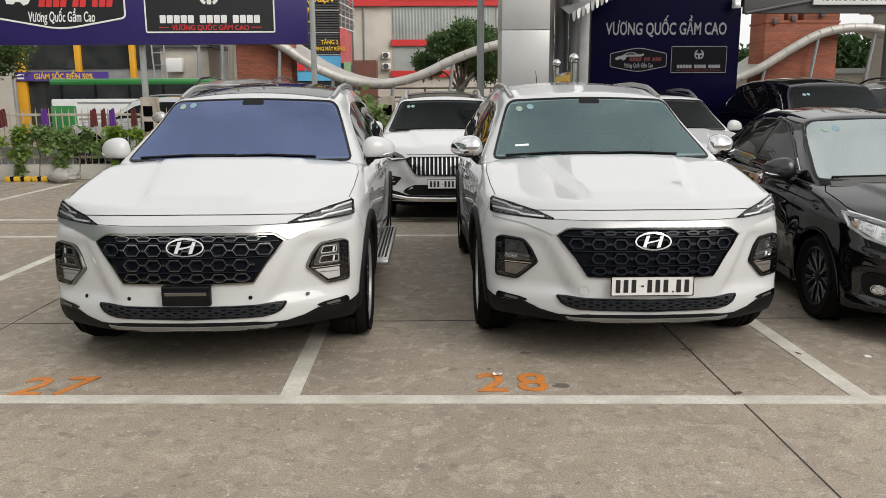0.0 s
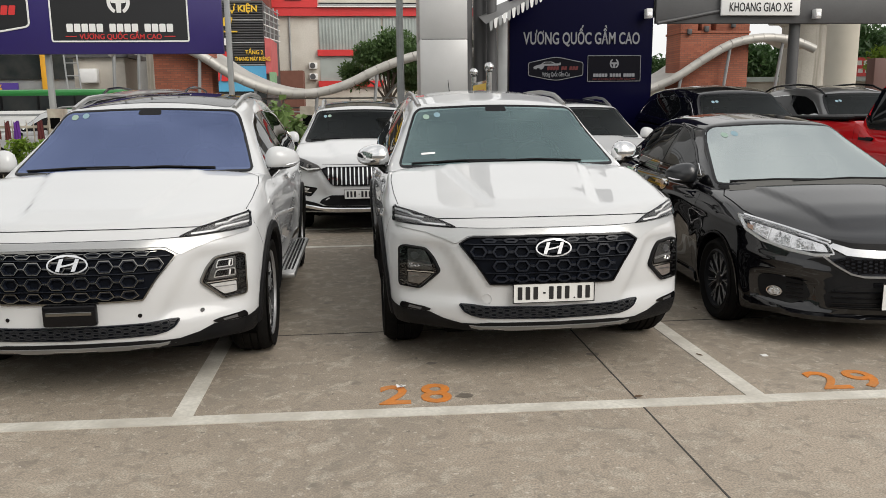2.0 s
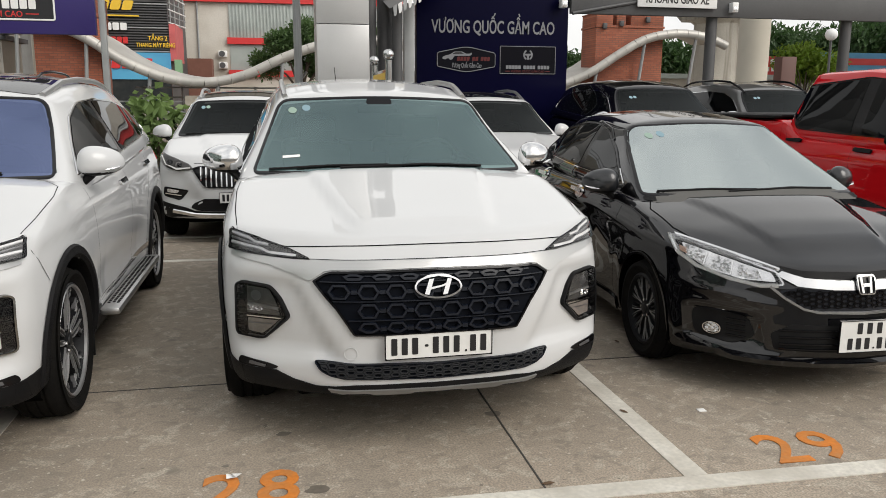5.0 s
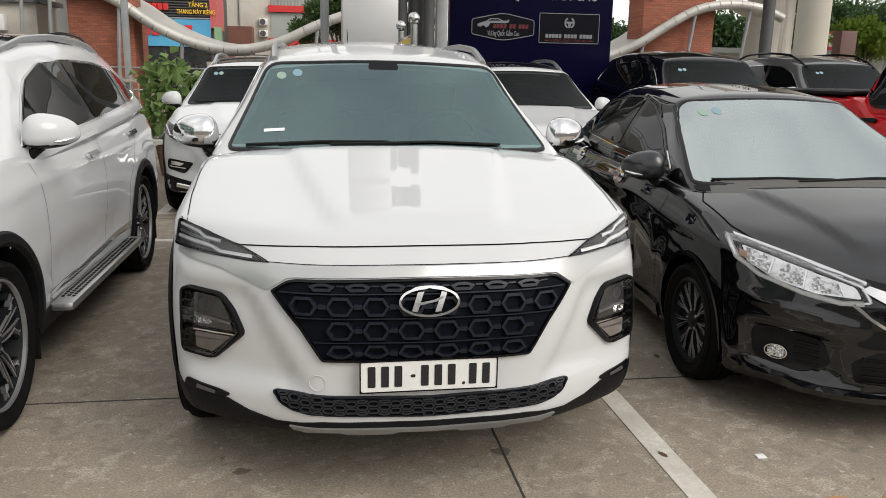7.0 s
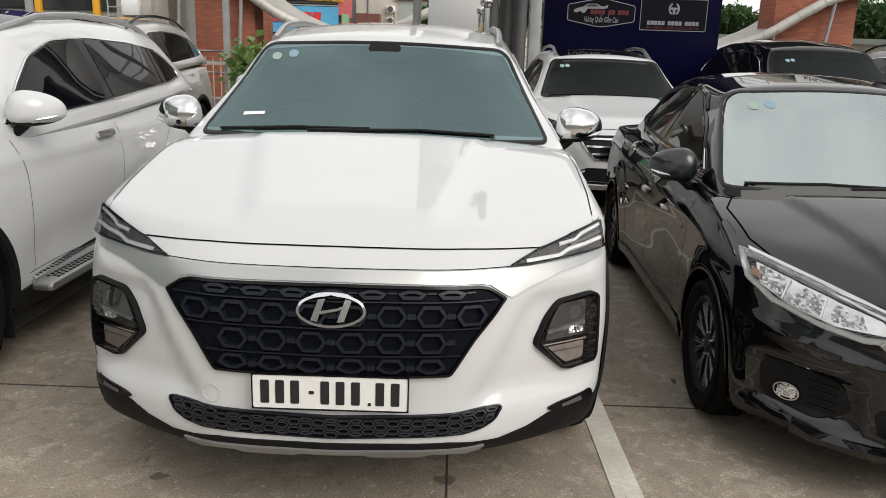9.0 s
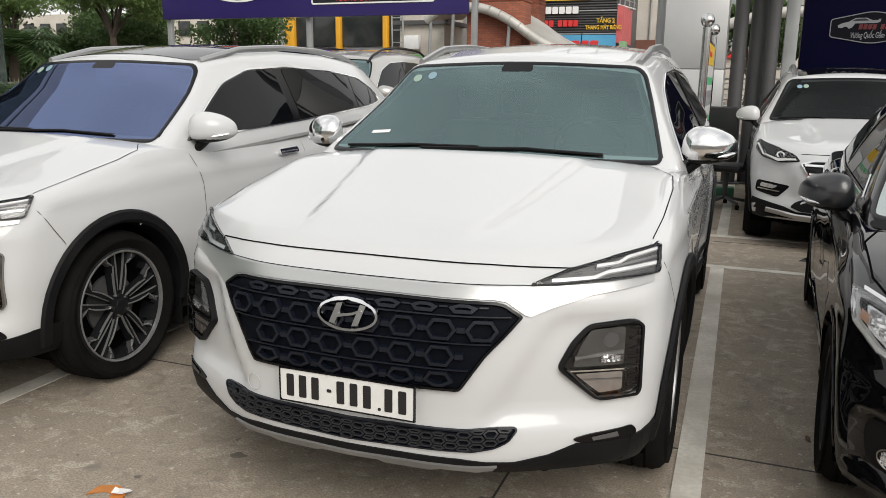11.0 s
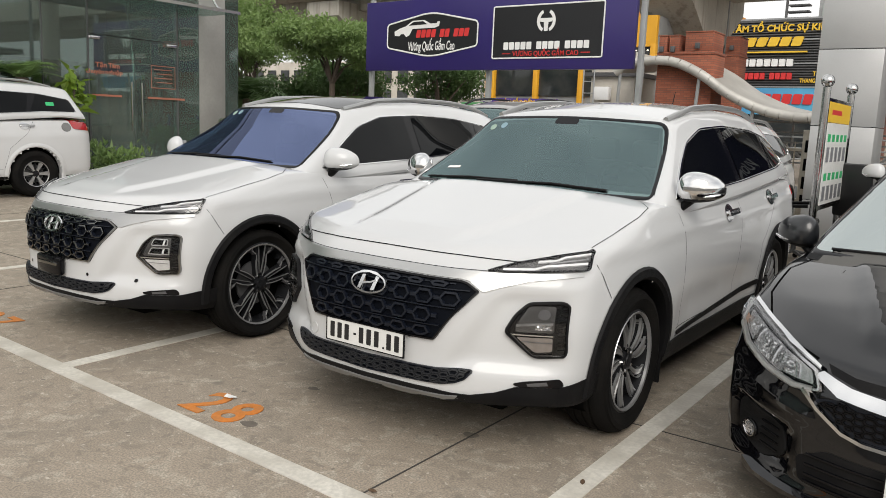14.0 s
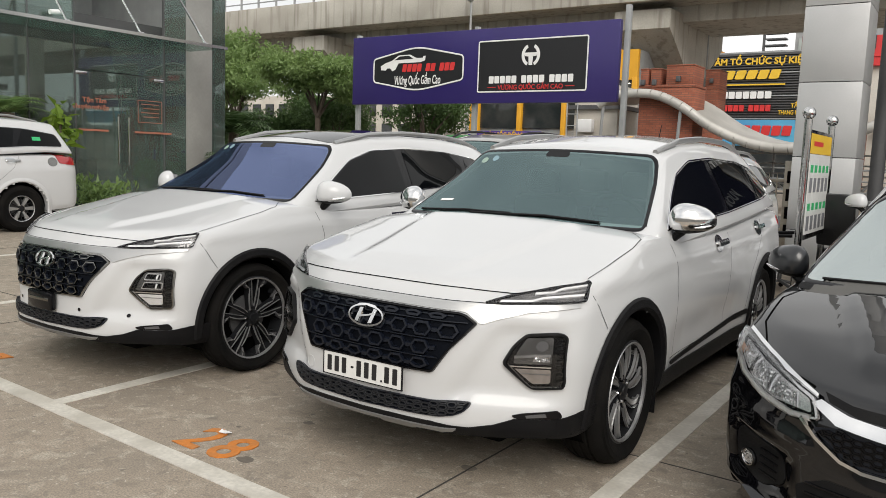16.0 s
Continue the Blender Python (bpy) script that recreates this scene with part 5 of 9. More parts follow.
    if dressed:
        rf = [(-0.56, 1.10), (0.56, 1.10), (0.57, 2.2), (0.52, 3.2), (-0.52, 3.2), (-0.57, 2.2)]
        part("glass_roof", conform(sheet(soft(rf, 0.06), 0.10), cab, "top", 0.004), TINT, root, "black glass panorama roof")
        for sg in (1, -1):
            bm = box(sg * 0.92, sg * 1.035, 0.60, 2.22, 0.325, 0.372, 0.02)
            bd = part("running_board", bm, SATIN, root, "ribbed aluminium running board")
            stud = None
            for k in range(34):
                for q in range(3):
                    y, x = 0.72 + 0.042 * k + 0.014 * (q % 2), sg * (0.952 + 0.026 * q)
                    if stud is None:
                        stud = part("tread_stud", box(-0.008, 0.008, -0.010, 0.010, 0.370, 0.376, 0.002), PLASTIC, bd)
                        stud.location = (x, y, 0)
                    else:
                        again("tread_stud", stud, bd, Matrix.Translation((x, y, 0)))
        part("plate_holder", box(-0.135, 0.135, -0.972, -0.93, 0.440, 0.555, 0.012), GLOSSB, root, "empty black number plate holder")
        part("holder_strip", box(-0.115, 0.115, -0.977, -0.970, 0.500, 0.520, 0.003), DCHROME, root)
        stickers(root, cab, [(-0.54, 1.50, GREENS), (-0.46, 1.51, BLUES)])
    else:
        number_plate(root, 0, -0.944, 0.508, 0.466, 0.108, LONG_ROWS)
        stickers(root, cab, [(-0.545, 1.475, GREENS), (-0.46, 1.49, BLUES)])
        part("toll_sticker", conform(sheet([(-0.62, 1.205), (-0.52, 1.212), (-0.52, 1.225), (-0.62, 1.218)], 0.05), cab, "front", 0.006), SIGNW, root)
        part("aerial", tube([(-0.10, 3.1, 1.62), (-0.11, 3.22, 1.84)], [0.006, 0.003], 6), PLASTIC, root)
        part("tow_cover", conform(band([(-0.375 + 0.030 * math.cos(t), 0.470 + 0.030 * math.sin(t)) for t in [2 * math.pi * k / 20 for k in range(20)]], 0.004, 0.0015, step=0.3), low, "front", 0.002), WHITE, root)
    return root


SANTA["rim_r"] = 0.262
santa("suv", pose(-1.376 + 0.009, 5.13, 0, 0, 0, 0.5), "white SUV with blue-tinted windscreen, black roof and running boards", dict(mirror_mat=WHITE, handle_mat=CHROME, screen_label="blue-coated windscreen glass"), True)
santa("suv", pose(1.230, 5.234, 0, 0, 0, 0.5), "white SUV with plain dark grille and chrome mirrors", dict(mirror_mat=CHROME, mirror_label="chrome mirror cap", bowl=CHROME, handle_mat=CHROME, screen_label="green-tinted windscreen glass", trim_w=0.009), False)


# ---- the other vehicles ----
def shifted(t, dy=0.0, k=1.0, dv=0.0):
    """A table with its places stretched and moved, and its values moved."""
    return [a * k + dy for a in t[0]], [v + dv for v in t[1]]


def moved(poly, dy, dz, ky=1.0, kz=1.0):
    return [(y * ky + dy, z * kz + dz) for y, z in poly]


def suv_spec(width=1.86, height=1.66, wb=2.67, fo=0.88, ro=0.92, lift=0.0, **more):
    """A sister of the large SUV with other measures."""
    k, q, L = width / 1.89, height / 1.68, (wb + ro) / (2.765 + 1.07)
    S = dict(SANTA)
    S["skirt_z"] = 0.29 + lift
    S.update(fo=fo, wb=wb, ro=ro, cells=(72, 34, 16), cab_cells=(44, 26, 14), rounds=3, cab_rounds=3)
    for key in ("top", "crown", "bottom", "width", "line", "belt", "roof", "cab_width"):
        S[key] = shifted(SANTA[key], 0, L)
    for key in ("top", "belt", "roof"):
        S[key] = (S[key][0], [v * q for v in S[key][1]])
    S["bottom"] = (S["bottom"][0], [v + lift for v in S["bottom"][1]])
    S["width"] = (S["width"][0], [v * k for v in S["width"][1]])
    S["plan_front"] = (SANTA["plan_front"][0], [v + (0.935 - fo) for v in SANTA["plan_front"][1]])
    S["nose"] = ([z * q for z in SANTA["nose"][0]], SANTA["nose"][1])
    S["side"] = ([z * q for z in SANTA["side"][0]], SANTA["side"][1])
    S["tumble"] = (SANTA["tumble"][0], [v * k for v in SANTA["tumble"][1]])
    S["track"] = SANTA["track"] * k
    S["cab_front"] = tuple(v * L for v in SANTA["cab_front"])
    S["cab_rear"] = tuple(v * L for v in SANTA["cab_rear"])
    S["cab_hole"] = (0.6, 3.3 * L, 0.70)
    for key in ("dlo",):
        S[key] = moved(SANTA[key], 0, 0, L, q)
    S["panes"] = [moved(p, 0, 0, L, q) for p in SANTA["panes"]]
    S["door_seams"] = [moved(p, 0, 0, L, q) for p in SANTA["door_seams"]]
    S["handles"] = [(y * L, z * q) for y, z in SANTA["handles"]]
    for key in ("screen", "screen_foot", "rear_pane"):
        S[key] = [(x * k, z * q) for x, z in SANTA[key]]
    S["wipers"] = [[(x * k, z * q) for x, z in w] for w in SANTA["wipers"]]
    S["mirror"] = (1.0 * k, 0.70 * L, 1.185 * q)
    S["dash"] = (0.60, 1.08 * q)
    S["seat_z"] = 1.0 * q
    S["room_mirror"] = (1.0, 1.49 * q)
    S.update(more)
    return S


def rails(root, cab, x, y0, y1, mat, r=0.02, h=0.05):
    for sg in (1, -1):
        pts = []
        for k in range(16):
            f = k / 15
            y = y0 + (y1 - y0) * f
            p, _, _, _ = cab.ray_cast(Vector((sg * x, y, 5)), Vector((0, 0, -1)))
            if p:
                pts.append((sg * x, y, p.z + h * min(1, 5 * f, 5 * (1 - f)) + 0.004))
        part("roof_rail", tube(pts, r, 8), mat, root)


def lamp(root, low, poly, sg, label, cover=CLEARG, base=GLOSSB, beads=()):
    q = poly if sg > 0 else flip(poly)
    d = part("headlamp", conform(sheet(soft(q, 0.02, 3), 0.04), low, "front", 0.006, 0.015), base, root, label)
    for (x, z, r) in beads:
        bm = sheet([(sg * x + r * math.cos(t), z + r * 0.8 * math.sin(t)) for t in [2 * math.pi * k / 16 for k in range(16)]], 0.06, 0.004)
        part("projector", conform(bm, low, "front", 0.010, 0.006), CHROME, d)
        bm = sheet([(sg * x + r * 0.6 * math.cos(t), z + r * 0.48 * math.sin(t)) for t in [2 * math.pi * k / 12 for k in range(12)]], 0.06, 0.008)
        part("projector_lens", conform(bm, low, "front", 0.012), GLOSSB, d)
    part("lamp_cover", conform(sheet(inset(soft(q, 0.02, 3), 0.004), 0.04), low, "front", 0.022, 0.01), cover, d)
    return d


def compact_suv(m, label, new_face):
    S = suv_spec(screen_label="dark windscreen glass", wheel_label="alloy wheel with black tyre")
    root, low, cab = build_car("compact_suv", S, m, label, "car", WHITE, DARKG, "fine")
    interior(root, S)
    rails(root, cab, 0.55, 1.1, 3.0, SATIN)
    part("glass_roof", conform(sheet(soft([(-0.52, 1.08), (0.52, 1.08), (0.50, 2.9), (-0.50, 2.9)], 0.06), 0.1), cab, "top", 0.004), TINT, root, "black glass roof")
    if new_face:
        gr = mirrored([(0, 0.845), (0.44, 0.842), (0.52, 0.815), (0.40, 0.635), (0.36, 0.615), (0, 0.612)])
        g = part("grille", conform(sheet(soft(gr, 0.02), 0.05), low, "front", 0.005, 0.02), GLOSSB, root, "black grille with upright chrome bars")
        for k in range(17):
            x = -0.42 + 0.0525 * k
            zb = 0.61 if abs(x) < 0.38 else 0.67
            part("grille_bar", conform(ribbon([(x, 0.828), (x, zb + 0.02)], 0.024, 0.016, ridge=True), low, "front", 0.006), CHROME, g)
    else:
        gr = mirrored([(0, 0.83), (0.40, 0.82), (0.50, 0.79), (0.42, 0.66), (0.34, 0.575), (0, 0.57)])
        g = part("grille", conform(sheet(soft(gr, 0.02), 0.05), low, "front", 0.005, 0.02), GLOSSB, root, "dark grille with three chrome bars")
        for zz, hw in ((0.775, 0.46), (0.705, 0.42), (0.635, 0.37)):
            part("grille_bar", conform(ribbon([(-hw, zz), (hw, zz)], 0.030, 0.020, ridge=True), low, "front", 0.006), CHROME, g)
        oval_badge(g, low, 0, 0.735, 0.16, 0.085, "chrome oval badge")
    part("grille_edge", conform(band(soft(gr, 0.02), 0.018, 0.014), low, "front", 0.005), CHROME if not new_face else GLOSSB, g)
    for sg in (1, -1):
        lamp(root, low, [(0.50, 0.805), (0.54, 0.855), (0.70, 0.915), (0.855, 0.965), (0.872, 0.89), (0.82, 0.82), (0.66, 0.785)], sg, "swept-back headlamp with clear cover", SMOKE if new_face else CLEARG, LAMPGREY if new_face else GLOSSB, ((0.66, 0.845, 0.034), (0.765, 0.872, 0.036)))
        part("light_guide", conform(ribbon([(sg * x, z) for x, z in ((0.53, 0.815), (0.68, 0.805), (0.80, 0.842), (0.85, 0.93))], 0.016, 0.010, ridge=True), low, "front", 0.014), PLATEM, root)
        q = (lambda p: p) if sg > 0 else flip
        pod = q(soft([(0.56, 0.585), (0.84, 0.615), (0.85, 0.51), (0.66, 0.47)], 0.03, 3))
        f = part("fog_lamp", conform(sheet(pod, 0.04), low, "front", 0.005, 0.01), GLOSSB, root, "fog lamp in a dark recess")
        part("fog_lens", conform(sheet(q(soft([(0.66, 0.575), (0.80, 0.592), (0.81, 0.555), (0.70, 0.545)], 0.015, 3)), 0.04), low, "front", 0.010, 0.01), REFL, f)
        part("fog_bar", conform(ribbon([(sg * 0.64, 0.525), (sg * 0.82, 0.54)], 0.016, 0.010, ridge=True), low, "front", 0.008), CHROME, f)
        part("side_cladding", conform(sheet([(0.44, 0.37), (2.25, 0.37), (2.25, 0.22), (0.44, 0.22)], 0.08), low, "side", 0.012, 0.01, sg=sg), PLASTIC, root)
    lg = mirrored([(0, 0.50), (0.40, 0.50), (0.52, 0.44), (0.55, 0.40), (0.46, 0.37), (0, 0.37)])
    part("lower_grille", conform(sheet(soft(lg, 0.02), 0.05), low, "front", 0.005, 0.012), PLASTIC, root)
    clad = mirrored([(0, 0.365), (0.50, 0.365), (0.60, 0.40), (0.87, 0.45), (0.885, 0.28), (0.5, 0.25), (0, 0.25)])
    part("bumper_cladding", conform(sheet(clad, 0.06), low, "front", 0.006, 0.01), PLASTIC, root)
    part("bumper_bar", conform(ribbon([(-0.74, 0.355), (-0.5, 0.325), (0, 0.318), (0.5, 0.325), (0.74, 0.355)], 0.045, 0.014, ridge=True), low, "front", 0.008), CHROME if new_face else SATIN, root, "bright lower bumper trim")
    part("bonnet_gap", conform(ribbon([(-0.5, 0.868), (-0.3, 0.872), (0.3, 0.872), (0.5, 0.868)], 0.005), low, "front", 0.002), DARK, root)
    if new_face:
        number_plate(root, 0, -0.905, 0.515, 0.47, 0.11, LONG_ROWS)
    stickers(root, cab, [(-0.50, 1.45, BLUES), (-0.44, 1.455, GREENS)])
    return root


compact_suv(pose(0.16, 10.62, 0, 0, 0, 0.5), "white compact SUV with upright chrome bars in its grille", True)
compact_suv(pose(3.32, 10.56, 0, 0, 0, -0.5), "white compact SUV with black glass roof beside the notice board", False)

compact_suv(pose(-8.2, 19.7, 0, 0, 0, -90), "white car passing on the street behind the fence", False)


def large_suv(name, m, label, paint, screen, wheels, tailed=False, **kw):
    S = suv_spec(width=1.86, height=1.87, wb=2.75, fo=0.92, ro=1.12 if tailed else 1.02, lift=0.06, wheel_r=0.385, rim_r=0.225, arch_r=0.45, **kw)
    if tailed:
        S.update(cab_rear=(3.80, 3.56), roof=(S["roof"][0], S["roof"][1][:-2] + [S["roof"][1][-2] + 0.03, S["roof"][1][-1] + 0.08]), plan_rear=tab((0, 0), (0.7, 0.03), (0.95, 0.10), (1, 0.20)), tail=tab((0.3, 0.04), (0.5, 0.0), (1.0, 0.01), (1.3, 0.04)))
        S["cab_width"] = tab((0.2, 0.96), (0.9, 0.985), (1.8, 1.0), (2.8, 0.99), (3.4, 0.97), (3.8, 0.92))
        S["dlo"] = S["dlo"][:3] + [(3.52, 1.40), (3.44, 1.62)] + [(2.9, 1.70)] + S["dlo"][6:]
        S["panes"] = S["panes"][:2] + [[(2.72, 1.41), (3.48, 1.43), (3.40, 1.60), (2.88, 1.675)]]
    root, low, cab = build_car(name, S, m, label, "car", paint, screen, wheels)
    interior(root, S)
    if paint is not BLACKP:
        rails(root, cab, 0.57, 1.0, 3.2, GLOSSB if not tailed else SATIN, 0.018, 0.06)
    gr = mirrored([(0, 0.90), (0.42, 0.89), (0.46, 0.76), (0.38, 0.66), (0, 0.65)])
    g = part("grille", conform(sheet(soft(gr, 0.02), 0.05), low, "front", 0.005, 0.02), GLOSSB, root, "dark grille")
    for zz in (0.84, 0.78, 0.72):
        part("grille_bar", conform(ribbon([(-0.42, zz), (0.42, zz)], 0.022, 0.014, ridge=True), low, "front", 0.006), CHROME, g)
    part("bumper_cladding", conform(sheet(mirrored([(0, 0.44), (0.8, 0.48), (0.86, 0.34), (0, 0.32)]), 0.07), low, "front", 0.006, 0.01), PLASTIC, root)
    for sg in (1, -1):
        lamp(root, low, [(0.50, 0.82), (0.52, 0.90), (0.84, 0.96), (0.855, 0.86), (0.7, 0.80)], sg, "headlamp", CLEARG, GLOSSB, ((0.68, 0.87, 0.05),))
        part("side_step", box(sg * 0.84, sg * 0.98, 0.62, 2.15, 0.36, 0.42, 0.02), PLASTIC, root)
        if tailed:
            part("tail_lamp", conform(sheet(soft([(3.34, 1.29), (3.42, 1.13), (3.80, 1.09), (3.80, 1.34), (3.42, 1.35)], 0.03), 0.05), low, "side", 0.010, 0.015, sg=sg), REDL, root, "red tail lamp")
            part("tail_lamp_lens", conform(sheet(soft([(0.52, 1.13), (0.84, 1.13), (0.84, 1.24), (0.6, 1.24)] if sg > 0 else flip([(0.52, 1.13), (0.84, 1.13), (0.84, 1.24), (0.6, 1.24)]), 0.03), 0.05), low, "rear", 0.010, 0.01), REDL, root)
            lid = [(3.30 + 0.085 * math.cos(t), 1.155 + 0.075 * math.sin(t)) for t in [2 * math.pi * k / 22 for k in range(22)]]
            if sg > 0:
                part("fuel_lid", conform(sheet(soft(lid, 0.01, 1), 0.04), low, "side", 0.006, 0.006, sg=sg), DCHROME, root, "chrome fuel lid cover")
                part("window_sticker", conform(sheet([(3.0, 1.50), (3.14, 1.50), (3.14, 1.56), (3.0, 1.56)], 0.05), cab, "side", 0.007, sg=sg), GREENP, root, "green sticker on the rear quarter glass")
    stickers(root, cab, [(-0.45, 1.60, BLUES), (-0.39, 1.605, BLUES)])
    return root


GREENP = material("green_sticker", (0.03, 0.40, 0.14), 0.5)
large_suv("large_suv", pose(6.15, 11.25, 0, 0, 0, 0), "black large SUV with glossy paint, parked in the second row", BLACKP, DARKG, "plain", handle_mat=CHROME, mirror_mat=CHROME)
large_suv("large_suv", pose(8.72, 12.05, 0, 0, 0, 0), "dark grey large SUV with black roof rails", GREYP, DARKG, "plain", mirror_mat=CHROME)
large_suv("large_suv", pose(-2.95, 10.75, 0, 0, 0, 0.5), "silver grey large SUV parked in the second row", SILVERP, GREENG, "plain")
large_suv("large_suv", pose(-10.36, 5.40, 0, 0, 0, 0), "white large SUV with red tail lamps, parked before the showroom", WHITE, DARKG, "plain", tailed=True, handle_mat=CHROME, bowl=CHROME, arch_lip=0.058, arch_mat=WHITE, arch_out=0.7)

CITY = dict({k: v for k, v in SANTA.items() if k != "pods"}, cells=(120, 60, 30), cab_cells=(60, 32, 16), rounds=4, cab_rounds=5,
    fogs=0.045, fo=0.87, wb=2.60, ro=0.97, wheel_r=0.303, tyre_w=0.19, rim_r=0.220, arch_r=0.345, inner=0.55, track=0.745, under=0.16, skirt_z=0.185,
    top=tab((-0.87, 0.66), (-0.78, 0.70), (-0.6, 0.765), (-0.3, 0.855), (0.0, 0.92), (0.25, 0.965), (0.6, 0.985), (2.0, 1.0), (2.7, 1.03), (3.2, 1.045), (3.57, 1.0)),
    crown=tab((-0.9, 0.05), (-0.6, 0.055), (0.2, 0.045), (0.6, 0.04), (3.5, 0.04)),
    bottom=tab((-0.87, 0.20), (-0.5, 0.18), (0.5, 0.17), (2.3, 0.18), (3.5, 0.28)),
    plan_front=tab((0, -0.875), (0.3, -0.85), (0.5, -0.80), (0.65, -0.735), (0.8, -0.64), (0.92, -0.53), (1, -0.42)),
    nose=tab((0.16, 0.06), (0.22, 0.01), (0.30, 0.0), (0.42, 0.015), (0.50, 0.03), (0.60, 0.04), (0.68, 0.075), (0.74, 0.12)),
    plan_rear=tab((0, 0), (0.6, 0.05), (0.9, 0.17), (1, 0.30)), tail=tab((0.3, 0.03), (0.5, 0.0), (0.8, 0.03), (1.0, 0.10)),
    width=tab((-0.9, 0.835), (-0.5, 0.825), (-0.3, 0.83), (0.0, 0.842), (1.3, 0.847), (2.6, 0.845), (3.2, 0.82), (3.6, 0.76)),
    side=tab((0.17, 0.95), (0.32, 0.985), (0.55, 1.0), (0.75, 0.99), (0.88, 0.965), (0.98, 0.93)),
    crease=tab((-0.62, 0.30), (-0.2, 0.40), (0.25, 0.52)), crease_h=0.018, swell=0.016, hollow=0.020,
    line=tab((-0.4, 0.74), (0.5, 0.80), (2.0, 0.85), (3.5, 0.90)),
    cab_front=(-0.02, 1.00), cab_rear=(3.05, 2.25), screen_bow=0.20, base_bow=0.14, head_bow=0.07,
    belt=tab((0.0, 0.975), (0.5, 0.995), (1.5, 1.04), (2.3, 1.08), (3.1, 1.08)),
    roof=tab((0.9, 1.385), (1.1, 1.425), (1.5, 1.468), (1.9, 1.474), (2.2, 1.45), (2.5, 1.40)), roof_crown=0.05,
    tumble=tab((0, 0.800), (0.2, 0.775), (0.5, 0.705), (0.8, 0.615), (1, 0.535)),
    cab_width=tab((0.0, 0.94), (0.8, 0.985), (1.5, 1.0), (2.2, 0.96), (3.1, 0.82)),
    screen=soft([(-0.752, 0.952), (0.752, 0.952), (0.548, 1.372), (0.0, 1.402), (-0.548, 1.372)], [0.06, 0.06, 0.08, 0.3, 0.08]),
    screen_foot=[(-0.74, 0.93), (0.74, 0.93), (0.73, 0.955), (0.0, 0.965), (-0.73, 0.955)], screen_y=1.5, cab_hole=(0.5, 2.7, 0.64),
    dlo=[(0.60, 1.012), (1.5, 1.05), (2.35, 1.09), (2.62, 1.12), (2.45, 1.22), (2.20, 1.32), (1.85, 1.372), (1.52, 1.375), (1.26, 1.325), (0.98, 1.215)],
    panes=[[(0.68, 1.030), (1.36, 1.058), (1.40, 1.348), (1.27, 1.308), (1.00, 1.202)], [(1.46, 1.064), (2.12, 1.095), (2.18, 1.30), (1.84, 1.358), (1.48, 1.364)], [(2.18, 1.10), (2.56, 1.125), (2.44, 1.20), (2.24, 1.28)]],
    rear_pane=[(-0.5, 1.10), (0.5, 1.10), (0.44, 1.34), (-0.44, 1.34)],
    door_seams=[[(0.40, 0.97), (0.46, 0.8), (0.46, 0.35), (0.42, 0.26)], [(1.40, 1.02), (1.44, 0.8), (1.40, 0.28)], [(2.42, 1.06), (2.34, 0.85), (2.10, 0.6), (2.05, 0.32)], [(0.42, 0.29), (2.03, 0.29)]],
    handles=[(1.30, 0.885), (2.24, 0.925)], bowl=CHROME, trim=GLOSSB, handle_mat=CHROME, arch_lip=0.012, arch_mat=BLACKP, arch_out=0.3, arch_floor=0.22,
    mirror=(0.885, 0.64, 1.02), mirror_w=0.105, mirror_mat=material("satin_black_cap", (0.010, 0.011, 0.013), 0.3, coat=0.5),
    wipers=[[(-0.64, 0.976), (-0.3, 0.990), (0.0, 0.986)], [(-0.2, 0.978), (0.25, 0.992), (0.56, 0.980)]],
    dash=(0.46, 0.955), dash_w=0.62, seat_z=0.86, room_mirror=(0.98, 1.32), screen_label="grey reflecting windscreen glass", light_lining=True)


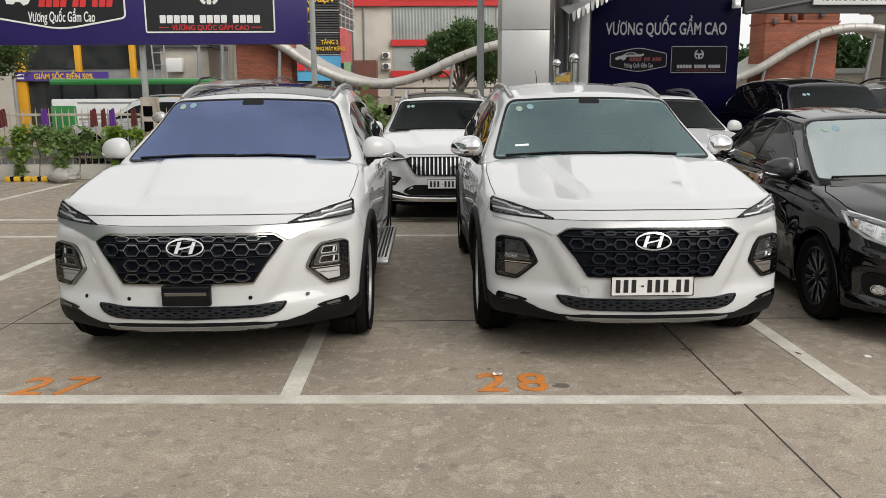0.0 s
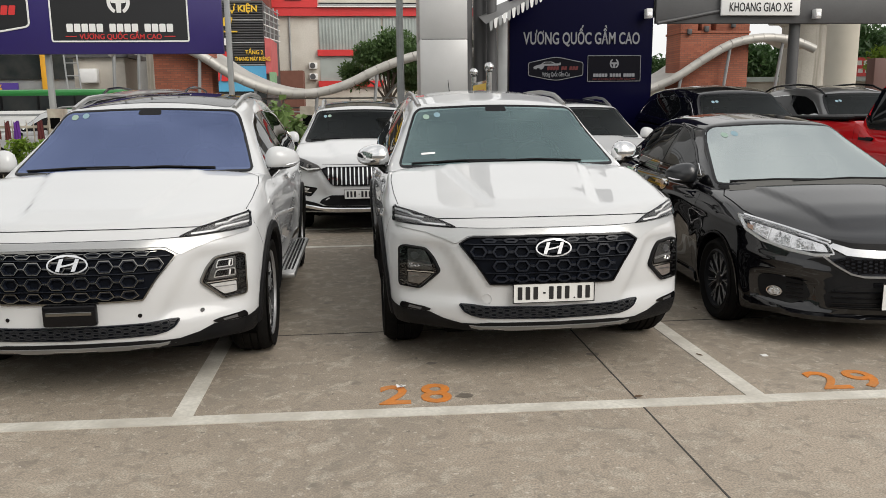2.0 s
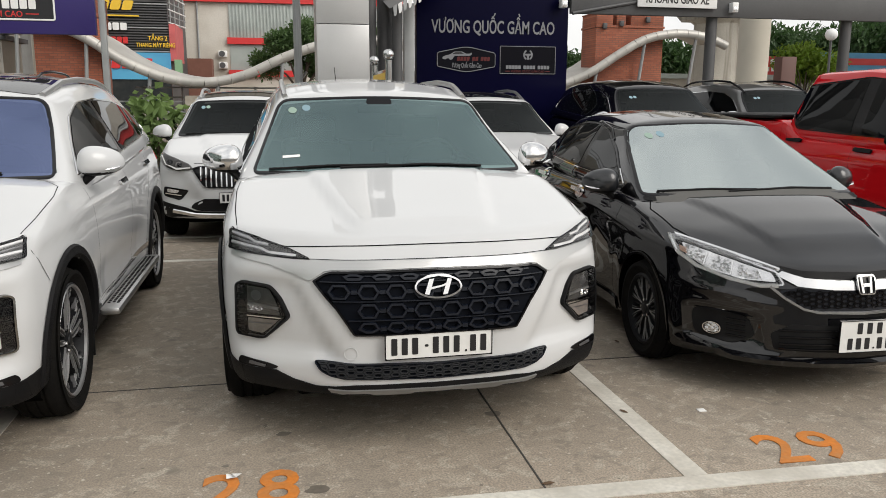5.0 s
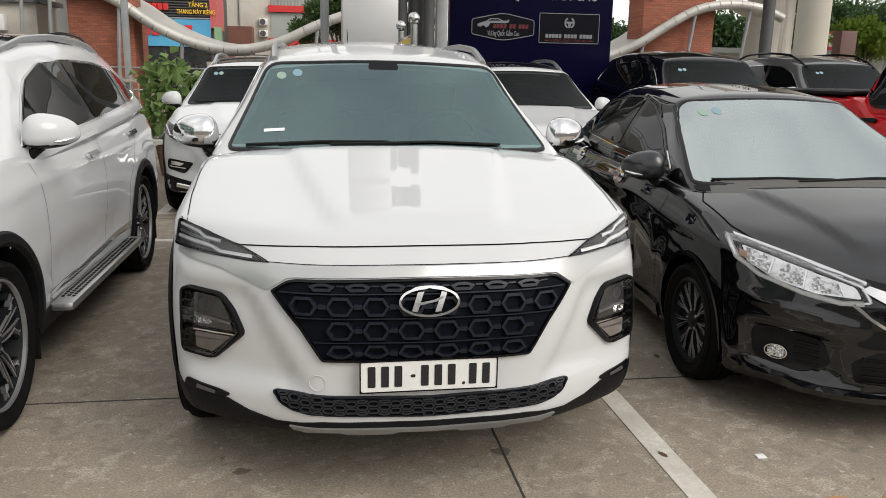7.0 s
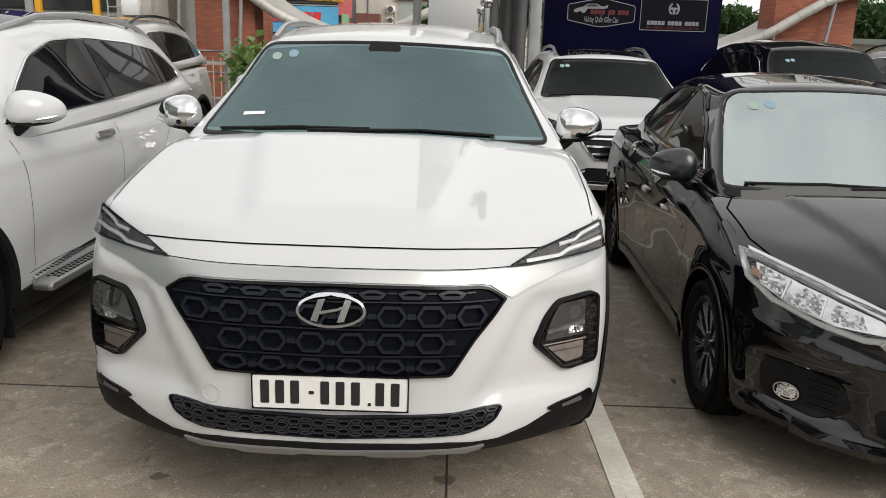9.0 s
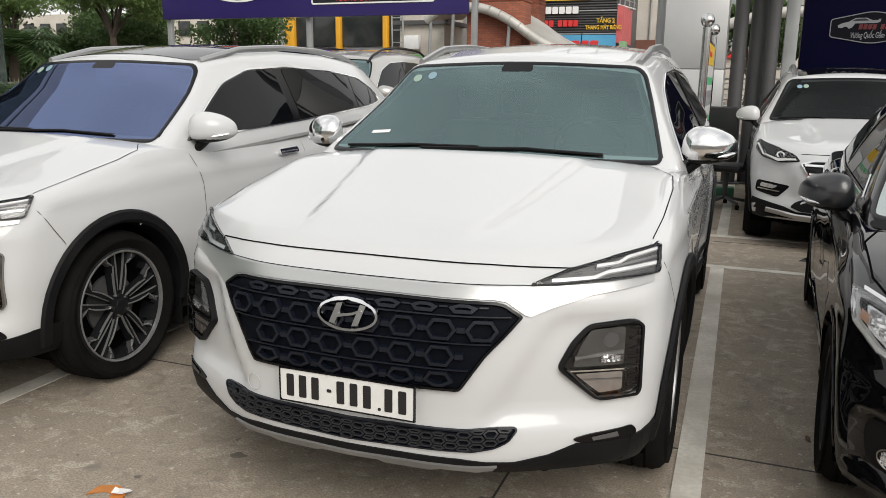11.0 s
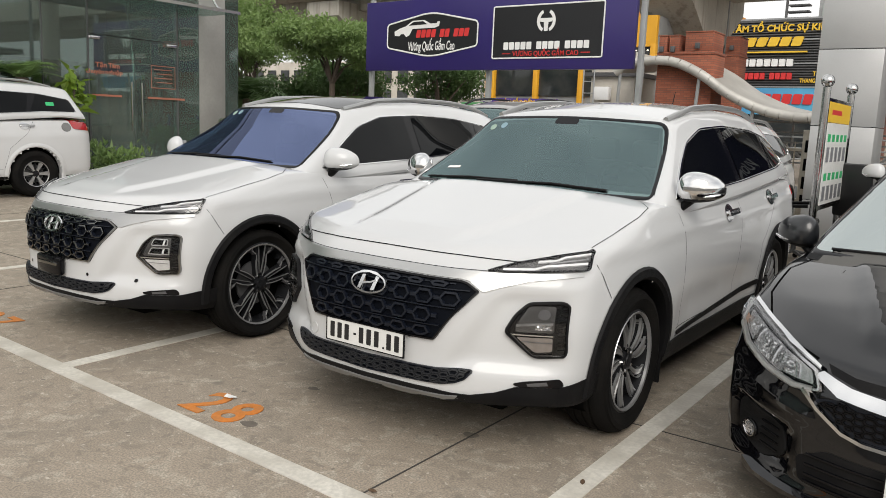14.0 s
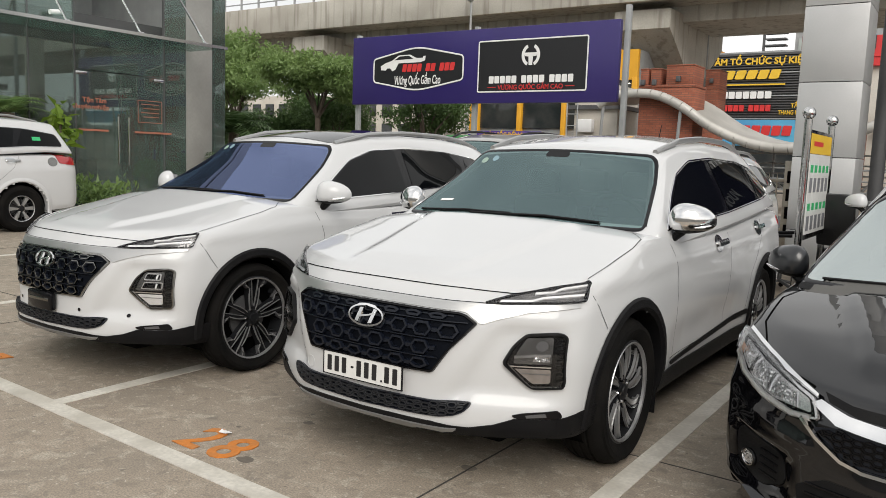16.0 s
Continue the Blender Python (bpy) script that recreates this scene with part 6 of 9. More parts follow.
def sedan(m):
    S = CITY
    root, low, cab = build_car("sedan", S, m, "glossy black saloon car with chrome grille, parked in a bay", "car", BLACKP, GREYG, "fine")
    interior(root, S)
    wing = mirrored([(0, 0.632), (0.14, 0.632), (0.30, 0.645), (0.40, 0.672), (0.43, 0.655), (0.34, 0.606), (0.16, 0.590), (0, 0.588)])
    part("grille_wing", conform(sheet(wing, 0.04), low, "front", 0.018, 0.015), CHROME, root, "broad chrome wing over the grille")
    gr = mirrored([(0, 0.585), (0.16, 0.587), (0.33, 0.600), (0.42, 0.580), (0.34, 0.515), (0.26, 0.488), (0, 0.482)])
    g = part("grille", conform(sheet(soft(gr, 0.012), 0.04), low, "front", 0.005, 0.012), NAVYGR, root, "dark honeycomb grille")
    honeycomb(low, inset(gr, 0.004), 0.044, 0.024, GLOSSB, g, "grille_mesh", bar=0.006, rise=0.006)
    for sg in (1, -1):
        line = [(sg * 0.46, 0.600), (sg * 0.40, 0.548), (sg * 0.31, 0.492), (sg * 0.24, 0.476), (0, 0.470)]
        part("grille_trim", conform(ribbon(line, 0.020, 0.014, ridge=True), low, "front", 0.008), CHROME, root)
    upper = mirrored([(0, 0.672), (0.30, 0.680), (0.40, 0.700), (0.38, 0.674), (0.28, 0.648), (0, 0.636)])
    part("bonnet_shadow_gap", conform(sheet(upper, 0.04), low, "front", 0.003), PLASTIC, root)
    bd = [(-0.045, 0.568), (0.045, 0.568), (0.052, 0.655), (-0.052, 0.655)]
    bm = band(soft(bd, 0.020), 0.008, 0.012)
    for sg in (-1, 1):
        sheet([(sg * 0.020 - 0.006, 0.578), (sg * 0.020 + 0.006, 0.578), (sg * 0.026 + 0.006, 0.646), (sg * 0.026 - 0.006, 0.646)], 0.2, 0.010, bm=bm)
    sheet([(-0.02, 0.604), (0.02, 0.604), (0.02, 0.616), (-0.02, 0.616)], 0.2, 0.010, bm=bm)
    part("badge", conform(bm, low, "front", 0.026), CHROME, root, "chrome square badge")
    part("badge_back", conform(sheet(soft(bd, 0.025), 0.05), low, "front", 0.022, 0.02), GLOSSB, root)
    for sg in (1, -1):
        q = (lambda p: p) if sg > 0 else flip
        poly = [(0.395, 0.606), (0.42, 0.672), (0.55, 0.715), (0.70, 0.765), (0.812, 0.800), (0.800, 0.720), (0.74, 0.655), (0.62, 0.612), (0.50, 0.590)]
        d = part("headlamp", conform(sheet(q(soft(poly, 0.015, 3)), 0.03), low, "front", 0.006, 0.02), GLOSSB, root, "clear swept-back headlamp")
        part("lamp_rim", conform(band(q(soft(poly, 0.015, 3)), 0.012, 0.014), low, "front", 0.006), REFL, d)
        part("reflector", conform(sheet(q(soft([(0.43, 0.622), (0.445, 0.665), (0.56, 0.700), (0.775, 0.772), (0.770, 0.712), (0.70, 0.660), (0.58, 0.626)], 0.012, 3)), 0.03), low, "front", 0.008, 0.004), REFL, d)
        for kk, cells in enumerate(([(0.49, 0.625), (0.50, 0.672), (0.575, 0.698), (0.60, 0.635)], [(0.615, 0.640), (0.592, 0.706), (0.665, 0.732), (0.695, 0.665)], [(0.71, 0.675), (0.685, 0.738), (0.765, 0.766), (0.765, 0.715)])):
            part("mirror_facets", conform(facets(q(cells), 0.0065, 0.0025, 3 + kk), low, "front", 0.010), REFL, d)
            part("lamp_divider", conform(ribbon([(sg * x, z) for x, z in (cells[0], cells[1])], 0.006, 0.010, ridge=True), low, "front", 0.010), CHROME, d)
        part("light_guide", conform(ribbon([(sg * x, z) for x, z in ((0.425, 0.606), (0.50, 0.600), (0.62, 0.622), (0.735, 0.665), (0.792, 0.722), (0.802, 0.790))], 0.020, 0.012, ridge=True), low, "front", 0.010), PLATEM, d)
        part("indicator", conform(sheet(q([(0.765, 0.72), (0.76, 0.745), (0.785, 0.758), (0.788, 0.733)]), 0.03), low, "front", 0.012), AMBER, d)
        part("lamp_cover", conform(sheet(q(soft(poly, 0.015, 3)), 0.03), low, "front", 0.024, 0.012), CLEARG, d)
        part("lamp_brow", conform(ribbon([(sg * x, z) for x, z in ((0.41, 0.680), (0.55, 0.722), (0.70, 0.770), (0.78, 0.796))], 0.015, 0.012, ridge=True), low, "front", 0.012), CHROME, root)
        pod = q(soft([(0.53, 0.425), (0.70, 0.455), (0.755, 0.43), (0.74, 0.30), (0.60, 0.275), (0.50, 0.32)], 0.04, 4))
        f = part("fog_lamp", conform(sheet(pod, 0.04), low, "front", 0.005, 0.012), PLASTIC, root, "round fog lamp in a black recess")
        ring = [(sg * 0.672 + 0.035 * math.cos(t), 0.345 + 0.033 * math.sin(t)) for t in [2 * math.pi * k / 24 for k in range(24)]]
        part("fog_bowl", conform(sheet(ring, 0.05, 0.008), low, "front", 0.005, 0.012), GLOSSB, f)
        part("fog_ring", conform(band(ring, 0.006, 0.014), low, "front", 0.006), CHROME, f)
        part("fog_mirror", conform(facets(inset(ring, 0.004), 0.0060, 0.002, 8), low, "front", 0.014), REFL, f)
        for k in range(4):
            part("fog_slat", conform(ribbon([(sg * 0.54, 0.40 - 0.028 * k), (sg * 0.62, 0.405 - 0.028 * k)], 0.008, 0.008, ridge=True), low, "front", 0.006), GLOSSB, f)
        part("bonnet_gap", conform(ribbon([(sg * 0.44, -0.68), (sg * 0.66, -0.50), (sg * 0.755, -0.2), (sg * 0.765, 0.1), (sg * 0.70, 0.25)], 0.007), low, "top", 0.002), DARK, root)
        part("pillar_trim", conform(ribbon([(0.585, 1.0), (0.62, 1.02), (0.74, 1.085)], 0.008, 0.005, ridge=True), cab, "side", 0.003, sg=sg), CHROME, root)
        part("window_visor", conform(ribbon([(1.10, 1.262), (1.26, 1.335), (1.52, 1.382), (1.85, 1.380), (2.2, 1.328), (2.45, 1.232)], 0.020, 0.006, ridge=True), cab, "side", 0.004, sg=sg), TINT, root, "dark wind deflector above the side windows")
        part("belt_trim", conform(ribbon([(0.66, 1.012), (1.5, 1.045), (2.3, 1.083)], 0.007, 0.004, ridge=True), cab, "side", 0.004, sg=sg), CHROME, root)
        part("sill_skirt", conform(sheet([(0.40, 0.27), (2.22, 0.27), (2.22, 0.17), (0.40, 0.17)], 0.08), low, "side", 0.014, 0.01, sg=sg), BLACKP, root)
    lg = mirrored([(0, 0.405), (0.36, 0.412), (0.46, 0.36), (0.44, 0.275), (0, 0.265)])
    part("lower_grille", conform(sheet(soft(lg, 0.02), 0.04), low, "front", 0.004, 0.01), PLASTIC, root)
    for zz in (0.38, 0.345, 0.31, 0.285):
        part("lower_slat", conform(ribbon([(-0.42, zz), (0.42, zz)], 0.010, 0.008, ridge=True), low, "front", 0.005), GLOSSB, root)
    part("front_spoiler", conform(ribbon([(-0.66, 0.236), (-0.5, 0.224), (0, 0.215), (0.5, 0.224), (0.66, 0.236)], 0.030, 0.030, ridge=True), low, "front", 0.002), BLACKP, root)
    number_plate(root, 0.01, -0.895, 0.362, 0.33, 0.165, SQUARE_ROWS)
    stickers(root, cab, [(-0.44, 1.300, GREENS), (-0.36, 1.310, BLUES)])
    return root


sedan(pose(3.545, 5.35, 0, 0, 0, -2.5))

TRUCK = suv_spec(width=1.86, height=1.80, wb=3.22, fo=0.90, ro=1.18, lift=0.16, wheel_r=0.385, rim_r=0.225, arch_r=0.45)
TRUCK.update(
    top=tab((-0.95, 1.0), (-0.7, 1.07), (0.3, 1.14), (0.6, 1.16), (2.2, 1.20), (2.45, 1.36), (4.3, 1.39)),
    crown=tab((-0.9, 0.04), (0.5, 0.04), (2.4, 0.01), (4.4, 0.01)), bottom=tab((-0.9, 0.42), (0.5, 0.40), (4.4, 0.48)),
    width=tab((-0.9, 0.90), (0, 0.92), (3.2, 0.925), (4.4, 0.91)), side=tab((0.4, 0.97), (0.7, 1.0), (1.0, 0.99), (1.2, 0.96), (1.4, 0.95)),
    plan_front=tab((0, -0.90), (0.5, -0.85), (0.8, -0.72), (1, -0.5)), nose=tab((0.4, 0.02), (0.8, 0.0), (1.05, 0.06)),
    plan_rear=tab((0, 0), (0.9, 0.02), (1, 0.06)), tail=tab((0.4, 0.0), (1.4, 0.02)),
    line=tab((-0.4, 1.0), (4.4, 1.05)), hollow=0.012,
    cab_front=(0.25, 0.98), cab_rear=(2.62, 2.40), belt=tab((0.2, 1.14), (1.0, 1.20), (2.6, 1.24)),
    roof=tab((0.8, 1.76), (1.1, 1.83), (1.6, 1.87), (2.3, 1.86), (2.7, 1.80)), roof_crown=0.04,
    tumble=tab((0, 0.885), (0.3, 0.86), (0.7, 0.76), (1, 0.68)), cab_width=tab((0.2, 0.96), (1.2, 1.0), (2.7, 0.97)),
    screen=soft([(-0.76, 1.18), (0.76, 1.18), (0.62, 1.76), (-0.62, 1.76)], 0.06), screen_foot=[(-0.77, 1.15), (0.77, 1.15), (0.76, 1.19), (-0.76, 1.19)],
    dlo=[(0.55, 1.22), (1.5, 1.24), (2.30, 1.27), (2.44, 1.44), (2.34, 1.71), (1.5, 1.77), (1.15, 1.73)],
    panes=[[(0.64, 1.235), (1.36, 1.25), (1.36, 1.75), (1.17, 1.71)], [(1.50, 1.26), (2.27, 1.285), (2.41, 1.45), (2.31, 1.695), (1.50, 1.752)]],
    door_seams=[[(0.55, 1.18), (0.60, 0.9), (0.60, 0.5)], [(1.43, 1.24), (1.43, 0.5)], [(2.50, 1.36), (2.50, 0.5)], [(2.40, 1.24), (2.42, 0.8), (2.30, 0.55)]],
    handles=[(1.28, 1.11), (2.26, 1.16)], handle_mat=PLASTIC, trim=GLOSSB, mirror=(1.05, 0.66, 1.25), mirror_mat=PLASTIC,
    wipers=[[(-0.65, 1.21), (0.0, 1.22)]], cab_hole=(0.6, 2.3, 0.7), rear_pane=[(-0.6, 1.34), (0.6, 1.34), (0.55, 1.64), (-0.55, 1.64)])


def pickup(m):
    S = TRUCK
    root, low, cab = build_car("pickup_truck", S, m, "bright red double-cab pickup truck with black load cover", "pickup truck", REDP, DARKG, "plain")
    interior(root, S)
    part("load_cover", box(-0.80, 0.80, 2.72, 4.34, 1.375, 1.412, 0.015), PLASTIC, root, "black cover over the load bed")
    for sg in (1, -1):
        part("bed_rail", box(sg * 0.80, sg * 0.895, 2.62, 4.36, 1.37, 1.405, 0.012), PLASTIC, root)
        lamp(root, low, [(0.52, 0.92), (0.52, 1.02), (0.84, 1.04), (0.86, 0.92)], sg, "headlamp", CLEARG, GLOSSB, ((0.68, 0.97, 0.05),))
        part("side_step", box(sg * 0.86, sg * 1.0, 0.6, 2.3, 0.40, 0.45, 0.02), PLASTIC, root)
        part("tail_lamp", conform(sheet([(4.30, 0.98), (4.37, 0.98), (4.37, 1.30), (4.30, 1.30)], 0.05), low, "side", 0.008, 0.01, sg=sg), REDL, root)
    gr = mirrored([(0, 1.0), (0.46, 0.99), (0.46, 0.72), (0, 0.70)])
    part("grille", conform(sheet(soft(gr, 0.03), 0.06), low, "front", 0.006, 0.02), GLOSSB, root)
    part("bumper_cladding", conform(sheet(mirrored([(0, 0.62), (0.82, 0.64), (0.84, 0.46), (0, 0.44)]), 0.07), low, "front", 0.008, 0.02), PLASTIC, root)
    part("aerial", tube([(0.55, 0.55, 1.30), (0.42, 0.9, 1.95)], [0.006, 0.003], 6), PLASTIC, root)
    return root


pickup(pose(6.60, 5.98, 0, 0, 0, 0))

# ---- ground and markings ----
def ground_sheet():
    bm = box(-150, 150, -60, 240, -0.5, 0)
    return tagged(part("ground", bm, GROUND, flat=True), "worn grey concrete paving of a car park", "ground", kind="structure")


ground_sheet()


def strip(name, x0, x1, y0, y1, mat, label, z=0.004):
    ob = part(name, box(x0, x1, y0, y1, -0.02, z), mat, flat=True)
    return tagged(ob, label, "road marking", "parking lines", "structure")


def long_line(x0, x1, y, w, slope, label):
    """A painted line across the bays, slightly askew."""
    bm = prism([(x0, y + slope * x0), (x1, y + slope * x1), (x1, y + slope * x1 + w), (x0, y + slope * x0 + w)], -0.02, 0.004)
    tagged(part("bay_line", bm, LINEP, flat=True), label, "road marking", "parking lines", "structure")


long_line(-16, 14, 3.824, 0.110, -0.025, "worn white painted bay line on concrete")
long_line(-16, 14, 8.88, 0.10, -0.016, "worn white painted bay line on concrete")
long_line(-16, 14, 10.26, 0.10, -0.004, "worn white painted bay line on concrete")
for k in range(-4, 5):
    x = -0.826 + (3.028 if k > 0 else 3.06) * k
    yb, yt = 3.934 - 0.025 * x, 8.88 - 0.016 * x
    bm = prism([(x, yb), (x + 0.105, yb), (x + 0.065, yt), (x - 0.040, yt)], -0.02, 0.004)
    tagged(part("bay_line", bm, LINEP, flat=True), "worn white painted bay divider on concrete", "road marking", "parking lines", "structure")
    strip("bay_line", x - 0.05, x + 0.055, 10.37, 15.3, LINEP, "worn white painted bay divider on concrete")


def joint(x0, x1, y0, y1):
    return tagged(part("slab_joint", box(x0, x1, y0, y1, -0.02, 0.0025), JOINTD, flat=True), "dark narrow joint between concrete slabs", "slab joint", "slab joints", "structure")


JOINTD = material("joint_filler", (0.055, 0.050, 0.044), 0.9, grain=0.4, grain_scale=40)
for x in (-7.6, -3.0, 1.60, 6.2):
    joint(x - 0.004, x + 0.004, -2, 15)
for y in (0.7, 5.372, 10.0):
    joint(-14, 14, y - 0.004, y + 0.004)

for txt, x in (("27", -2.10), ("28", 0.432), ("29", 2.87)):
    yy = 4.135 if x < 1 else 4.055
    bm = bmesh.new()
    for sg, ch in zip((-1, 1), txt):
        one = lettering(ch, 0.285, 0.168, 0.002, 0.014)
        bmesh.ops.transform(one, matrix=pose(x + sg * 0.112, yy, 0.003, 0, 0, -1.2), verts=one.verts)
        me = bpy.data.meshes.new("tmp")
        one.to_mesh(me)
        bm.from_mesh(me)
        bpy.data.meshes.remove(me)
    tagged(part("bay_number", bm, ORANGE, flat=True), "orange stencilled bay number on the concrete", "road marking", "bay numbers")


scrap = bmesh.new()
for (dx, dy, a) in ((0, 0, 20), (0.02, 0.012, 65)):
    m = pose(0.350 + dx, 4.222 + dy, 0.012, 10, 14, a)
    vs = [scrap.verts.new(m @ Vector((x, y, 0.008 * ((x > 0) ^ (y > 0))))) for x, y in ((-0.022, -0.012), (0.02, -0.014), (0.022, 0.012), (-0.018, 0.014))]
    scrap.faces.new(vs)
tagged(part("paper_scrap", scrap, PAPER, flat=True), "small torn white paper scrap lying on the concrete", "litter")
tagged(part("paper_scrap", box(2.62, 2.66, 4.50, 4.535, 0.0, 0.006, 0.002), PAPER), "small white paper scrap lying on the concrete", "litter")
bm = bmesh.new()
bmesh.ops.create_icosphere(bm, subdivisions=3, radius=1)
for v in bm.verts:
    n = noise.noise(v.co * 2.2) * 0.35 + abs(noise.noise(v.co * 6.0)) * 0.6 - 0.2
    v.co = Vector((-7.15 + v.co.x * (0.30 + n * 0.2), 15.15 + v.co.y * 0.22, max(0.0, 0.13 + v.co.z * (0.15 + n * 0.1))))
tagged(part("rubbish_bag", bm, BAGM), "crumpled clear plastic rubbish bag by the fence", "rubbish bag")

OIL_SPOTS = ((0.321, 4.35, 0.016), (0.70, 4.07, 0.05), (0.564, 4.635, 0.035), (1.592, 4.687, 0.045))
DRYLEAF = material("dry_leaf_brown", (0.11, 0.065, 0.035), 0.8, stain=0.5, stain_scale=30)
for k, (x, y) in enumerate(((2.694, 5.671), (2.243, 4.574), (1.62, 3.928))):
    rng = random.Random(60 + k)
    bm = bmesh.new()
    pts = [(-0.028, 0), (-0.012, 0.010), (0.010, 0.011), (0.030, 0.001), (0.010, -0.010), (-0.012, -0.009)]
    m = pose(x, y, 0.006, rng.uniform(-8, 8), rng.uniform(-8, 8), rng.uniform(0, 360))
    vs = [bm.verts.new(m @ Vector((a, b, 0.05 * abs(b) + rng.uniform(0, 0.002)))) for a, b in pts]
    c = bm.verts.new(m @ Vector((0, 0, 0.0)))
    for i in range(6):
        bm.faces.new((vs[i], vs[(i + 1) % 6], c))
    tagged(part("dry_leaf", bm, DRYLEAF, flat=True), "curled dry brown leaf lying on the concrete", "leaf", "fallen leaves")
OIL = material("oil_stain", (0.135, 0.115, 0.092), 0.6, grain=0.5, grain_scale=40, stain=0.6, stain_scale=8, stain_color=(0.19, 0.162, 0.13))
for k, (x, y, r0) in enumerate(OIL_SPOTS):
    rng = random.Random(80 + k)
    bm = bmesh.new()
    ring = [bm.verts.new((x + r0 * (1 + 0.45 * noise.noise((math.cos(t) * 1.3, math.sin(t) * 1.3, k))) * math.cos(t), y + 0.7 * r0 * (1 + 0.45 * noise.noise((math.cos(t) * 1.3, math.sin(t) * 1.3, k))) * math.sin(t), 0.0015)) for t in [2 * math.pi * i / 22 for i in range(22)]]
    bm.faces.new(ring)
    tagged(part("oil_stain", bm, OIL, flat=True), "small dark oil stain soaked into the concrete", "stain", "oil stains", "structure")

# ---- the long sign on posts ----
def name_blocks(parent, words, x0, x1, z0, z1, y0, y1, mat, slant=0.0):
    """A name drawn as plain letter-sized blocks; words: how many letters each has."""
    total = sum(words) + 0.7 * (len(words) - 1)
    step, x = (x1 - x0) / total, x0
    for n in words:
        for _ in range(n):
            a, b = x + 0.07 * step, x + 0.90 * step
            part("name_block", plate_xz(soft([(a, z0), (b, z0), (b + slant, z1), (a + slant, z1)], 0.12 * step, 2), y0, y1), mat, parent)
            x += step
        x += 0.7 * step


def hexagon_badge(parent, cx, cz, w, h, y, k=1.0, dull=False):
    """The black six-sided panel with a white edge, a car shape, a red bar for its name and the slogan."""
    # dull: the same design in darker grey and maroon
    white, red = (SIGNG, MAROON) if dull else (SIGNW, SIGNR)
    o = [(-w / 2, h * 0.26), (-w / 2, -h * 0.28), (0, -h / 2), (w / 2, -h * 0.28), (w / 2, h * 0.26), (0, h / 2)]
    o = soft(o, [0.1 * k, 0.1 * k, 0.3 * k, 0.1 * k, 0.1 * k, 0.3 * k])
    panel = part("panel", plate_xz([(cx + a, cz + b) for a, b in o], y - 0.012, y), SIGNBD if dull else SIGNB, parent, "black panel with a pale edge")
    part("edge", stand(band(o, 0.035 * k, 0.006), cx, y - 0.012, cz), white, panel)
    car = [(-0.82, 0.0), (-0.83, 0.08), (-0.70, 0.14), (-0.54, 0.18), (-0.36, 0.285), (-0.06, 0.29), (0.10, 0.215), (0.26, 0.215), (0.27, 0.25), (0.33, 0.25), (0.31, 0.16), (0.20, 0.13), (-0.36, 0.125), (-0.44, 0.0), (-0.52, -0.03), (-0.58, 0.03), (-0.66, 0.03), (-0.70, -0.01)]
    part("car_shape", plate_xz([(cx + a * k * 1.1 - 0.12 * k, cz + b * k * 1.1) for a, b in car], y - 0.018, y - 0.012), white, panel)
    glass_shape = [(-0.46, 0.19), (-0.33, 0.262), (-0.09, 0.266), (0.02, 0.205)]
    part("window_shape", plate_xz([(cx + a * k * 1.1 - 0.12 * k, cz + b * k * 1.1) for a, b in glass_shape], y - 0.021, y - 0.018), SIGNB, panel)
    name_blocks(panel, (4, 2, 3), cx - 0.42 * k, cx + 1.02 * k, cz - 0.06 * k, cz + 0.11 * k, y - 0.018, y - 0.012, red, 0.03 * k)
    part("slogan", stand(lettering("Vương Quốc Gầm Cao", 0.20 * k, 1.28 * k, 0.003, 0.012, 0.15), cx + 0.02 * k, y - 0.016, cz - 0.235 * k), white, panel, flat=True)


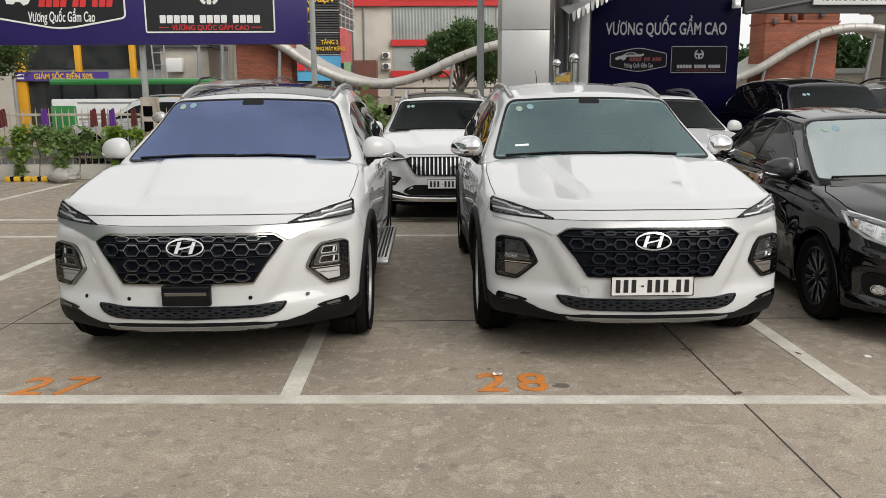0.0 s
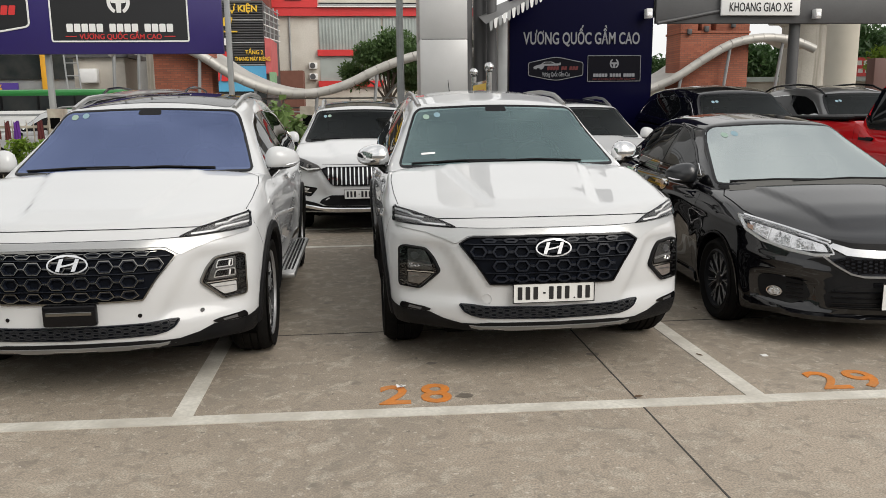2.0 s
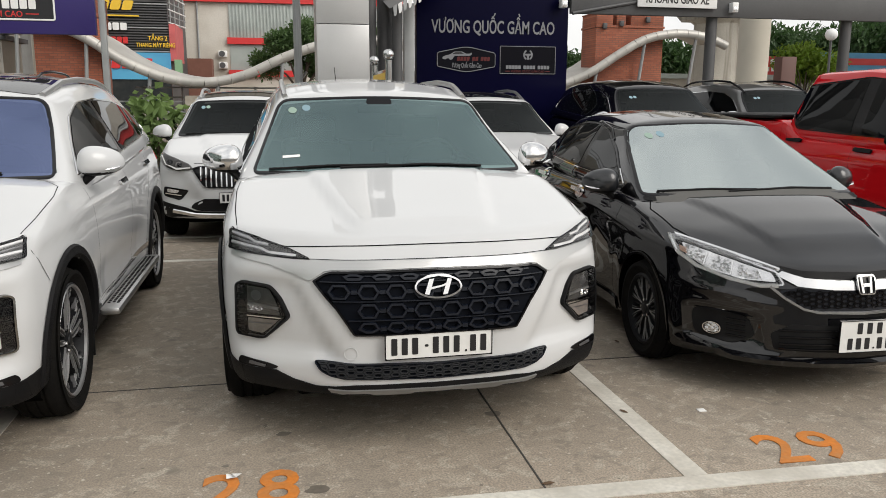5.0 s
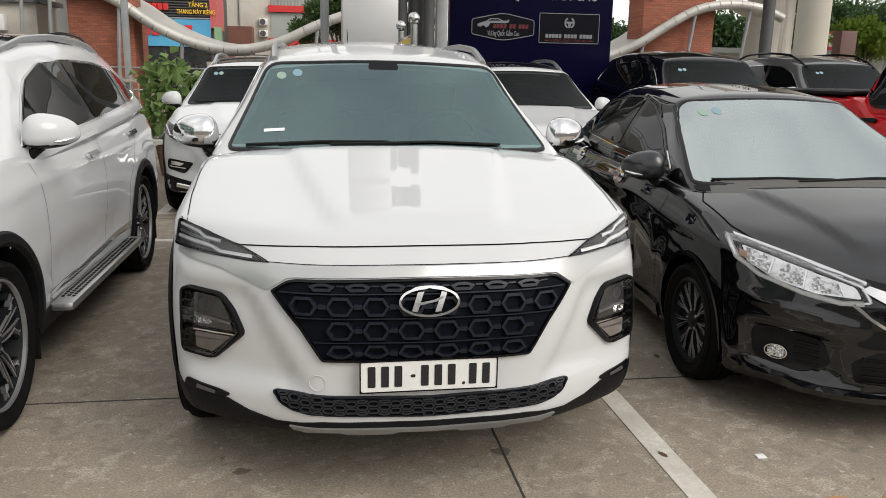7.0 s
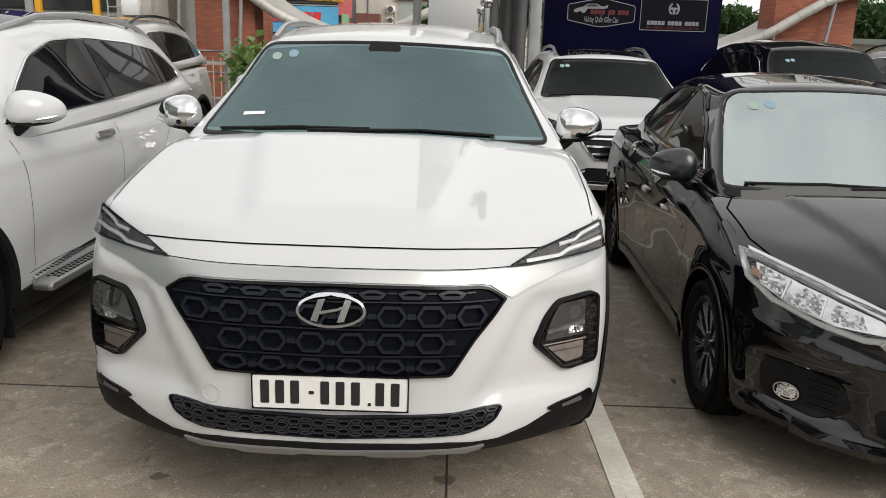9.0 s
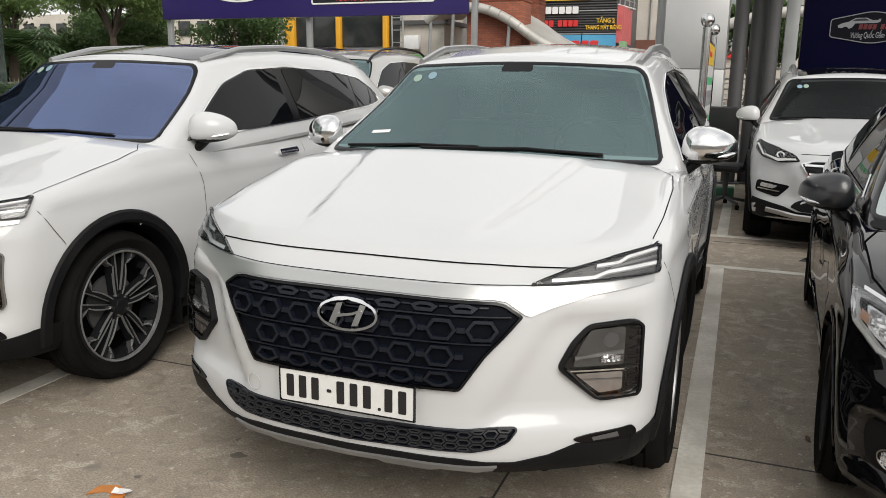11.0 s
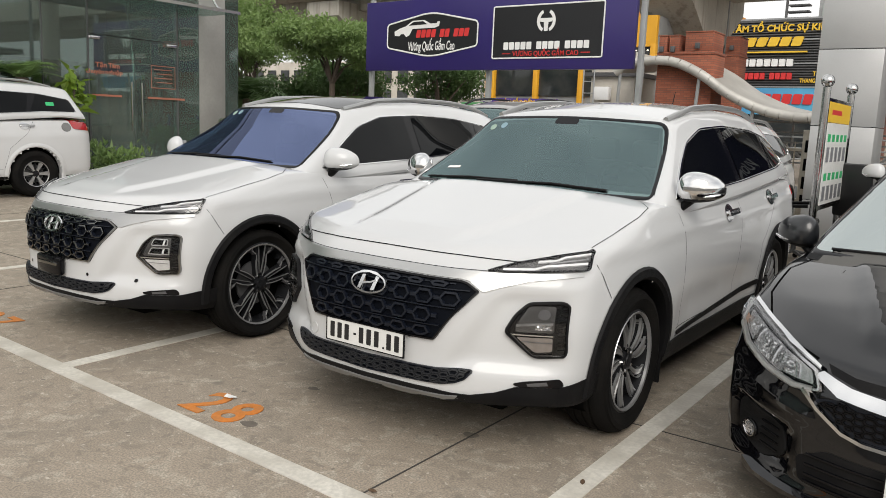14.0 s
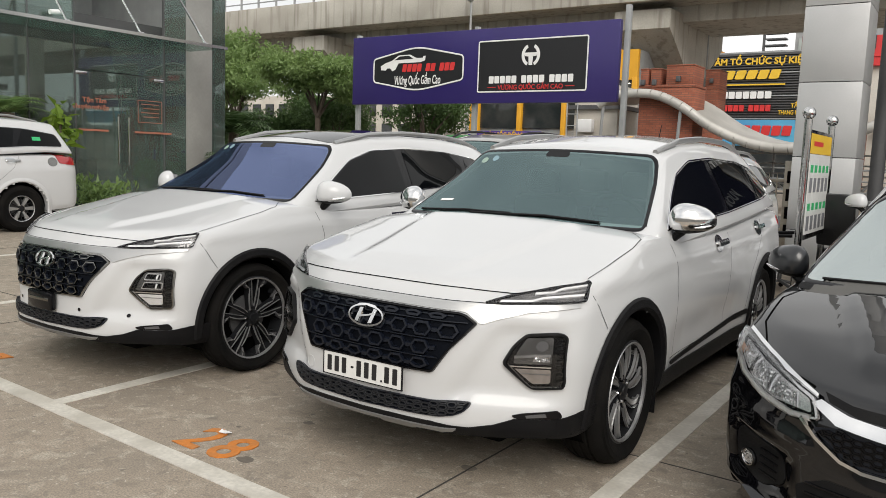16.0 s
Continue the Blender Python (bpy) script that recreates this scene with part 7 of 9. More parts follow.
def square_badge(parent, cx, cz, w, h, y, k=1.0, dull=False):
    white, red = (SIGNG, MAROON) if dull else (SIGNW, SIGNR)
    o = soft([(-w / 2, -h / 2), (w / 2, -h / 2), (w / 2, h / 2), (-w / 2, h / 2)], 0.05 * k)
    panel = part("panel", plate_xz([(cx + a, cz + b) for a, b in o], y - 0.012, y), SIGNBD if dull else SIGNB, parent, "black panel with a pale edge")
    part("edge", stand(band(o, 0.030 * k, 0.006), cx, y - 0.012, cz), white, panel)
    rz = cz + 0.20 * k * h / 1.06 / k
    ring = bmesh.new()
    for a0, a1 in ((115, 245), (-65, 65)):
        ts = [radians(a0 + (a1 - a0) * i / 14) for i in range(15)]
        out = [(0.21 * k * math.cos(t), 0.225 * k * math.sin(t)) for t in ts] + [(0.145 * k * math.cos(t), 0.165 * k * math.sin(t)) for t in reversed(ts)]
        plate_xz([(cx + a, rz + b) for a, b in out], y - 0.018, y - 0.012, bm=ring)
    plate_xz([(cx + a * k, rz + b * k) for a, b in ((-0.15, 0.05), (0.15, 0.05), (0.13, -0.02), (0.05, -0.03), (0.04, -0.20), (-0.04, -0.20), (-0.05, -0.03), (-0.13, -0.02))], y - 0.019, y - 0.012, bm=ring)
    part("emblem", ring, white, panel)
    name_blocks(panel, (5, 4, 4), cx - 0.98 * k, cx + 0.98 * k, cz - 0.255 * h - 0.075 * k, cz - 0.255 * h + 0.075 * k, y - 0.018, y - 0.012, white)
    zz = cz - 0.40 * h
    part("slogan", stand(lettering("VƯƠNG QUỐC GẦM CAO", 0.10 * k, 1.50 * k, 0.003, 0.012), cx, y - 0.016, zz), red, panel, flat=True)
    for sg in (-1, 1):
        part("slogan_dash", plate_xz([(cx + sg * 0.80 * k, zz - 0.008), (cx + sg * 1.00 * k, zz - 0.008), (cx + sg * 1.00 * k, zz + 0.008), (cx + sg * 0.80 * k, zz + 0.008)], y - 0.018, y - 0.012), red, panel)


sign = thing("sign_board", "long navy sign board with two black panels on steel posts", "sign", m=Matrix())
part("board", box(-9.10, -2.44, 15.80, 15.92, 2.63, 4.17, 0.01), NAVY, sign)
hexagon_badge(sign, -7.20, 3.40, 2.52, 1.0, 15.80, 1.0)
square_badge(sign, -4.32, 3.38, 2.52, 1.07, 15.80, 1.0)
for x in (-9.06, -5.74, -2.36):
    part("post", box(x - 0.05, x + 0.05, 15.93, 16.03, 0, 4.45 if x > -3 else 4.25, 0.006), STEELP, sign)

# ---- fence, low wall, plants and cloths ----
wall = part("low_wall", box(-24, 1.1, 15.75, 15.98, 0, 0.30, 0.015), CONC)
tagged(wall, "low stained concrete kerb wall under a fence", "wall", kind="structure")
fence = thing("fence", "grey steel picket fence standing on a low wall", "fence", m=Matrix())
RUSTY = material("cream_fence_paint", (0.42, 0.38, 0.31), 0.6, stain=0.6, stain_scale=5, stain_color=(0.16, 0.12, 0.09))
for z in (0.42, 1.26):
    part("rail", box(-24, 1.1, 15.85, 15.88, z, z + 0.05, 0.004), RUSTY, fence)
rod = None
for i in range(192):
    x = -23.9 + i * 0.13
    if rod is None:
        rod = part("picket", tube([(0, 0, 0.30), (0, 0, 1.30), (0, 0, 1.42)], [0.013, 0.013, 0.002], 6), RUSTY, fence)
        rod.location = (x, 15.865, 0)
    else:
        again("picket", rod, fence, Matrix.Translation((x, 15.865, 0)))
for x in (-5.62, -0.9, 0.82):
    pr = part("gate_pillar", box(x - 0.14, x + 0.14, 15.70, 15.98, 0, 1.62, 0.01), RUSTY, fence)
    for k in range(4):
        part("pillar_slot", box(x - 0.09, x + 0.09, 15.685, 15.70, 0.35 + 0.30 * k, 0.55 + 0.30 * k, 0.004), DARK, pr)
for (x, c, w) in ((-8.55, MAROON, 0.16), (-7.72, VIOLETC, 0.14), (-6.75, MAROON, 0.14), (-6.55, MAROON, 0.10), (-6.38, VIOLETC, 0.12), (-5.95, MAROON, 0.12)):
    uv, F = lattice(3, 6, 8)
    a, b, q = uv.T
    co = np.stack([x + b * w / 2 * (1 - 0.15 * q), 15.80 + a * 0.02 + 0.012 * np.sin(b * 7 + q * 3), 1.05 + q * 0.34 + 0.02 * np.sin(b * 3)], 1)
    tagged(part("cloth", from_arrays(co, F), c), "dark cloth hung over the fence to dry", "cloth", "cloths on the fence")


def leaves(n, centres, size, seed, squash=0.7, shell=0.45, droop=0.0, shape=(0.5, 1.0)):
    """Many small folded leaves spread over clumps; returns arrays."""
    rng = np.random.default_rng(seed)
    c = np.array([q[:3] for q in centres])
    r = np.array([q[3] for q in centres])
    pick = rng.choice(len(c), n, p=r ** 2 / (r ** 2).sum())
    d = rng.normal(size=(n, 3))
    d /= np.linalg.norm(d, axis=1)[:, None]
    rad = r[pick] * (shell + (1 - shell) * rng.random(n)) * (0.85 + 0.3 * rng.random(n))
    p = c[pick] + d * rad[:, None] * np.array([1, 1, squash])
    u = rng.normal(size=(n, 3)) + d * 0.4
    u[:, 2] -= droop
    u /= np.linalg.norm(u, axis=1)[:, None]
    w = np.cross(u, rng.normal(size=(n, 3)) * 0.5 + np.array([0, 0, 1.0]))
    w /= np.maximum(np.linalg.norm(w, axis=1), 1e-6)[:, None]
    up = np.cross(w, u)
    s = size * (0.6 + 0.8 * rng.random(n))[:, None]
    L, W = s * shape[1], s * shape[0]
    a, b, cc, e = p, p + u * L * 0.5 + w * W * 0.5 + up * s * 0.12, p + u * L, p + u * L * 0.5 - w * W * 0.5 + up * s * 0.12
    co = np.stack([a, b, cc, e], 1).reshape(-1, 3)
    k = np.arange(n)[:, None] * 4
    F = np.concatenate([k + [0, 1, 2], k + [0, 2, 3]])
    return co, F


def foliage(name, co, F, mat, parent, label=""):
    me = bpy.data.meshes.new(name)
    me.from_pydata(co.tolist(), [], F.tolist())
    me.materials.append(mat)
    ob = new(name, me)
    if parent is not None:
        ob.parent = parent
    if label:
        ob["label"] = label
    return ob


def tree(x, y, h, spread, n, size, seed, label, mat=LEAF, trunk=0.14, flat=0.6, low=0.36):
    """A tapered trunk with limbs, and a crown of clumps of small leaves."""
    rng = random.Random(seed)
    root = thing("tree", label, "tree", "trees", m=pose(x, y, 0))
    fork = h * low
    bm = tube([(0, 0, 0), (0.05 * trunk * 4, 0.0, fork * 0.5), (-0.03, 0.03, fork)], [trunk * 1.25, trunk, trunk * 0.8], 9)
    clumps = []
    for k in range(9):
        t = 2 * math.pi * (k + rng.random() * 0.6) / 9
        rr = spread * (0.35 + 0.5 * rng.random()) * (0.45 if k % 3 == 0 else 1)
        top = (rr * math.cos(t), rr * math.sin(t), fork + (h - fork) * (0.35 + 0.5 * rng.random()))
        mid = (top[0] * 0.45, top[1] * 0.45, fork + (top[2] - fork) * 0.6)
        tube([(0, 0, fork * 0.92), mid, top], [trunk * 0.55, trunk * 0.32, trunk * 0.10], 6, bm=bm)
        for q in range(3):
            clumps.append((top[0] + rng.uniform(-1, 1) * spread * 0.28, top[1] + rng.uniform(-1, 1) * spread * 0.28, top[2] + rng.uniform(-0.3, 0.5) * spread * 0.3, spread * rng.uniform(0.24, 0.44)))
    part("trunk", bm, BARK, root)
    co, F = leaves(n, clumps, size, seed, flat, 0.35)
    foliage("crown", co, F, mat, root)
    return root


# vines on the fence
for x, w, seed in ((-8.75, 0.75, 3), (-7.9, 0.4, 4), (-7.1, 0.45, 6), (-6.1, 0.35, 5)):
    cl = [(x + random.uniform(-w, w), 15.72 + random.uniform(-0.1, 0.1), random.choice((0.98, 0.95, 0.9, 0.85, 0.72, 0.6)) + random.uniform(-0.08, 0.06), random.uniform(0.09, 0.17)) for _ in range(13)] + [(x - w * 0.7 + random.uniform(-0.1, 0.1), 15.70, 0.12 + 0.13 * j, 0.12) for j in range(6)]
    co, F = leaves(1100, cl, 0.085, seed, 0.9, 0.1, 0.4, (0.8, 1.0))
    v = thing("climbing_plant", "leafy green climbing plant hanging on the fence", "plant", "plants on the fence", m=Matrix())
    foliage("foliage", co, F, LEAFL if seed % 2 else LEAF, v)
    part("stem", tube([(x, 15.75, 0.0), (x + 0.05, 15.76, 0.5), (x - 0.04, 15.77, 1.0)], 0.012, 6), BARK, v)

# broad-leaved plant behind the row
v = thing("potted_plant", "tall plant with broad heart-shaped green leaves", "plant", m=Matrix())
cl = [(-1.25 + 0.28 * math.sin(k * 2.1), 13.5 + 0.2 * math.cos(k * 1.7), 0.55 + 0.11 * k, 0.20) for k in range(10)]
co, F = leaves(520, cl, 0.15, 9, 1.0, 0.2, 0.7, (0.85, 1.0))
foliage("foliage", co, F, LEAF, v)
part("stem", tube([(-1.25, 13.5, 0.2), (-1.2, 13.5, 1.0), (-1.28, 13.5, 1.75)], [0.03, 0.02, 0.01], 6), BARK, v)
part("pot", lathe([(0.001, 0.01), (0.18, 0.01), (0.24, 0.42), (0.22, 0.42), (0.20, 0.36), (0.001, 0.36)], 20, "z"), material("clay_pot", (0.22, 0.12, 0.08), 0.8, stain=0.3), v).location = (-1.25, 13.5, 0)

# striped kerb stops
for x in (-8.15, -7.62):
    k = thing("wheel_stop", "yellow and black striped rubber wheel stop", "wheel stop", "wheel stops", m=pose(x, 15.42, 0))
    part("body", box(-0.25, 0.25, -0.07, 0.07, 0, 0.10, 0.02), EBTN, k)
    for q in (-0.14, 0.06):
        part("stripe", box(q, q + 0.09, -0.074, 0.074, 0.003, 0.104, 0.02), GLOSSB, k)

# ---- clad column and steel posts ----
col = thing("column", "square column clad in brushed grey metal panels", "column", kind="structure", m=Matrix())
for i, (z0, z1) in enumerate(((0.0, 0.62), (0.63, 1.66), (1.67, 2.70), (2.71, 3.74), (3.75, 4.78), (4.79, 6.5), (6.51, 8.2), (8.21, 10.0))):
    part("panel", box(1.18, 1.99, 13.65, 14.50, z0, z1, 0.006), CLAD, col)
part("core", box(1.22, 1.95, 13.70, 14.45, 0, 10.0), DARK, col)
for x, y, r in ((2.14, 14.8, 0.10), (2.40, 14.95, 0.13), (2.58, 14.7, 0.09)):
    p = thing("steel_post", "dark grey round steel post of the canopy", "post", "canopy posts", "structure", m=pose(x, y, 0))
    part("shaft", lathe([(r, 0.02), (r, 7.0)], 20, "z"), DSTEEL, p)
    part("foot", lathe([(0.001, 0.0), (r + 0.08, 0.0), (r + 0.08, 0.03), (r, 0.03), (r, 0.2)], 20, "z"), DSTEEL, p)
    part("clamp", lathe([(r + 0.012, 1.0), (r + 0.012, 1.06)], 20, "z"), STEELP, p)

# ---- navy wall with writing ----
nv = thing("display_wall", "dark navy glossy display wall with dim grey and maroon writing", "wall", kind="structure", m=Matrix())
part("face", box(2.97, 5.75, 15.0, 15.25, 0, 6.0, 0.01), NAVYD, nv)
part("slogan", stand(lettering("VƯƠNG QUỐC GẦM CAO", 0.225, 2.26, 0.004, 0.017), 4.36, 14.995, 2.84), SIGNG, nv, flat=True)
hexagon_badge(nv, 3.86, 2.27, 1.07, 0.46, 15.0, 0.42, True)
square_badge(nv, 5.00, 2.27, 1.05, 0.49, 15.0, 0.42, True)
part("edge_post", box(2.74, 2.92, 14.95, 15.15, 0, 3.2, 0.01), STEELP, nv)

# ---- canopy on the right ----
cp = thing("canopy", "flat grey steel canopy with deep fascia on round posts", "canopy", kind="structure", m=Matrix())
part("roof_sheet", box(5.78, 22, 14.95, 17.6, 3.62, 3.70), TIN, cp)
part("fascia", box(5.78, 22, 14.95, 15.05, 3.10, 3.62, 0.01), DSTEEL, cp)
part("rear_fascia", box(5.78, 22, 17.5, 17.6, 3.50, 3.62, 0.01), DSTEEL, cp)
for x in (5.9, 8.675, 11.585, 14.45, 17.3, 20.1):
    part("beam", box(x - 0.06, x + 0.06, 15.06, 17.49, 3.50, 3.60, 0.01), DSTEEL, cp)
    if x > 6:
        part("post", tube([(x, 15.15, 0), (x, 15.15, 3.5)], 0.105, 16), DSTEEL, cp)
part("brace", tube([(5.8, 14.93, 3.10), (8.4, 14.93, 3.58)], 0.03, 8), DSTEEL, cp)
sg = thing("hanging_sign", "white hanging sign with dark lettering under the canopy", "sign", m=Matrix())
part("board", box(7.02, 8.60, 14.86, 14.90, 3.24, 3.70, 0.006), SIGNW, sg)
part("writing", stand(lettering("KHOANG GIAO XE", 0.17, 1.25, 0.003, 0.012), 7.81, 14.857, 3.40), SIGNB, sg, flat=True)
for x in (5.6, 8.95):
    lp = thing("canopy_lamp", "small white box lamp fixed to the canopy fascia", "lamp", "canopy lamps", m=pose(x, 14.85, 3.28))
    part("housing", box(-0.06, 0.06, -0.05, 0.10, -0.10, 0.08, 0.015), SIGNW, lp)
    part("lens", box(-0.045, 0.045, -0.056, -0.045, -0.085, 0.0, 0.004), REFL, lp)

# scalloped awning at the edge of the navy wall
aw = thing("awning", "grey striped awning with scalloped edge", "awning", kind="structure", m=Matrix())
bm = bmesh.new()
sl = [bm.verts.new(p) for p in ((2.35, 13.9, 2.98), (3.35, 13.9, 3.52), (3.35, 15.2, 3.70), (2.35, 15.2, 3.30))]
bm.faces.new(sl)
part("cloth", bm, TIN, aw)
for k in range(12):
    f = k / 12
    x, z = 2.40 + 0.95 * f, 2.985 + 0.52 * f
    part("scallop", plate_xz(soft([(x, z + 0.03), (x + 0.072, z + 0.068), (x + 0.060, z - 0.10), (x + 0.022, z - 0.13)], 0.03, 3), 13.885, 13.893), SIGNW if k % 2 else STEELP, aw)

# ---- notice board ----
nb = thing("notice_board", "stainless steel notice board with yellow and white poster", "notice board", m=Matrix())
for y in (10.68, 12.15):
    part("post", tube([(1.89, y, 0.02), (1.89, y, 2.02)], 0.04, 16), STAINLESS, nb)
    bm = bmesh.new()
    bmesh.ops.create_uvsphere(bm, u_segments=20, v_segments=12, radius=0.068, matrix=Matrix.Translation((1.89, y, 2.085)))
    part("ball", bm, STAINLESS, nb)
    part("foot", lathe([(0.13, 0.0), (0.13, 0.02), (0.06, 0.10), (0.042, 0.16)], 16, "z"), STAINLESS, nb).location = (1.89, y, 0)
part("frame", box(1.865, 1.915, 10.72, 12.11, 0.72, 1.92, 0.008), STAINLESS, nb)
for sgn, xx in ((-1, 1.862), (1, 1.918)):
    part("poster", box(xx - 0.002, xx + 0.002, 10.78, 12.05, 0.78, 1.66), PLATEM, nb)
    part("poster_head", box(xx - 0.002, xx + 0.002, 10.78, 12.05, 1.665, 1.88), SIGNY, nb)
    for r in range(2):
        for k in range(5):
            y = 10.86 + 0.24 * k
            part("picture", box(xx - 0.004, xx + 0.004, y, y + 0.15, 1.46 - 0.42 * r, 1.54 - 0.42 * r), GREENP, nb)
            part("caption_bar", box(xx - 0.004, xx + 0.004, y, y + 0.15, 1.24 - 0.42 * r, 1.40 - 0.42 * r), SIGNG, nb)
    part("heading_bar", box(xx - 0.004, xx + 0.004, 10.95, 11.5, 1.75, 1.80), SIGNR, nb)

# ---- office chairs and dustpan by the column ----
def office_chair(x, y, rz, label):
    c = thing("office_chair", label, "chair", "office chairs", m=pose(x, y, 0, 0, 0, rz))
    FAB = SEATB
    part("seat", box(-0.25, 0.25, -0.24, 0.24, 0.44, 0.53, 0.04), FAB, c)
    bm = box(-0.23, 0.23, -0.04, 0.04, 0.58, 1.22, 0.035)
    bmesh.ops.transform(bm, matrix=pose(0, 0.24, 0, -6), verts=bm.verts)
    part("backrest", bm, FAB, c)
    part("stem", tube([(0, 0, 0.10), (0, 0, 0.44)], 0.03, 10), DSTEEL, c)
    for k in range(5):
        t = 2 * math.pi * k / 5
        part("foot", tube([(0, 0, 0.12), (0.28 * math.cos(t), 0.28 * math.sin(t), 0.07)], 0.02, 6), DSTEEL, c)
        part("castor", lathe([(0.001, -0.015), (0.03, -0.015), (0.03, 0.015), (0.001, 0.015)], 12), RUBBER, c).location = (0.28 * math.cos(t), 0.28 * math.sin(t), 0.03)
    for s in (-1, 1):
        part("armrest", tube([(s * 0.26, 0.15, 0.48), (s * 0.29, 0.12, 0.68), (s * 0.29, -0.14, 0.70)], 0.022, 8), PLASTIC, c)


SEATB = material("black_leatherette", (0.012, 0.012, 0.013), 0.45, grain=0.3, grain_scale=60, bump=0.2, bump_scale=120)
office_chair(2.16, 12.35, 160, "black padded office chair standing beside the column")
office_chair(1.50, 11.85, 95, "black padded office chair standing behind the notice board")
dp = thing("dustpan", "dark green long-handled dustpan leaning at the column", "dustpan", m=pose(2.12, 13.2, 0))
part("pan", box(-0.14, 0.14, -0.10, 0.10, 0.0, 0.14, 0.02), material("green_plastic", (0.02, 0.10, 0.05), 0.5), dp)
part("handle", tube([(0, 0.05, 0.10), (-0.02, 0.18, 0.85)], 0.012, 8), DSTEEL, dp)

# ---- showroom with glass front ----
sh = thing("showroom", "glass-fronted showroom with steel canopy and glazed double door", "building", m=Matrix())
part("frame", box(-20, -11.9, -6, 13.0, 7.6, 8.2), CLAD, sh)
part("upper_storey", box(-20, -11.8, -6, 13.6, 8.2, 9.2), CLAD, sh)
part("rear_wall", box(-15.6, -15.4, -6, 13.6, 0, 7.6), STEELP, sh)
part("inner_floor", box(-17, -11.7, -6, 13.0, 0.0, 0.06), CONC, sh)
part("mezzanine", box(-17, -12.2, -6, 13.0, 3.9, 4.15), DSTEEL, sh)
part("corner_column", box(-12.25, -11.62, 13.0, 13.72, 0, 8.2, 0.01), material("grey_stone_cladding", (0.30, 0.295, 0.28), 0.5, stain=0.5, stain_scale=1.2, grain=0.2, grain_scale=20), sh)
part("return_wall", box(-12.2, -11.75, 13.72, 14.2, 0, 8.2), FACG, sh).visible_shadow = False
for i, (y0, y1) in enumerate(((-6, -1.8), (-1.78, 2.4), (2.42, 6.6), (6.62, 9.42), (9.44, 10.34), (12.42, 12.98))):
    for z0, z1 in ((0.08, 3.68), (3.78, 7.6)):
        g = part("glass_panel", box(-11.635, -11.615, y0, y1, z0, z1), FACG, sh)
        g.visible_shadow = False
for k, (y0, y1) in enumerate(((10.36, 11.36), (11.38, 12.40))):
    d = part("glass_door", box(-11.645, -11.62, y0, y1, 0.10, 2.95), FACG, sh, "frameless glass door with long steel handles")
    d.visible_shadow = False
    hy = 11.36 - 0.11 if k == 0 else 11.38 + 0.11
    part("handle", tube([(-11.55, hy, 1.05), (-11.55, hy, 2.06)], 0.020, 10), STAINLESS, d)
    for z in (1.18, 1.94):
        part("handle_mount", tube([(-11.62, hy, z), (-11.55, hy, z)], 0.012, 8), STAINLESS, d)
    part("patch_fitting", box(-11.66, -11.605, (y0 if k == 0 else y1 - 0.25), (y0 + 0.25 if k == 0 else y1), 2.86, 2.93, 0.006), STAINLESS, d)
part("door_head", box(-11.64, -11.612, 10.34, 12.42, 2.97, 3.68), FACG, sh).visible_shadow = False
for y in (6.61, 9.43, 10.35, 12.41, 2.41, -1.79):
    part("mullion", box(-11.66, -11.60, y - 0.012, y + 0.012, 0, 7.6), DSTEEL, sh)
part("glass_canopy", box(-11.6, -10.35, 4.0, 13.1, 3.63, 3.65), FACG, sh).visible_shadow = False
part("canopy_edge", box(-10.37, -10.33, 4.0, 13.1, 3.61, 3.67), STAINLESS, sh)
for y in (4.9, 6.45, 8.0, 9.54, 11.05, 12.6):
    part("canopy_rod", tube([(-11.6, y, 5.0), (-10.45, y, 3.68)], 0.022, 8), STAINLESS, sh)
    part("canopy_clamp", box(-10.52, -10.40, y - 0.05, y + 0.05, 3.648, 3.70, 0.01), STAINLESS, sh)
ORANGEV = material("orange_vinyl", (0.36, 0.13, 0.08), 0.6)
for txt, h, w, z, y in (("Tận", 0.10, 0.24, 2.37, 10.60), ("Tâm", 0.10, 0.25, 2.37, 10.88), ("chuyên", 0.09, 0.38, 2.235, 10.47), ("nghiệp", 0.09, 0.38, 2.235, 10.88)):
    bm = lettering(txt, h, w, 0.002, 0.02)
    bmesh.ops.transform(bm, matrix=pose(-11.585, y, z, 90, 0, 90), verts=bm.verts)
    part("window_slogan", bm, ORANGEV, sh, flat=True)
part("window_stripe", box(-11.60, -11.592, 10.40, 11.05, 1.74, 1.78), ORANGEV, sh)
part("window_stripe", box(-11.60, -11.592, 11.66, 12.58, 1.74, 1.78), ORANGEV, sh)
bm = band([(-0.30, -0.24), (0.30, -0.24), (0.30, 0.24), (-0.30, 0.24)], 0.014, 0.002)
bmesh.ops.transform(bm, matrix=pose(-11.595, 12.04, 2.21, 90, 0, 90), verts=bm.verts)
part("window_frame_sticker", bm, ORANGEV, sh)
for k in range(4):
    part("sticker_bar", box(-11.60, -11.594, 11.82 + 0.06 * (k % 2), 12.26, 2.36 - 0.09 * k, 2.375 - 0.09 * k), ORANGEV, sh)
part("end_wall", box(-15.6, -12.26, 13.02, 13.2, 0, 7.6), STEELP, sh)
part("reception_desk", box(-14.6, -13.6, 9.2, 12.0, 0.06, 1.1, 0.02), DSTEEL, sh)
part("inner_panel", box(-15.2, -15.1, 6.0, 9.0, 0.06, 2.4), DSTEEL, sh)
part("inner_door", box(-15.38, -15.3, 10.0, 12.2, 0.06, 2.6), DALLOY, sh)
sb = thing("security_camera", "small white security camera on the showroom front", "camera", m=pose(-11.45, 9.9, 3.95))
part("housing", tube([(0, -0.12, 0.0), (0, 0.12, 0.03)], 0.05, 12), SIGNW, sb)
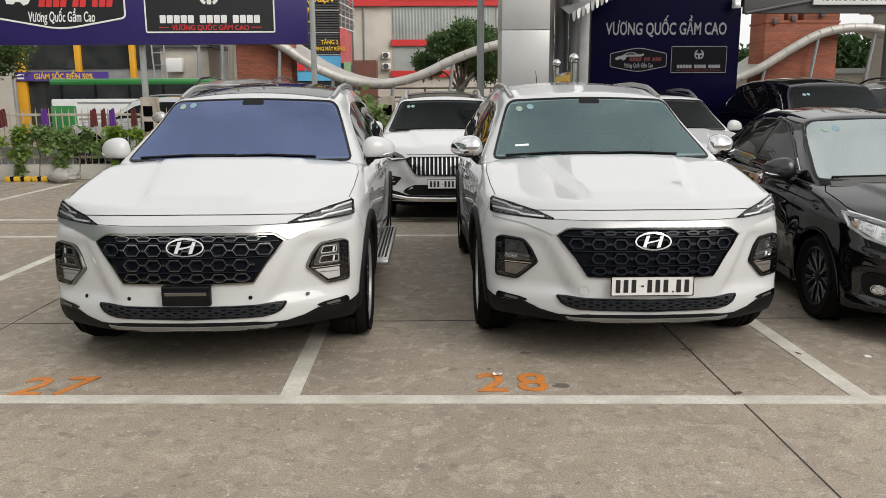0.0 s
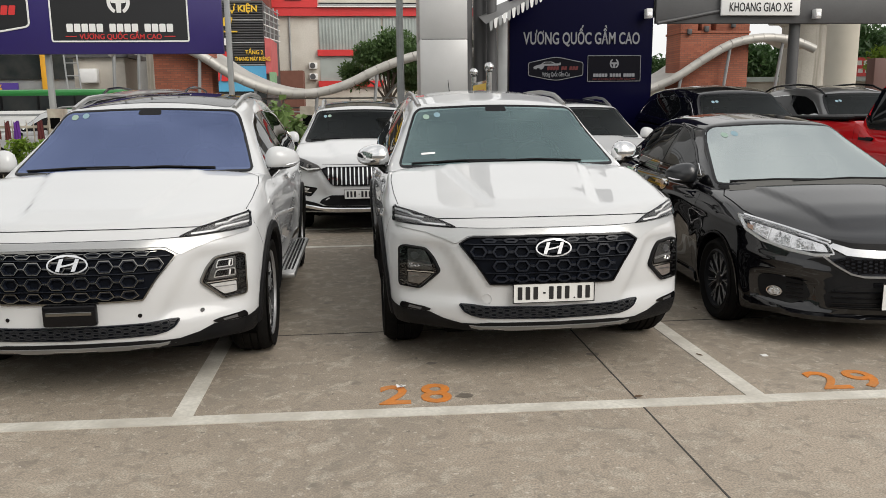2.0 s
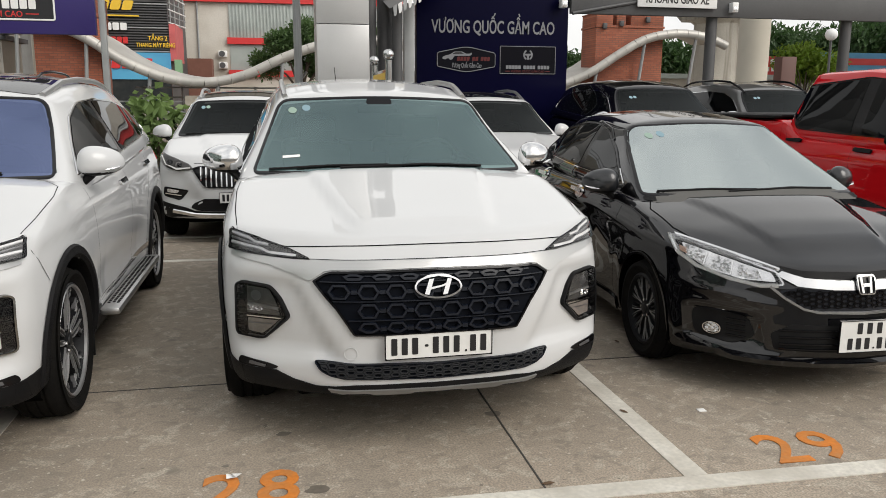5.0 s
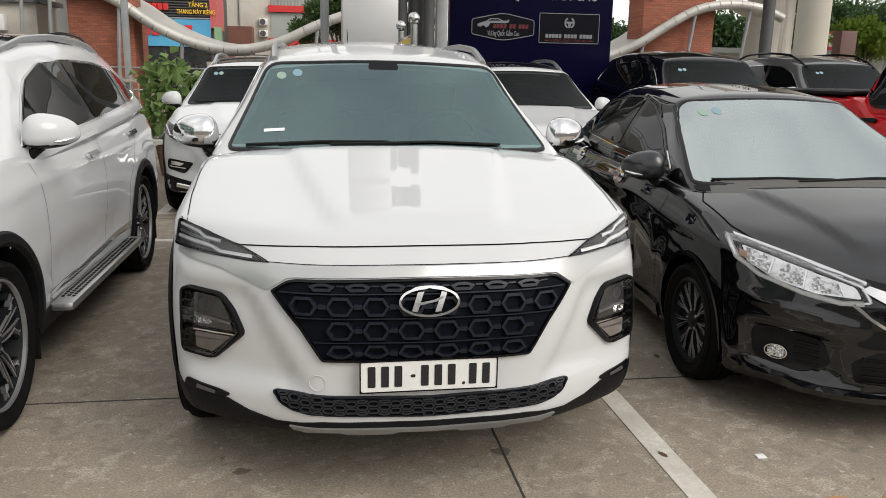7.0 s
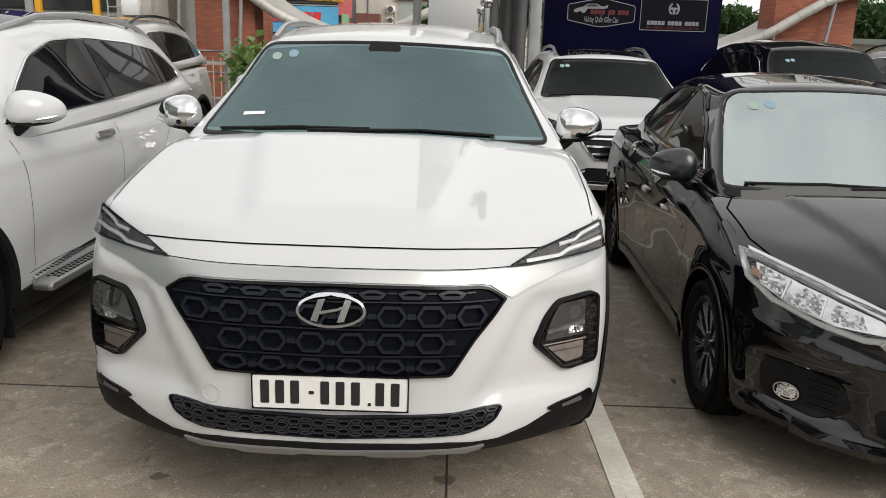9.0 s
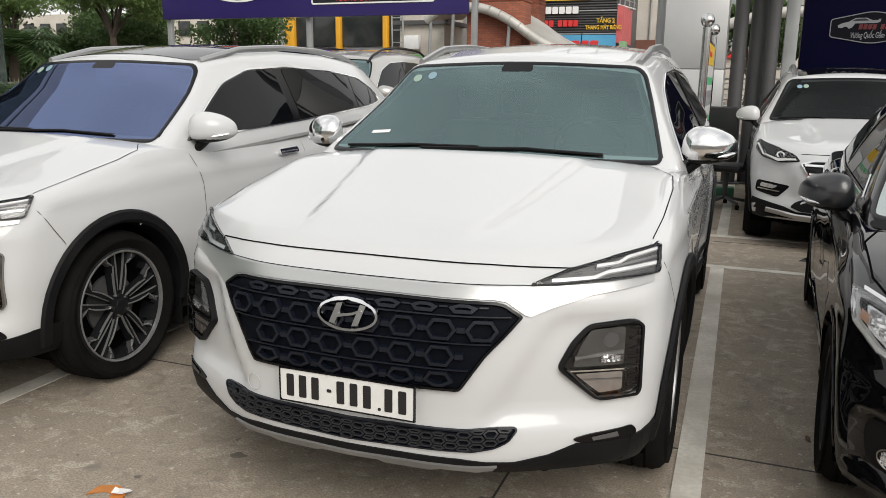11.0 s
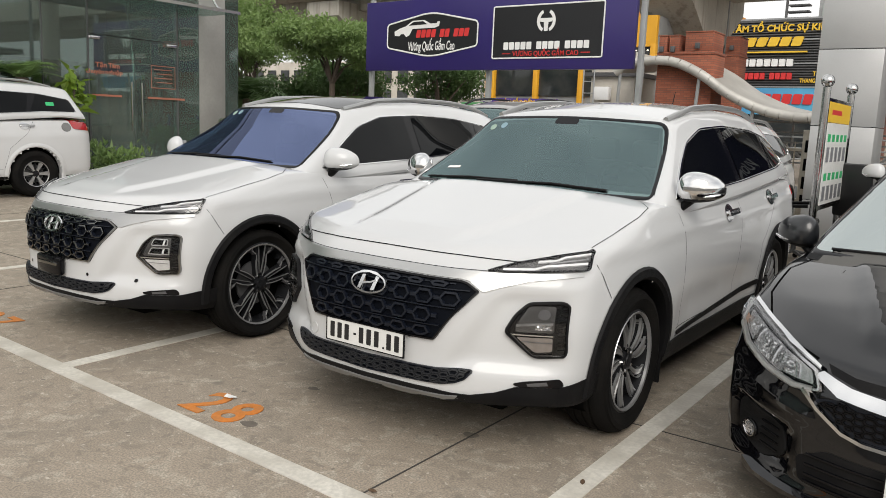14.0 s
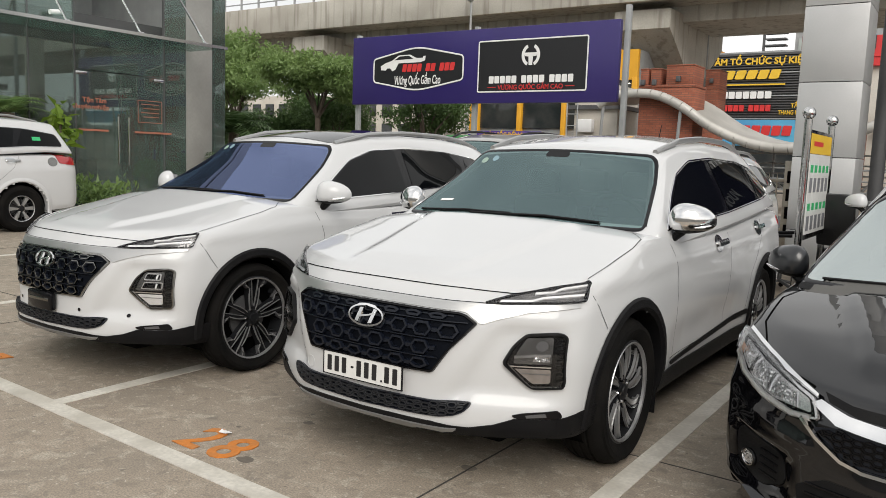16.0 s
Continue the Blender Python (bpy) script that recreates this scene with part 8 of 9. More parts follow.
part("bracket", tube([(-0.16, 0, 0.05), (0, 0, 0.0)], 0.015, 8), SIGNW, sb)


def cycad(x, y, z, r, n, seed, label, mat=LEAFD, low=0.15):
    rng = random.Random(seed)
    v = thing("cycad", label, "plant", "cycads", m=pose(x, y, 0))
    part("trunk", tube([(0, 0, 0), (0, 0, z)], [0.13, 0.11], 10), BARK, v)
    P, F = [], []
    for k in range(n):
        t, e = 2 * math.pi * (k + rng.random()) / n, rng.uniform(low, 1.25)
        L = r * rng.uniform(0.8, 1.1)
        prev = None
        for i in range(13):
            f = i / 12
            rr = L * f * math.cos(e * (1 - 0.2 * f))
            zz = z + L * f * math.sin(e) - 0.55 * L * f * f
            c = Vector((rr * math.cos(t), rr * math.sin(t), zz))
            tan = Vector((-math.sin(t), math.cos(t), 0))
            if prev is not None:
                w = 0.26 * r * math.sin(math.pi * min(1, 0.12 + f * 0.88)) ** 0.6
                for s in (-1, 1):
                    b = len(P)
                    out = tan * s * w + (c - prev) * 1.2 + Vector((0, 0, -0.05 * r))
                    P += [prev, prev + (c - prev) * 0.55, prev + (c - prev) * 0.5 + out]
                    F.append((b, b + 1, b + 2))
            prev = c
    foliage("fronds", np.array([tuple(p) for p in P]), np.array(F), mat, v)
    return v


cycad(-10.95, 13.75, 0.95, 1.05, 44, 1, "dark green cycad with arching fronds beside the showroom")
cycad(-14.2, 16.5, 1.95, 1.60, 76, 2, "green cycad with arching fronds behind the fence", LEAFM)
cycad(-11.44, 8.95, 2.0, 0.85, 46, 3, "green cycad with arching fronds before the glass front", LEAF, 0.55)
v = thing("shrub", "bright yellow-green broad-leaved shrub by the showroom door", "plant", m=Matrix())
co, F = leaves(70, [(-11.1, 9.75, 1.4 + 0.1 * k, 0.24) for k in range(8)], 0.26, 21, 1.0, 0.2, 0.3, (0.55, 1.0))
foliage("foliage", co, F, LEAFL, v)
part("stem", tube([(-11.1, 9.75, 0), (-11.1, 9.75, 1.9)], 0.02, 6), BARK, v)
v = thing("shrub", "dense dark green shrub at the foot of the glass front", "plant", m=Matrix())
co, F = leaves(650, [(-11.0 + 0.12 * math.sin(k * 3), 10.15 + 0.16 * k, 0.42 + 0.1 * math.cos(k), 0.34) for k in range(6)], 0.17, 22, 1.1, 0.2, -0.5, (0.3, 1.0))
foliage("foliage", co, F, LEAF, v)
part("planter", box(-11.45, -10.7, 9.4, 11.4, 0, 0.22, 0.02), CONC, v)

# ---- street, traffic and shops ----
tagged(part("road", box(-120, 120, 17.2, 27.5, -0.05, 0.004), ASPHALT, flat=True), "grey asphalt street behind the fence", "road", kind="structure")
bus = thing("city_bus", "green and white city bus on the street", "bus", m=pose(-7.8, 22.4, 0))
part("body", box(-2.4, 1.9, -1.1, 1.1, 0.35, 1.64, 0.08), SIGNW, bus)
part("roof", box(-2.4, 1.9, -1.1, 1.1, 1.96, 2.14, 0.07), BUSG, bus)
part("window_band", box(-2.36, 1.86, -1.08, 1.08, 1.60, 2.0), SHOPG, bus)
part("front_corner", box(-2.42, -1.7, -1.115, 1.115, 0.38, 1.45, 0.06), BUSG, bus)
for k in range(5):
    part("window_pillar", box(-2.1 + 0.9 * k, -2.05 + 0.9 * k, -1.10, -1.07, 1.62, 1.98), PLASTIC, bus)
for z in (0.62, 1.05, 1.48):
    part("side_stripe", box(-1.68, 1.88, -1.108, -1.09, z, z + 0.05), STEELP, bus)
part("front_window", box(-2.425, -2.39, -1.0, 1.0, 1.1, 1.95, 0.03), SHOPG, bus)
for x in (-1.5, 1.1):
    w = part("wheel", lathe([(0.48, -0.13), (0.5, -0.1), (0.5, 0.1), (0.48, 0.13), (0.001, 0.13)], 24), RUBBER, bus)
    w.matrix_local = pose(x, -1.0, 0.5, 0, 0, -90)

shop = thing("shop", "shop front with yellow frames and a violet sale banner", "building", m=Matrix())
part("body", box(-18.1, -9.5, 35.0, 42, 0, 6.4), STEELP, shop)
part("end_wall", box(-19.65, -18.1, 34.6, 42, 0, 5.6), PLASTER, shop)
ac = part("ac_unit", box(-19.3, -18.5, 34.25, 34.6, 2.75, 3.35, 0.03), SIGNW, shop, "white air conditioning unit")
part("ac_fan", lathe([(0.22, 0.0), (0.22, 0.02), (0.17, 0.02), (0.16, 0.005), (0.001, 0.005)], 20, "z"), DSTEEL, ac).matrix_local = pose(-18.98, 34.255, 3.05, 90, 0, 0)
part("ceiling_band", box(-18.1, -9.5, 34.75, 34.95, 5.1, 6.4), YELF, shop)
POSTS = (-17.85, -15.3, -12.95, -11.07, -9.6)
for x in POSTS:
    w = 0.26 if x == POSTS[0] else 0.12
    part("frame_post", box(x - w, x + w, 34.7, 34.98, 0, 5.2, 0.02), YELF, shop)
for x0, x1 in zip(POSTS, POSTS[1:]):
    for z0, z1 in ((2.95, 5.1), (0.3, 2.4)):
        part("pane", box(x0 + 0.1, x1 - 0.1, 34.9, 34.96, z0, z1), SHOPG, shop)
for k in range(60):
    x = -17.6 + (k % 15) * 0.52
    z = 4.75 + (k // 15) * 0.09
    part("ceiling_light", box(x + 0.2 * (k // 15), x + 0.05 + 0.2 * (k // 15), 34.86, 34.89, z, z + 0.035), BULB, shop)
part("banner", box(-19.65, -14.0, 34.62, 34.7, 2.42, 2.79), SIGNP, shop)
part("banner_text", stand(lettering("GIẢM SỐC ÐẾN 50%", 0.24, 2.54, 0.003, 0.025), -15.9, 34.61, 2.61), SIGNY, shop, flat=True)
for k in range(2):
    part("banner_bar", box(-19.2, -17.6, 34.6, 34.62, 2.49 + 0.14 * k, 2.56 + 0.14 * k), SIGNW, shop)
part("poster", box(-11.3, -9.9, 34.6, 34.7, 2.3, 3.1), SIGNY, shop)
part("poster", box(-11.0, -9.7, 34.55, 34.62, 1.4, 2.2), material("magenta_poster", (0.55, 0.02, 0.20), 0.5), shop)
part("poster_text", stand(lettering("XẢ KHO", 0.30, 1.0, 0.003, 0.02), -10.35, 34.54, 1.85), SIGNW, shop, flat=True)
part("poster", box(-12.4, -11.2, 34.5, 34.6, 1.0, 1.6), SIGNY, shop)
part("poster", box(-13.9, -13.1, 34.5, 34.6, 0.6, 2.0), SIGNC, shop)
hut = thing("kiosk", "cream kiosk with an air conditioning unit and ladder", "building", m=Matrix())
part("wall", box(-10.2, -8.4, 30.2, 32.2, 0, 4.4), PLASTER, hut)
part("roof", box(-10.4, -8.2, 30.0, 32.4, 3.5, 3.65), DSTEEL, hut)
part("ac_unit", box(-9.9, -9.3, 29.85, 30.15, 2.6, 3.1, 0.03), SIGNW, hut)
for dx in (0, 0.45):
    part("ladder_rail", tube([(-10.1 + dx, 29.4, 0.5), (-10.5 + dx, 30.1, 4.2)], 0.03, 6), STEELP, hut)
for k in range(8):
    f = k / 8
    part("ladder_rung", tube([(-10.1 - 0.4 * f, 29.4 + 0.7 * f, 0.6 + 3.6 * f), (-9.65 - 0.4 * f, 29.4 + 0.7 * f, 0.6 + 3.6 * f)], 0.02, 6), STEELP, hut)


# ---- station entrances: brick towers under a waving canopy tube ----
def tower(x0, x1, y0, y1, top, teeth, label):
    """A brick tower with battlements, slit recesses and lamps."""
    t = thing("brick_tower", label, "tower", "brick towers", m=Matrix())
    part("shaft", box(x0, x1, y0, y1, 0, top, 0.02), BRICKT, t)
    part("string_course", box(x0 - 0.03, x1 + 0.03, y0 - 0.03, y1 + 0.03, top - 0.10, top - 0.02, 0.01), BRICKT, t)
    for a, b, h in teeth:
        m = part("battlement", box(a, b, y0 + 0.004, y1 - 0.004, top - 0.02, h, 0.015), BRICKT, t)
        part("coping", box(a - 0.02, b + 0.02, y0 - 0.02, y1 + 0.02, h - 0.002, h + 0.04, 0.008), BRICKT, m)
        part("corner_lamp", box((a + b) / 2 - 0.10, (a + b) / 2 + 0.06, y0 - 0.12, y0 - 0.01, h - 0.55, h - 0.35, 0.02), DSTEEL, t)
    return t


tower(-7.03, -5.06, 28.8, 30.0, 4.25, ((-7.03, -6.75, 4.78), (-6.66, -6.30, 4.78), (-6.10, -5.15, 4.88)), "red brick tower with battlements beside the station canopy")
tower(-8.15, -6.5, 36.6, 37.8, 4.9, ((-7.1, -6.5, 5.6),), "red brick tower with battlements beside the station canopy")
tower(11.95, 14.6, 28.8, 30.2, 4.3, ((11.95, 12.6, 4.7), (12.75, 13.1, 4.8), (13.3, 14.6, 4.95)), "red brick tower with battlements beside the station canopy")


def canopy_tube(pts, y, r, label, back):
    """A waving tube of short panels with a roof sheet behind it."""
    t = thing("station_canopy", label, "canopy", "station canopies", m=Matrix())
    fine = []
    k = len(pts)
    for i in range(k - 1):
        p0, p1, p2, p3 = [Vector(pts[max(0, min(k - 1, j))]) for j in (i - 1, i, i + 1, i + 2)]
        for q in range(3):
            f = q / 3
            fine.append(0.5 * ((2 * p1) + (p2 - p0) * f + (2 * p0 - 5 * p1 + 4 * p2 - p3) * f * f + (3 * p1 - p0 - 3 * p2 + p3) * f ** 3))
    fine.append(Vector(pts[-1]))
    for a, b in zip(fine, fine[1:]):
        d = (b - a) * 0.012
        part("tube_panel", tube([(a.x + d.x, y, a.y + d.y), (b.x - d.x, y, b.y - d.y)], r, 12), TUBE, t)
    bm = bmesh.new()
    rows = [[bm.verts.new((p.x, y, p.y)), bm.verts.new((p.x + 0.2, y + back, p.y + 0.25))] for p in fine]
    for a, b in zip(rows, rows[1:]):
        bm.faces.new((a[0], b[0], b[1], a[1]))
    part("roof_sheet", bm, TUBE, t)
    for i in range(2, len(fine), 5):
        p = fine[i]
        part("strut", tube([(p.x, y, p.y), (p.x - 0.3, y + 0.4, 0.0)], 0.06, 8), STEELP, t)
        for z in (0.8, 1.15, 1.5):
            if z < p.y:
                part("guard_rail", tube([(p.x - 1.2, y + 0.4, z), (p.x + 1.2, y + 0.4, z)], 0.03, 6), STEELP, t)
    return t


canopy_tube([(-8.4, 3.50), (-8.1, 3.72), (-7.75, 3.87), (-6.45, 3.90), (-5.37, 3.47), (-4.34, 2.79), (-3.09, 2.27), (-1.82, 2.12), (-0.54, 2.36), (0.73, 2.94), (2.0, 3.38), (3.4, 3.6), (4.8, 3.4)], 28.4, 0.16, "silver panelled tube edging a waving station roof", 3.2)
canopy_tube([(8.0, 1.9), (9.8, 1.95), (11.48, 2.5), (12.56, 3.15), (13.7, 3.77), (14.9, 4.0), (16.1, 3.9), (16.95, 3.59)], 28.4, 0.16, "silver panelled tube edging a waving station roof", 3.0)
rl = thing("station_railing", "grey steel railing along the station stair", "railing", m=Matrix())
for z in (0.6, 0.95, 1.3, 1.65, 2.0):
    part("rail", tube([(-4.5, 31.5, z), (11.5, 31.5, z)], 0.035, 6), STEELP, rl)
for k in range(12):
    part("upright", tube([(-4.2 + 1.3 * k, 31.5, 0), (-4.2 + 1.3 * k, 31.5, 2.05)], 0.04, 6), STEELP, rl)
for a, b in (((-0.5, 0.2), (1.6, 2.6)), ((2.6, 0.3), (4.2, 2.6)), ((-3.6, 1.6), (-2.0, 0.4))):
    part("stay", tube([(a[0], 31.3, a[1]), (b[0], 31.3, b[1])], 0.05, 8), STEELP, rl)

# ---- viaduct ----
via = thing("viaduct", "stained concrete railway viaduct on hammerhead piers", "viaduct", kind="structure", m=Matrix())
part("deck", box(-140, 120, 34.6, 42.4, 8.35, 9.1), VIAD, via)
part("soffit_beam", box(-140, 120, 36.2, 40.8, 7.65, 8.4, 0.1), VIAD, via)
part("parapet", box(-140, 120, 34.0, 34.3, 8.25, 9.75, 0.05), VIAD, via)
part("parapet", box(-140, 120, 42.4, 42.7, 8.25, 9.75, 0.05), VIAD, via)
for k in range(70):
    part("rail_post", box(-60 + 1.5 * k, -59.92 + 1.5 * k, 34.1, 34.2, 9.7, 10.6), STEELP, via)
for z in (10.05, 10.5):
    part("hand_rail", box(-60, 45, 34.12, 34.18, z, z + 0.06), STEELP, via)
for x in (-29.3, -9.4, 22.4):
    pier = part("pier", lathe([(1.1, 0.0), (1.1, 5.4), (1.35, 5.6)], 28, "z"), VIAD, via)
    pier.location = (x, 38.5, 0)
    cap = [(34.6, 8.0), (34.6, 7.2), (37.2, 5.6), (39.8, 5.6), (42.4, 7.2), (42.4, 8.0)]
    bm = bmesh.new()
    a = [bm.verts.new((x - 1.25, y, z)) for y, z in cap]
    b = [bm.verts.new((x + 1.25, y, z)) for y, z in cap]
    bm.faces.new(a)
    bm.faces.new(b[::-1])
    for i in range(6):
        bm.faces.new((a[i], b[i], b[(i + 1) % 6], a[(i + 1) % 6]))
    part("pier_head", bm, VIAD, via)
rp = thing("round_pier", "pale round concrete pier behind the canopy", "pier", kind="structure", m=pose(14.95, 23.5, 0))
part("shaft", lathe([(0.46, 0.0), (0.46, 7.5)], 28, "z"), material("pale_concrete", (0.52, 0.48, 0.40), 0.8, stain=0.4, stain_scale=0.6), rp)

# ---- buildings behind ----
ev = thing("event_building", "dark louvred building with yellow and blue sign boards", "building", m=Matrix())
part("body", box(-18.5, -7.05, 61.2, 72, 0, 9.6), DSTEEL, ev)
for k in range(26):
    z = 4.9 + 0.18 * k
    part("louvre", box(-18.5, -7.0, 60.9, 61.2, z, z + 0.085), DSTEEL if k % 9 else STEELP, ev)
part("sign_text", stand(lettering("TRUNG TÂM TỔ CHỨC SỰ KIỆN", 0.46, 9.2, 0.02, 0.03), -12.0, 60.85, 9.0), SIGNY, ev, flat=True)
name_blocks(ev, (5,), -13.2, -9.3, 7.72, 8.35, 60.7, 60.85, SIGNY, 0.2)
part("name_rule", plate_xz([(-13.6, 7.28), (-8.9, 7.28), (-8.9, 7.38), (-13.6, 7.38)], 60.7, 60.85), SIGNY, ev)
name_blocks(ev, (7,), -13.2, -9.7, 6.35, 6.85, 60.7, 60.85, SIGNW)
name_blocks(ev, (7, 4), -14.2, -9.7, 5.45, 5.9, 60.7, 60.85, SIGNR)
part("sign_text", stand(lettering("TẦNG 2", 0.30, 1.3, 0.02, 0.02), -7.75, 60.8, 5.85), SIGNY, ev, flat=True)
part("sign_text", stand(lettering("THANG MÁY RIÊNG", 0.30, 2.6, 0.02, 0.02), -7.9, 60.8, 5.38), SIGNY, ev, flat=True)
part("blue_board", box(-18.5, -6.95, 60.8, 60.95, 3.0, 4.85), SIGNC, ev)
name_blocks(ev, (6,), -12.4, -8.2, 3.75, 4.45, 60.7, 60.8, SIGNR, 0.1)
part("base_wall", box(-18.5, -7.0, 60.9, 61.2, 0, 3.0), SHOPG, ev)
part("red_side", box(-6.97, -6.55, 60.9, 65.5, 4.3, 6.85), material("coral_wall", (0.55, 0.12, 0.12), 0.7, stain=0.3), ev)
part("green_foot", box(-6.72, -6.30, 60.85, 62, 3.3, 4.4), material("pale_green_wall", (0.22, 0.38, 0.22), 0.7), ev)
for k in range(6):
    part("stair_rail", tube([(-7.05 + 0.02 * k, 61.4, 7.0 + 0.45 * k), (-6.2, 64.5, 6.9 + 0.42 * k)], 0.045, 6), STEELP if k % 2 else SIGNW, ev)
for k in range(4):
    part("stair_upright", tube([(-6.95 + 0.22 * k, 61.8 + 0.8 * k, 6.8), (-6.95 + 0.22 * k, 61.8 + 0.8 * k, 9.3)], 0.05, 6), STEELP, ev)
part("roof_lattice", box(-17, -8, 61.5, 63, 9.6, 9.75), STEELP, ev)
for k in range(8):
    part("stair_flight", box(-11.0 - 0.1 * (k % 2), -9.6, 63.2, 64, 9.9 + 0.45 * k, 10.0 + 0.45 * k), DSTEEL, ev)
part("stair_post", box(-11.2, -11.05, 63.2, 63.4, 9.6, 13.6), DSTEEL, ev)

rb = thing("red_trimmed_building", "cream plaster building with red bands and curtained windows", "building", m=Matrix())
part("wall", box(-8.0, 12, 76, 90, 0, 12.6), PLASTER, rb)
part("red_band", box(-7.9, 12, 75.6, 76, 10.15, 10.88), SIGNR, rb)
part("red_gable", box(-7.9, -3.75, 75.5, 76, 10.88, 12.6), SIGNR, rb)
part("gable_window", box(-6.7, -5.2, 75.4, 75.5, 11.5, 12.6), SHOPG, rb)
part("brown_wall", box(-10.6, -7.9, 74, 76, 9.6, 12.6), material("maroon_wall", (0.21, 0.06, 0.045), 0.8, stain=0.4), rb)
part("roof_edge", box(-3.75, 12, 75.3, 75.6, 10.9, 11.0), SIGNW, rb)
for k in range(5):
    part("roof_rib", box(-3.7, 12, 75.5 + 0.5 * k, 75.95 + 0.5 * k, 11.0 + 0.2 * k, 11.2 + 0.2 * k, 0.03), STEELP, rb)
for x0, x1 in ((-3.7, 2.05), (2.25, 5.8), (6.0, 10)):
    w = part("window", box(x0, x1, 75.9, 76.05, 7.1, 10.05), CURTG, rb, "tall curtained window")
    for k in range(int((x1 - x0) / 0.3)):
        part("curtain_fold", box(x0 + 0.3 * k, x0 + 0.16 + 0.3 * k, 75.86, 75.9, 7.12, 10.0, 0.02), CURTG, w)
    part("window", box(x0, x1, 75.9, 76.05, 4.27, 6.5), CURTG, rb)
part("red_band", box(-3.9, 2.2, 75.6, 76, 6.54, 7.1), SIGNR, rb)
part("red_band", box(-3.9, 2.2, 75.6, 76, 3.7, 4.26), SIGNR, rb)
for z in (4.38, 5.38):
    a = part("ac_unit", box(-4.72, -3.98, 75.5, 76, z, z + 0.56, 0.04), SIGNW, rb)
    part("fan_grille", lathe([(0.001, 0), (0.26, 0), (0.26, 0.02)], 16), DSTEEL, a).matrix_local = pose(-4.4, 75.48, z + 0.28, 0, 0, 90)
part("down_pipe", tube([(-6.4, 75.9, 0), (-6.4, 75.9, 12)], 0.09, 8), STEELP, rb)
part("brown_box", box(-7.4, -5.05, 72, 74, 0, 5.05), material("brown_plaster", (0.20, 0.085, 0.06), 0.8, stain=0.4), rb)
tw = thing("glass_tower", "pale blue glass office tower in the distance", "building", m=Matrix())
part("body", box(-16, 6, 98, 118, 0, 21), STEELP, tw)
for r in range(5):
    for k in range(8):
        part("window", box(-15.6 + 2.7 * k, -13.2 + 2.7 * k, 97.8, 98.05, 2.4 + 3.6 * r, 5.2 + 3.6 * r), SIGNC if (r + k) % 3 else CURTG, tw)
ob = thing("orange_building", "distant orange shop building with a sign", "building", m=Matrix())
part("body", box(-31, -17.5, 66, 76, 0, 11.8), material("orange_wall", (0.62, 0.26, 0.05), 0.7, stain=0.3), ob)
part("sign_bar", box(-25, -18.5, 65.8, 66, 10.4, 11.0), SIGNP, ob)
part("window", box(-30, -18, 65.85, 66, 2, 8), SHOPG, ob)
wb = thing("white_block", "pale distant apartment block with rows of windows", "building", m=Matrix())
part("body", box(-90, -40, 80, 95, 0, 9), PLASTER, wb)
for r in range(3):
    for k in range(18):
        part("window", box(-88 + 2.7 * k, -86.4 + 2.7 * k, 79.85, 80.02, 1 + 2.6 * r, 2.7 + 2.6 * r), SHOPG, wb)
rs = thing("roadside_signs", "red and blue advertising boards beyond the canopy", "sign", m=Matrix())
part("red_board", box(29.3, 31.6, 45, 45.15, 3.2, 4.3), SIGNR, rs)
for k in range(4):
    part("red_board_bar", box(29.45 + 0.5 * k, 29.8 + 0.5 * k, 44.97, 45.0, 3.85, 4.12), SIGNW, rs)
    part("red_board_bar", box(29.6 + 0.45 * k, 29.9 + 0.45 * k, 44.97, 45.0, 3.4, 3.65), SIGNW, rs)
part("blue_board", box(33.2, 48, 45.2, 45.4, 3.5, 4.6), SIGNC, rs)
part("board_bar", box(35.5, 38.5, 45.15, 45.2, 3.85, 4.25), SIGNR, rs)
part("post", box(30.4, 30.55, 45.1, 45.2, 0, 3.2), STEELP, rs)
part("post", box(34.0, 34.15, 45.3, 45.4, 0, 3.4), STEELP, rs)
part("post", box(44.0, 44.15, 45.3, 45.4, 0, 3.4), STEELP, rs)
gh = thing("green_roofed_shed", "long low shed with pale green roof beyond the street", "building", m=Matrix())
part("wall", box(6, 80, 48, 52, 0, 3.0), PLASTER, gh)
part("roof", box(5.5, 80, 47.5, 52.5, 3.0, 3.3), CURTG, gh)
pl = thing("brown_pillar", "brown sign pillar beyond the canopy", "pillar", m=Matrix())
part("body", box(23.2, 23.95, 34, 34.6, 0, 3.6, 0.03), material("brown_metal", (0.10, 0.045, 0.035), 0.6), pl)
for x, y, h in ((-8.15, 40.0, 8.6), (26.6, 42, 9.0), (-17.46, 33.5, 9)):
    lamp_post = thing("street_lamp", "slim grey street lamp post with a round head", "street lamp", "street lamps", m=pose(x, y, 0))
    part("pole", tube([(0, 0, 0), (0, 0, h)], [0.09, 0.05], 10), STEELP, lamp_post)
    bm = bmesh.new()
    bmesh.ops.create_uvsphere(bm, u_segments=14, v_segments=8, radius=0.22, matrix=Matrix.Translation((0, -0.1, h)))
    part("head", bm, STEELP, lamp_post)
sp = thing("street_pole", "slim grey-green steel pole behind the fence", "post", m=pose(0.93, 15.51, 0))
part("shaft", tube([(0, 0, 0), (0, 0, 6.5)], [0.075, 0.06], 10), STEELP, sp)
part("collar", lathe([(0.085, 0.9), (0.095, 0.92), (0.095, 1.0), (0.085, 1.02)], 12, "z"), DSTEEL, sp)
gl = thing("globe_lamp", "white globe street lamp beyond the canopy", "street lamp", m=pose(22.2, 29.5, 0))
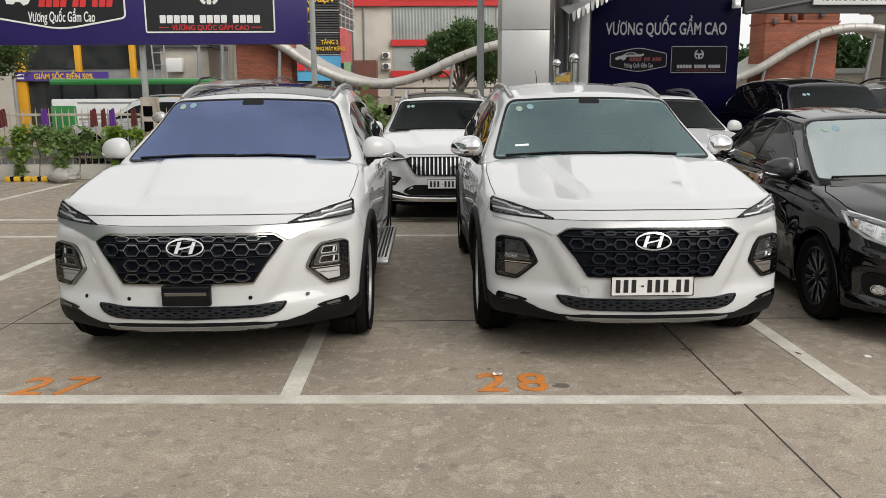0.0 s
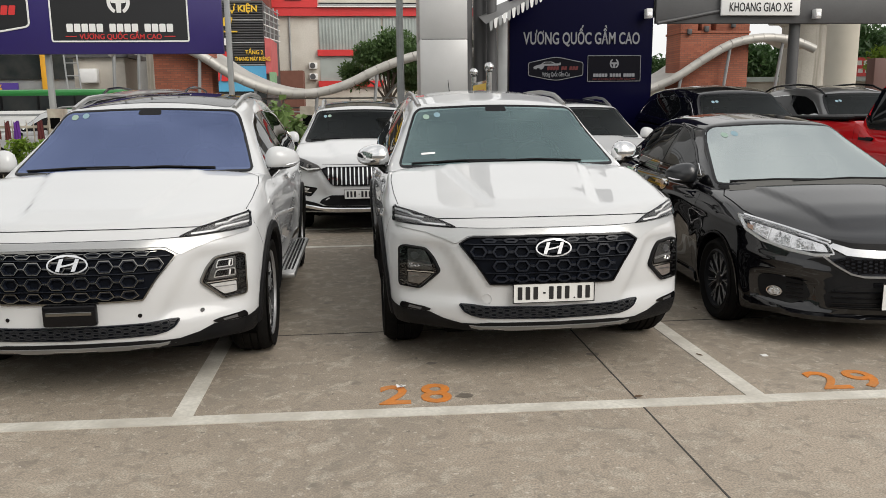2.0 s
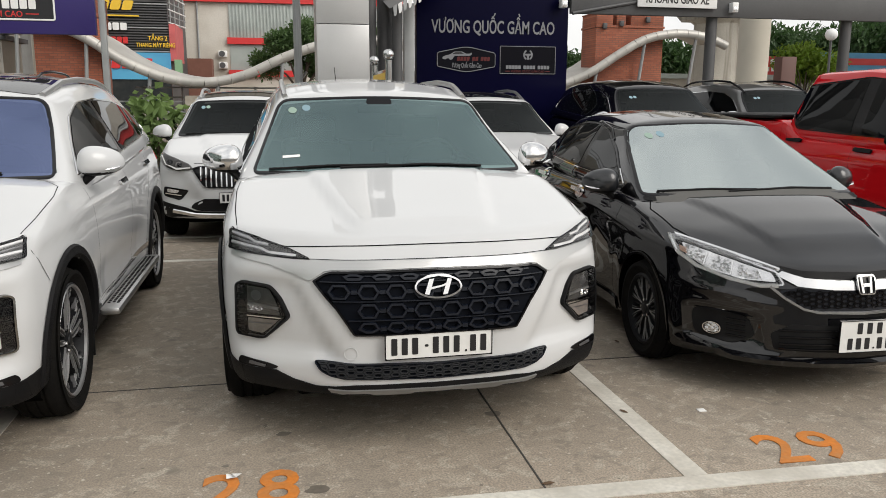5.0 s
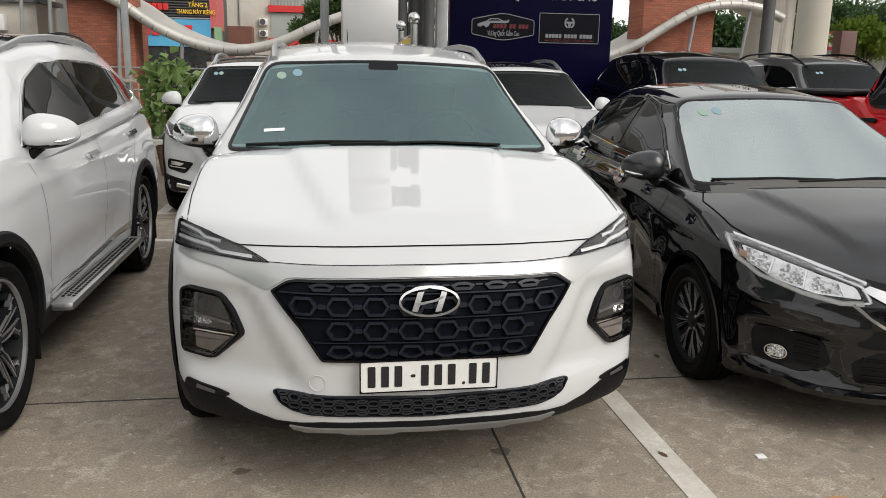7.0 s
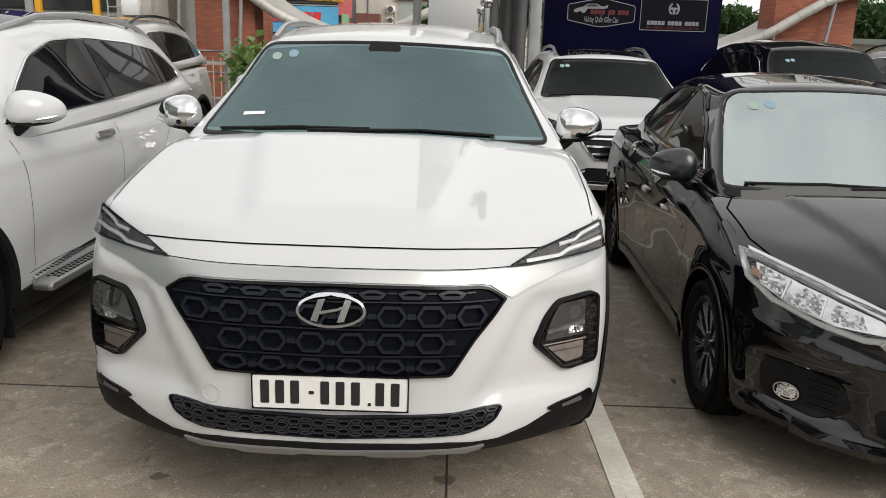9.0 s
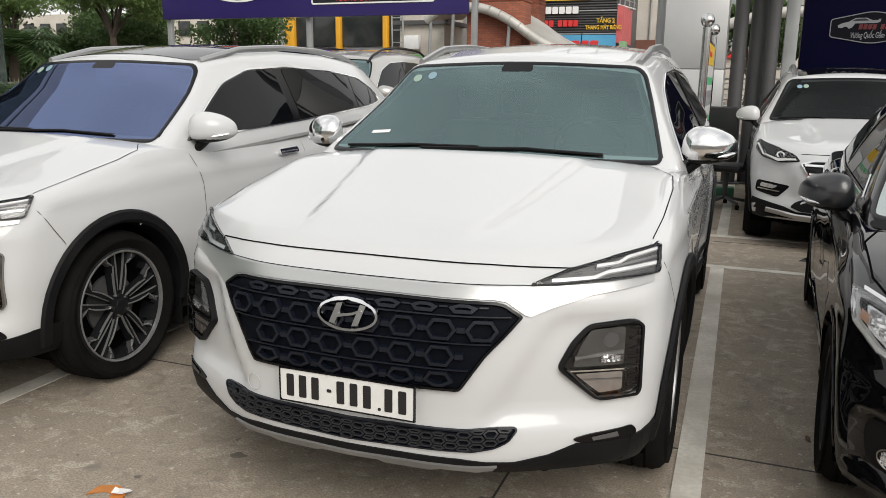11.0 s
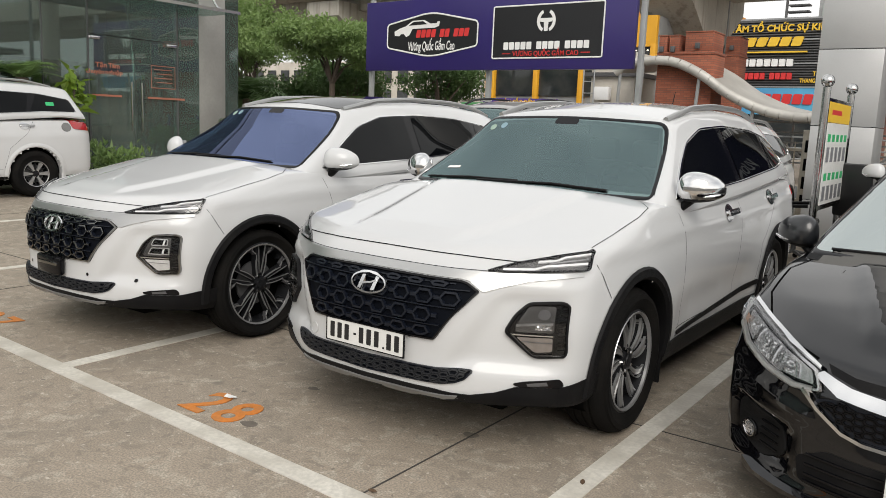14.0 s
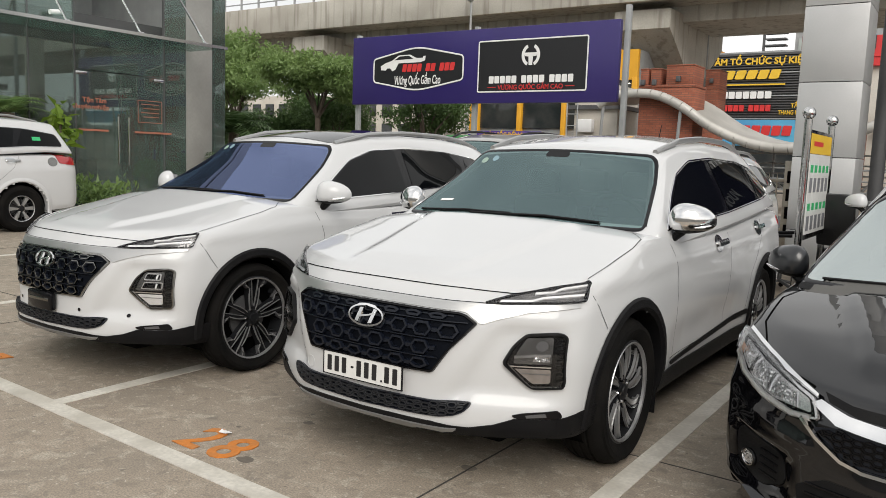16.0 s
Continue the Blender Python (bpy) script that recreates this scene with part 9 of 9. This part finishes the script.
part("pole", tube([(0, 0, 0), (0, 0, 4.0)], 0.05, 8), DSTEEL, gl)
bm = bmesh.new()
bmesh.ops.create_uvsphere(bm, u_segments=20, v_segments=12, radius=0.24, matrix=Matrix.Translation((0, 0, 4.2)))
part("globe", bm, SIGNW, gl)

# ---- plain unseen fronts added to close the place and shape light and reflections ----
bk = part("backdrop", box(-45, 45, -15, -14, 0, 4.0), material("grey_rendered_front", (0.45, 0.44, 0.42), 0.8, stain=0.5, stain_scale=0.3), flat=True)
tagged(bk, "plain grey unseen front added behind the walk", "building", kind="structure")
bk = part("backdrop", box(24, 25, -14, 14, 0, 3.6), bk.data.materials[0], flat=True)
tagged(bk, "plain grey unseen front added beside the car park", "building", kind="structure")

# ---- trees ----
hedge = thing("hedge", "tall clipped dark green hedge along the far side of the street", "plant", m=Matrix())
co, F = leaves(22000, [(-33.5 + 0.5 * k + 0.2 * math.sin(k * 2.3), 28.6 + 0.3 * math.sin(k * 1.7), z + 0.10 * math.sin(k * 1.1), 0.85) for k in range(20) for z in (0.8, 1.8, 2.65)], 0.17, 71, 1.0, 0.3, 0.0, (0.6, 1.0))
foliage("foliage", co, F, LEAFM, hedge)
part("stem", tube([(-33, 28.6, 0.15), (-28, 28.7, 0.2), (-24, 28.5, 0.15)], 0.05, 6), BARK, hedge)
tree(-18.65, 24.5, 5.10, 2.75, 17000, 0.16, 31, "green street tree with a flat layered crown behind the fence", LEAF, 0.13, 0.36, 0.60)
tree(-24.6, 25.5, 6.4, 2.4, 8500, 0.16, 32, "slender green street tree with an open crown", LEAF, 0.07, 0.42, 0.46)
tree(-26.0, 26.2, 5.7, 2.1, 7000, 0.16, 39, "slender green street tree with an open crown", LEAF, 0.07, 0.42, 0.46)
tree(-16.3, 28.6, 4.4, 2.1, 7000, 0.17, 34, "small dark green tree beside the shop", LEAFM)
tree(-21.4, 28.6, 4.3, 2.0, 8000, 0.17, 33, "low bushy green tree beyond the street", LEAFM, 0.09, 0.8, 0.3)
tree(-24.2, 30.2, 4.6, 1.9, 7000, 0.17, 40, "low bushy green tree beyond the street", LEAFM, 0.09, 0.8, 0.3)
tree(-29, 28.5, 7.6, 3.2, 12000, 0.20, 38, "green street tree with layered crown behind the fence", LEAF, 0.10, 0.45, 0.46)
tree(2.2, 62, 7.2, 3.1, 22000, 0.30, 35, "dense dark green tree before the red-trimmed building", LEAFM, 0.22, 0.9, 0.30)
tree(6.4, 64, 7.0, 3.0, 12000, 0.30, 36, "dense dark green tree before the red-trimmed building", LEAFD, 0.25, 0.9, 0.35)
for k, (x, y, h, s) in enumerate(((30.5, 56, 5.8, 3.4), (25.5, 60, 5.6, 3.2), (38.5, 58, 7.4, 4.2), (44.0, 55, 7.6, 4.2), (50.0, 57, 7.8, 4.6), (21.0, 62, 5.2, 3.0))):
    tree(x, y, h, s, 6500, 0.45, 41 + k, "dark green tree beyond the street", LEAFD, 0.22, 0.8, 0.35)
tree(28.4, 39.5, 4.7, 1.7, 5000, 0.26, 51, "bright green young tree beyond the canopy", LEAFL, 0.10, 0.9, 0.4)
tree(38.8, 38, 4.0, 2.2, 4500, 0.26, 52, "bright green young tree beyond the canopy", LEAFL, 0.10, 0.9, 0.4)
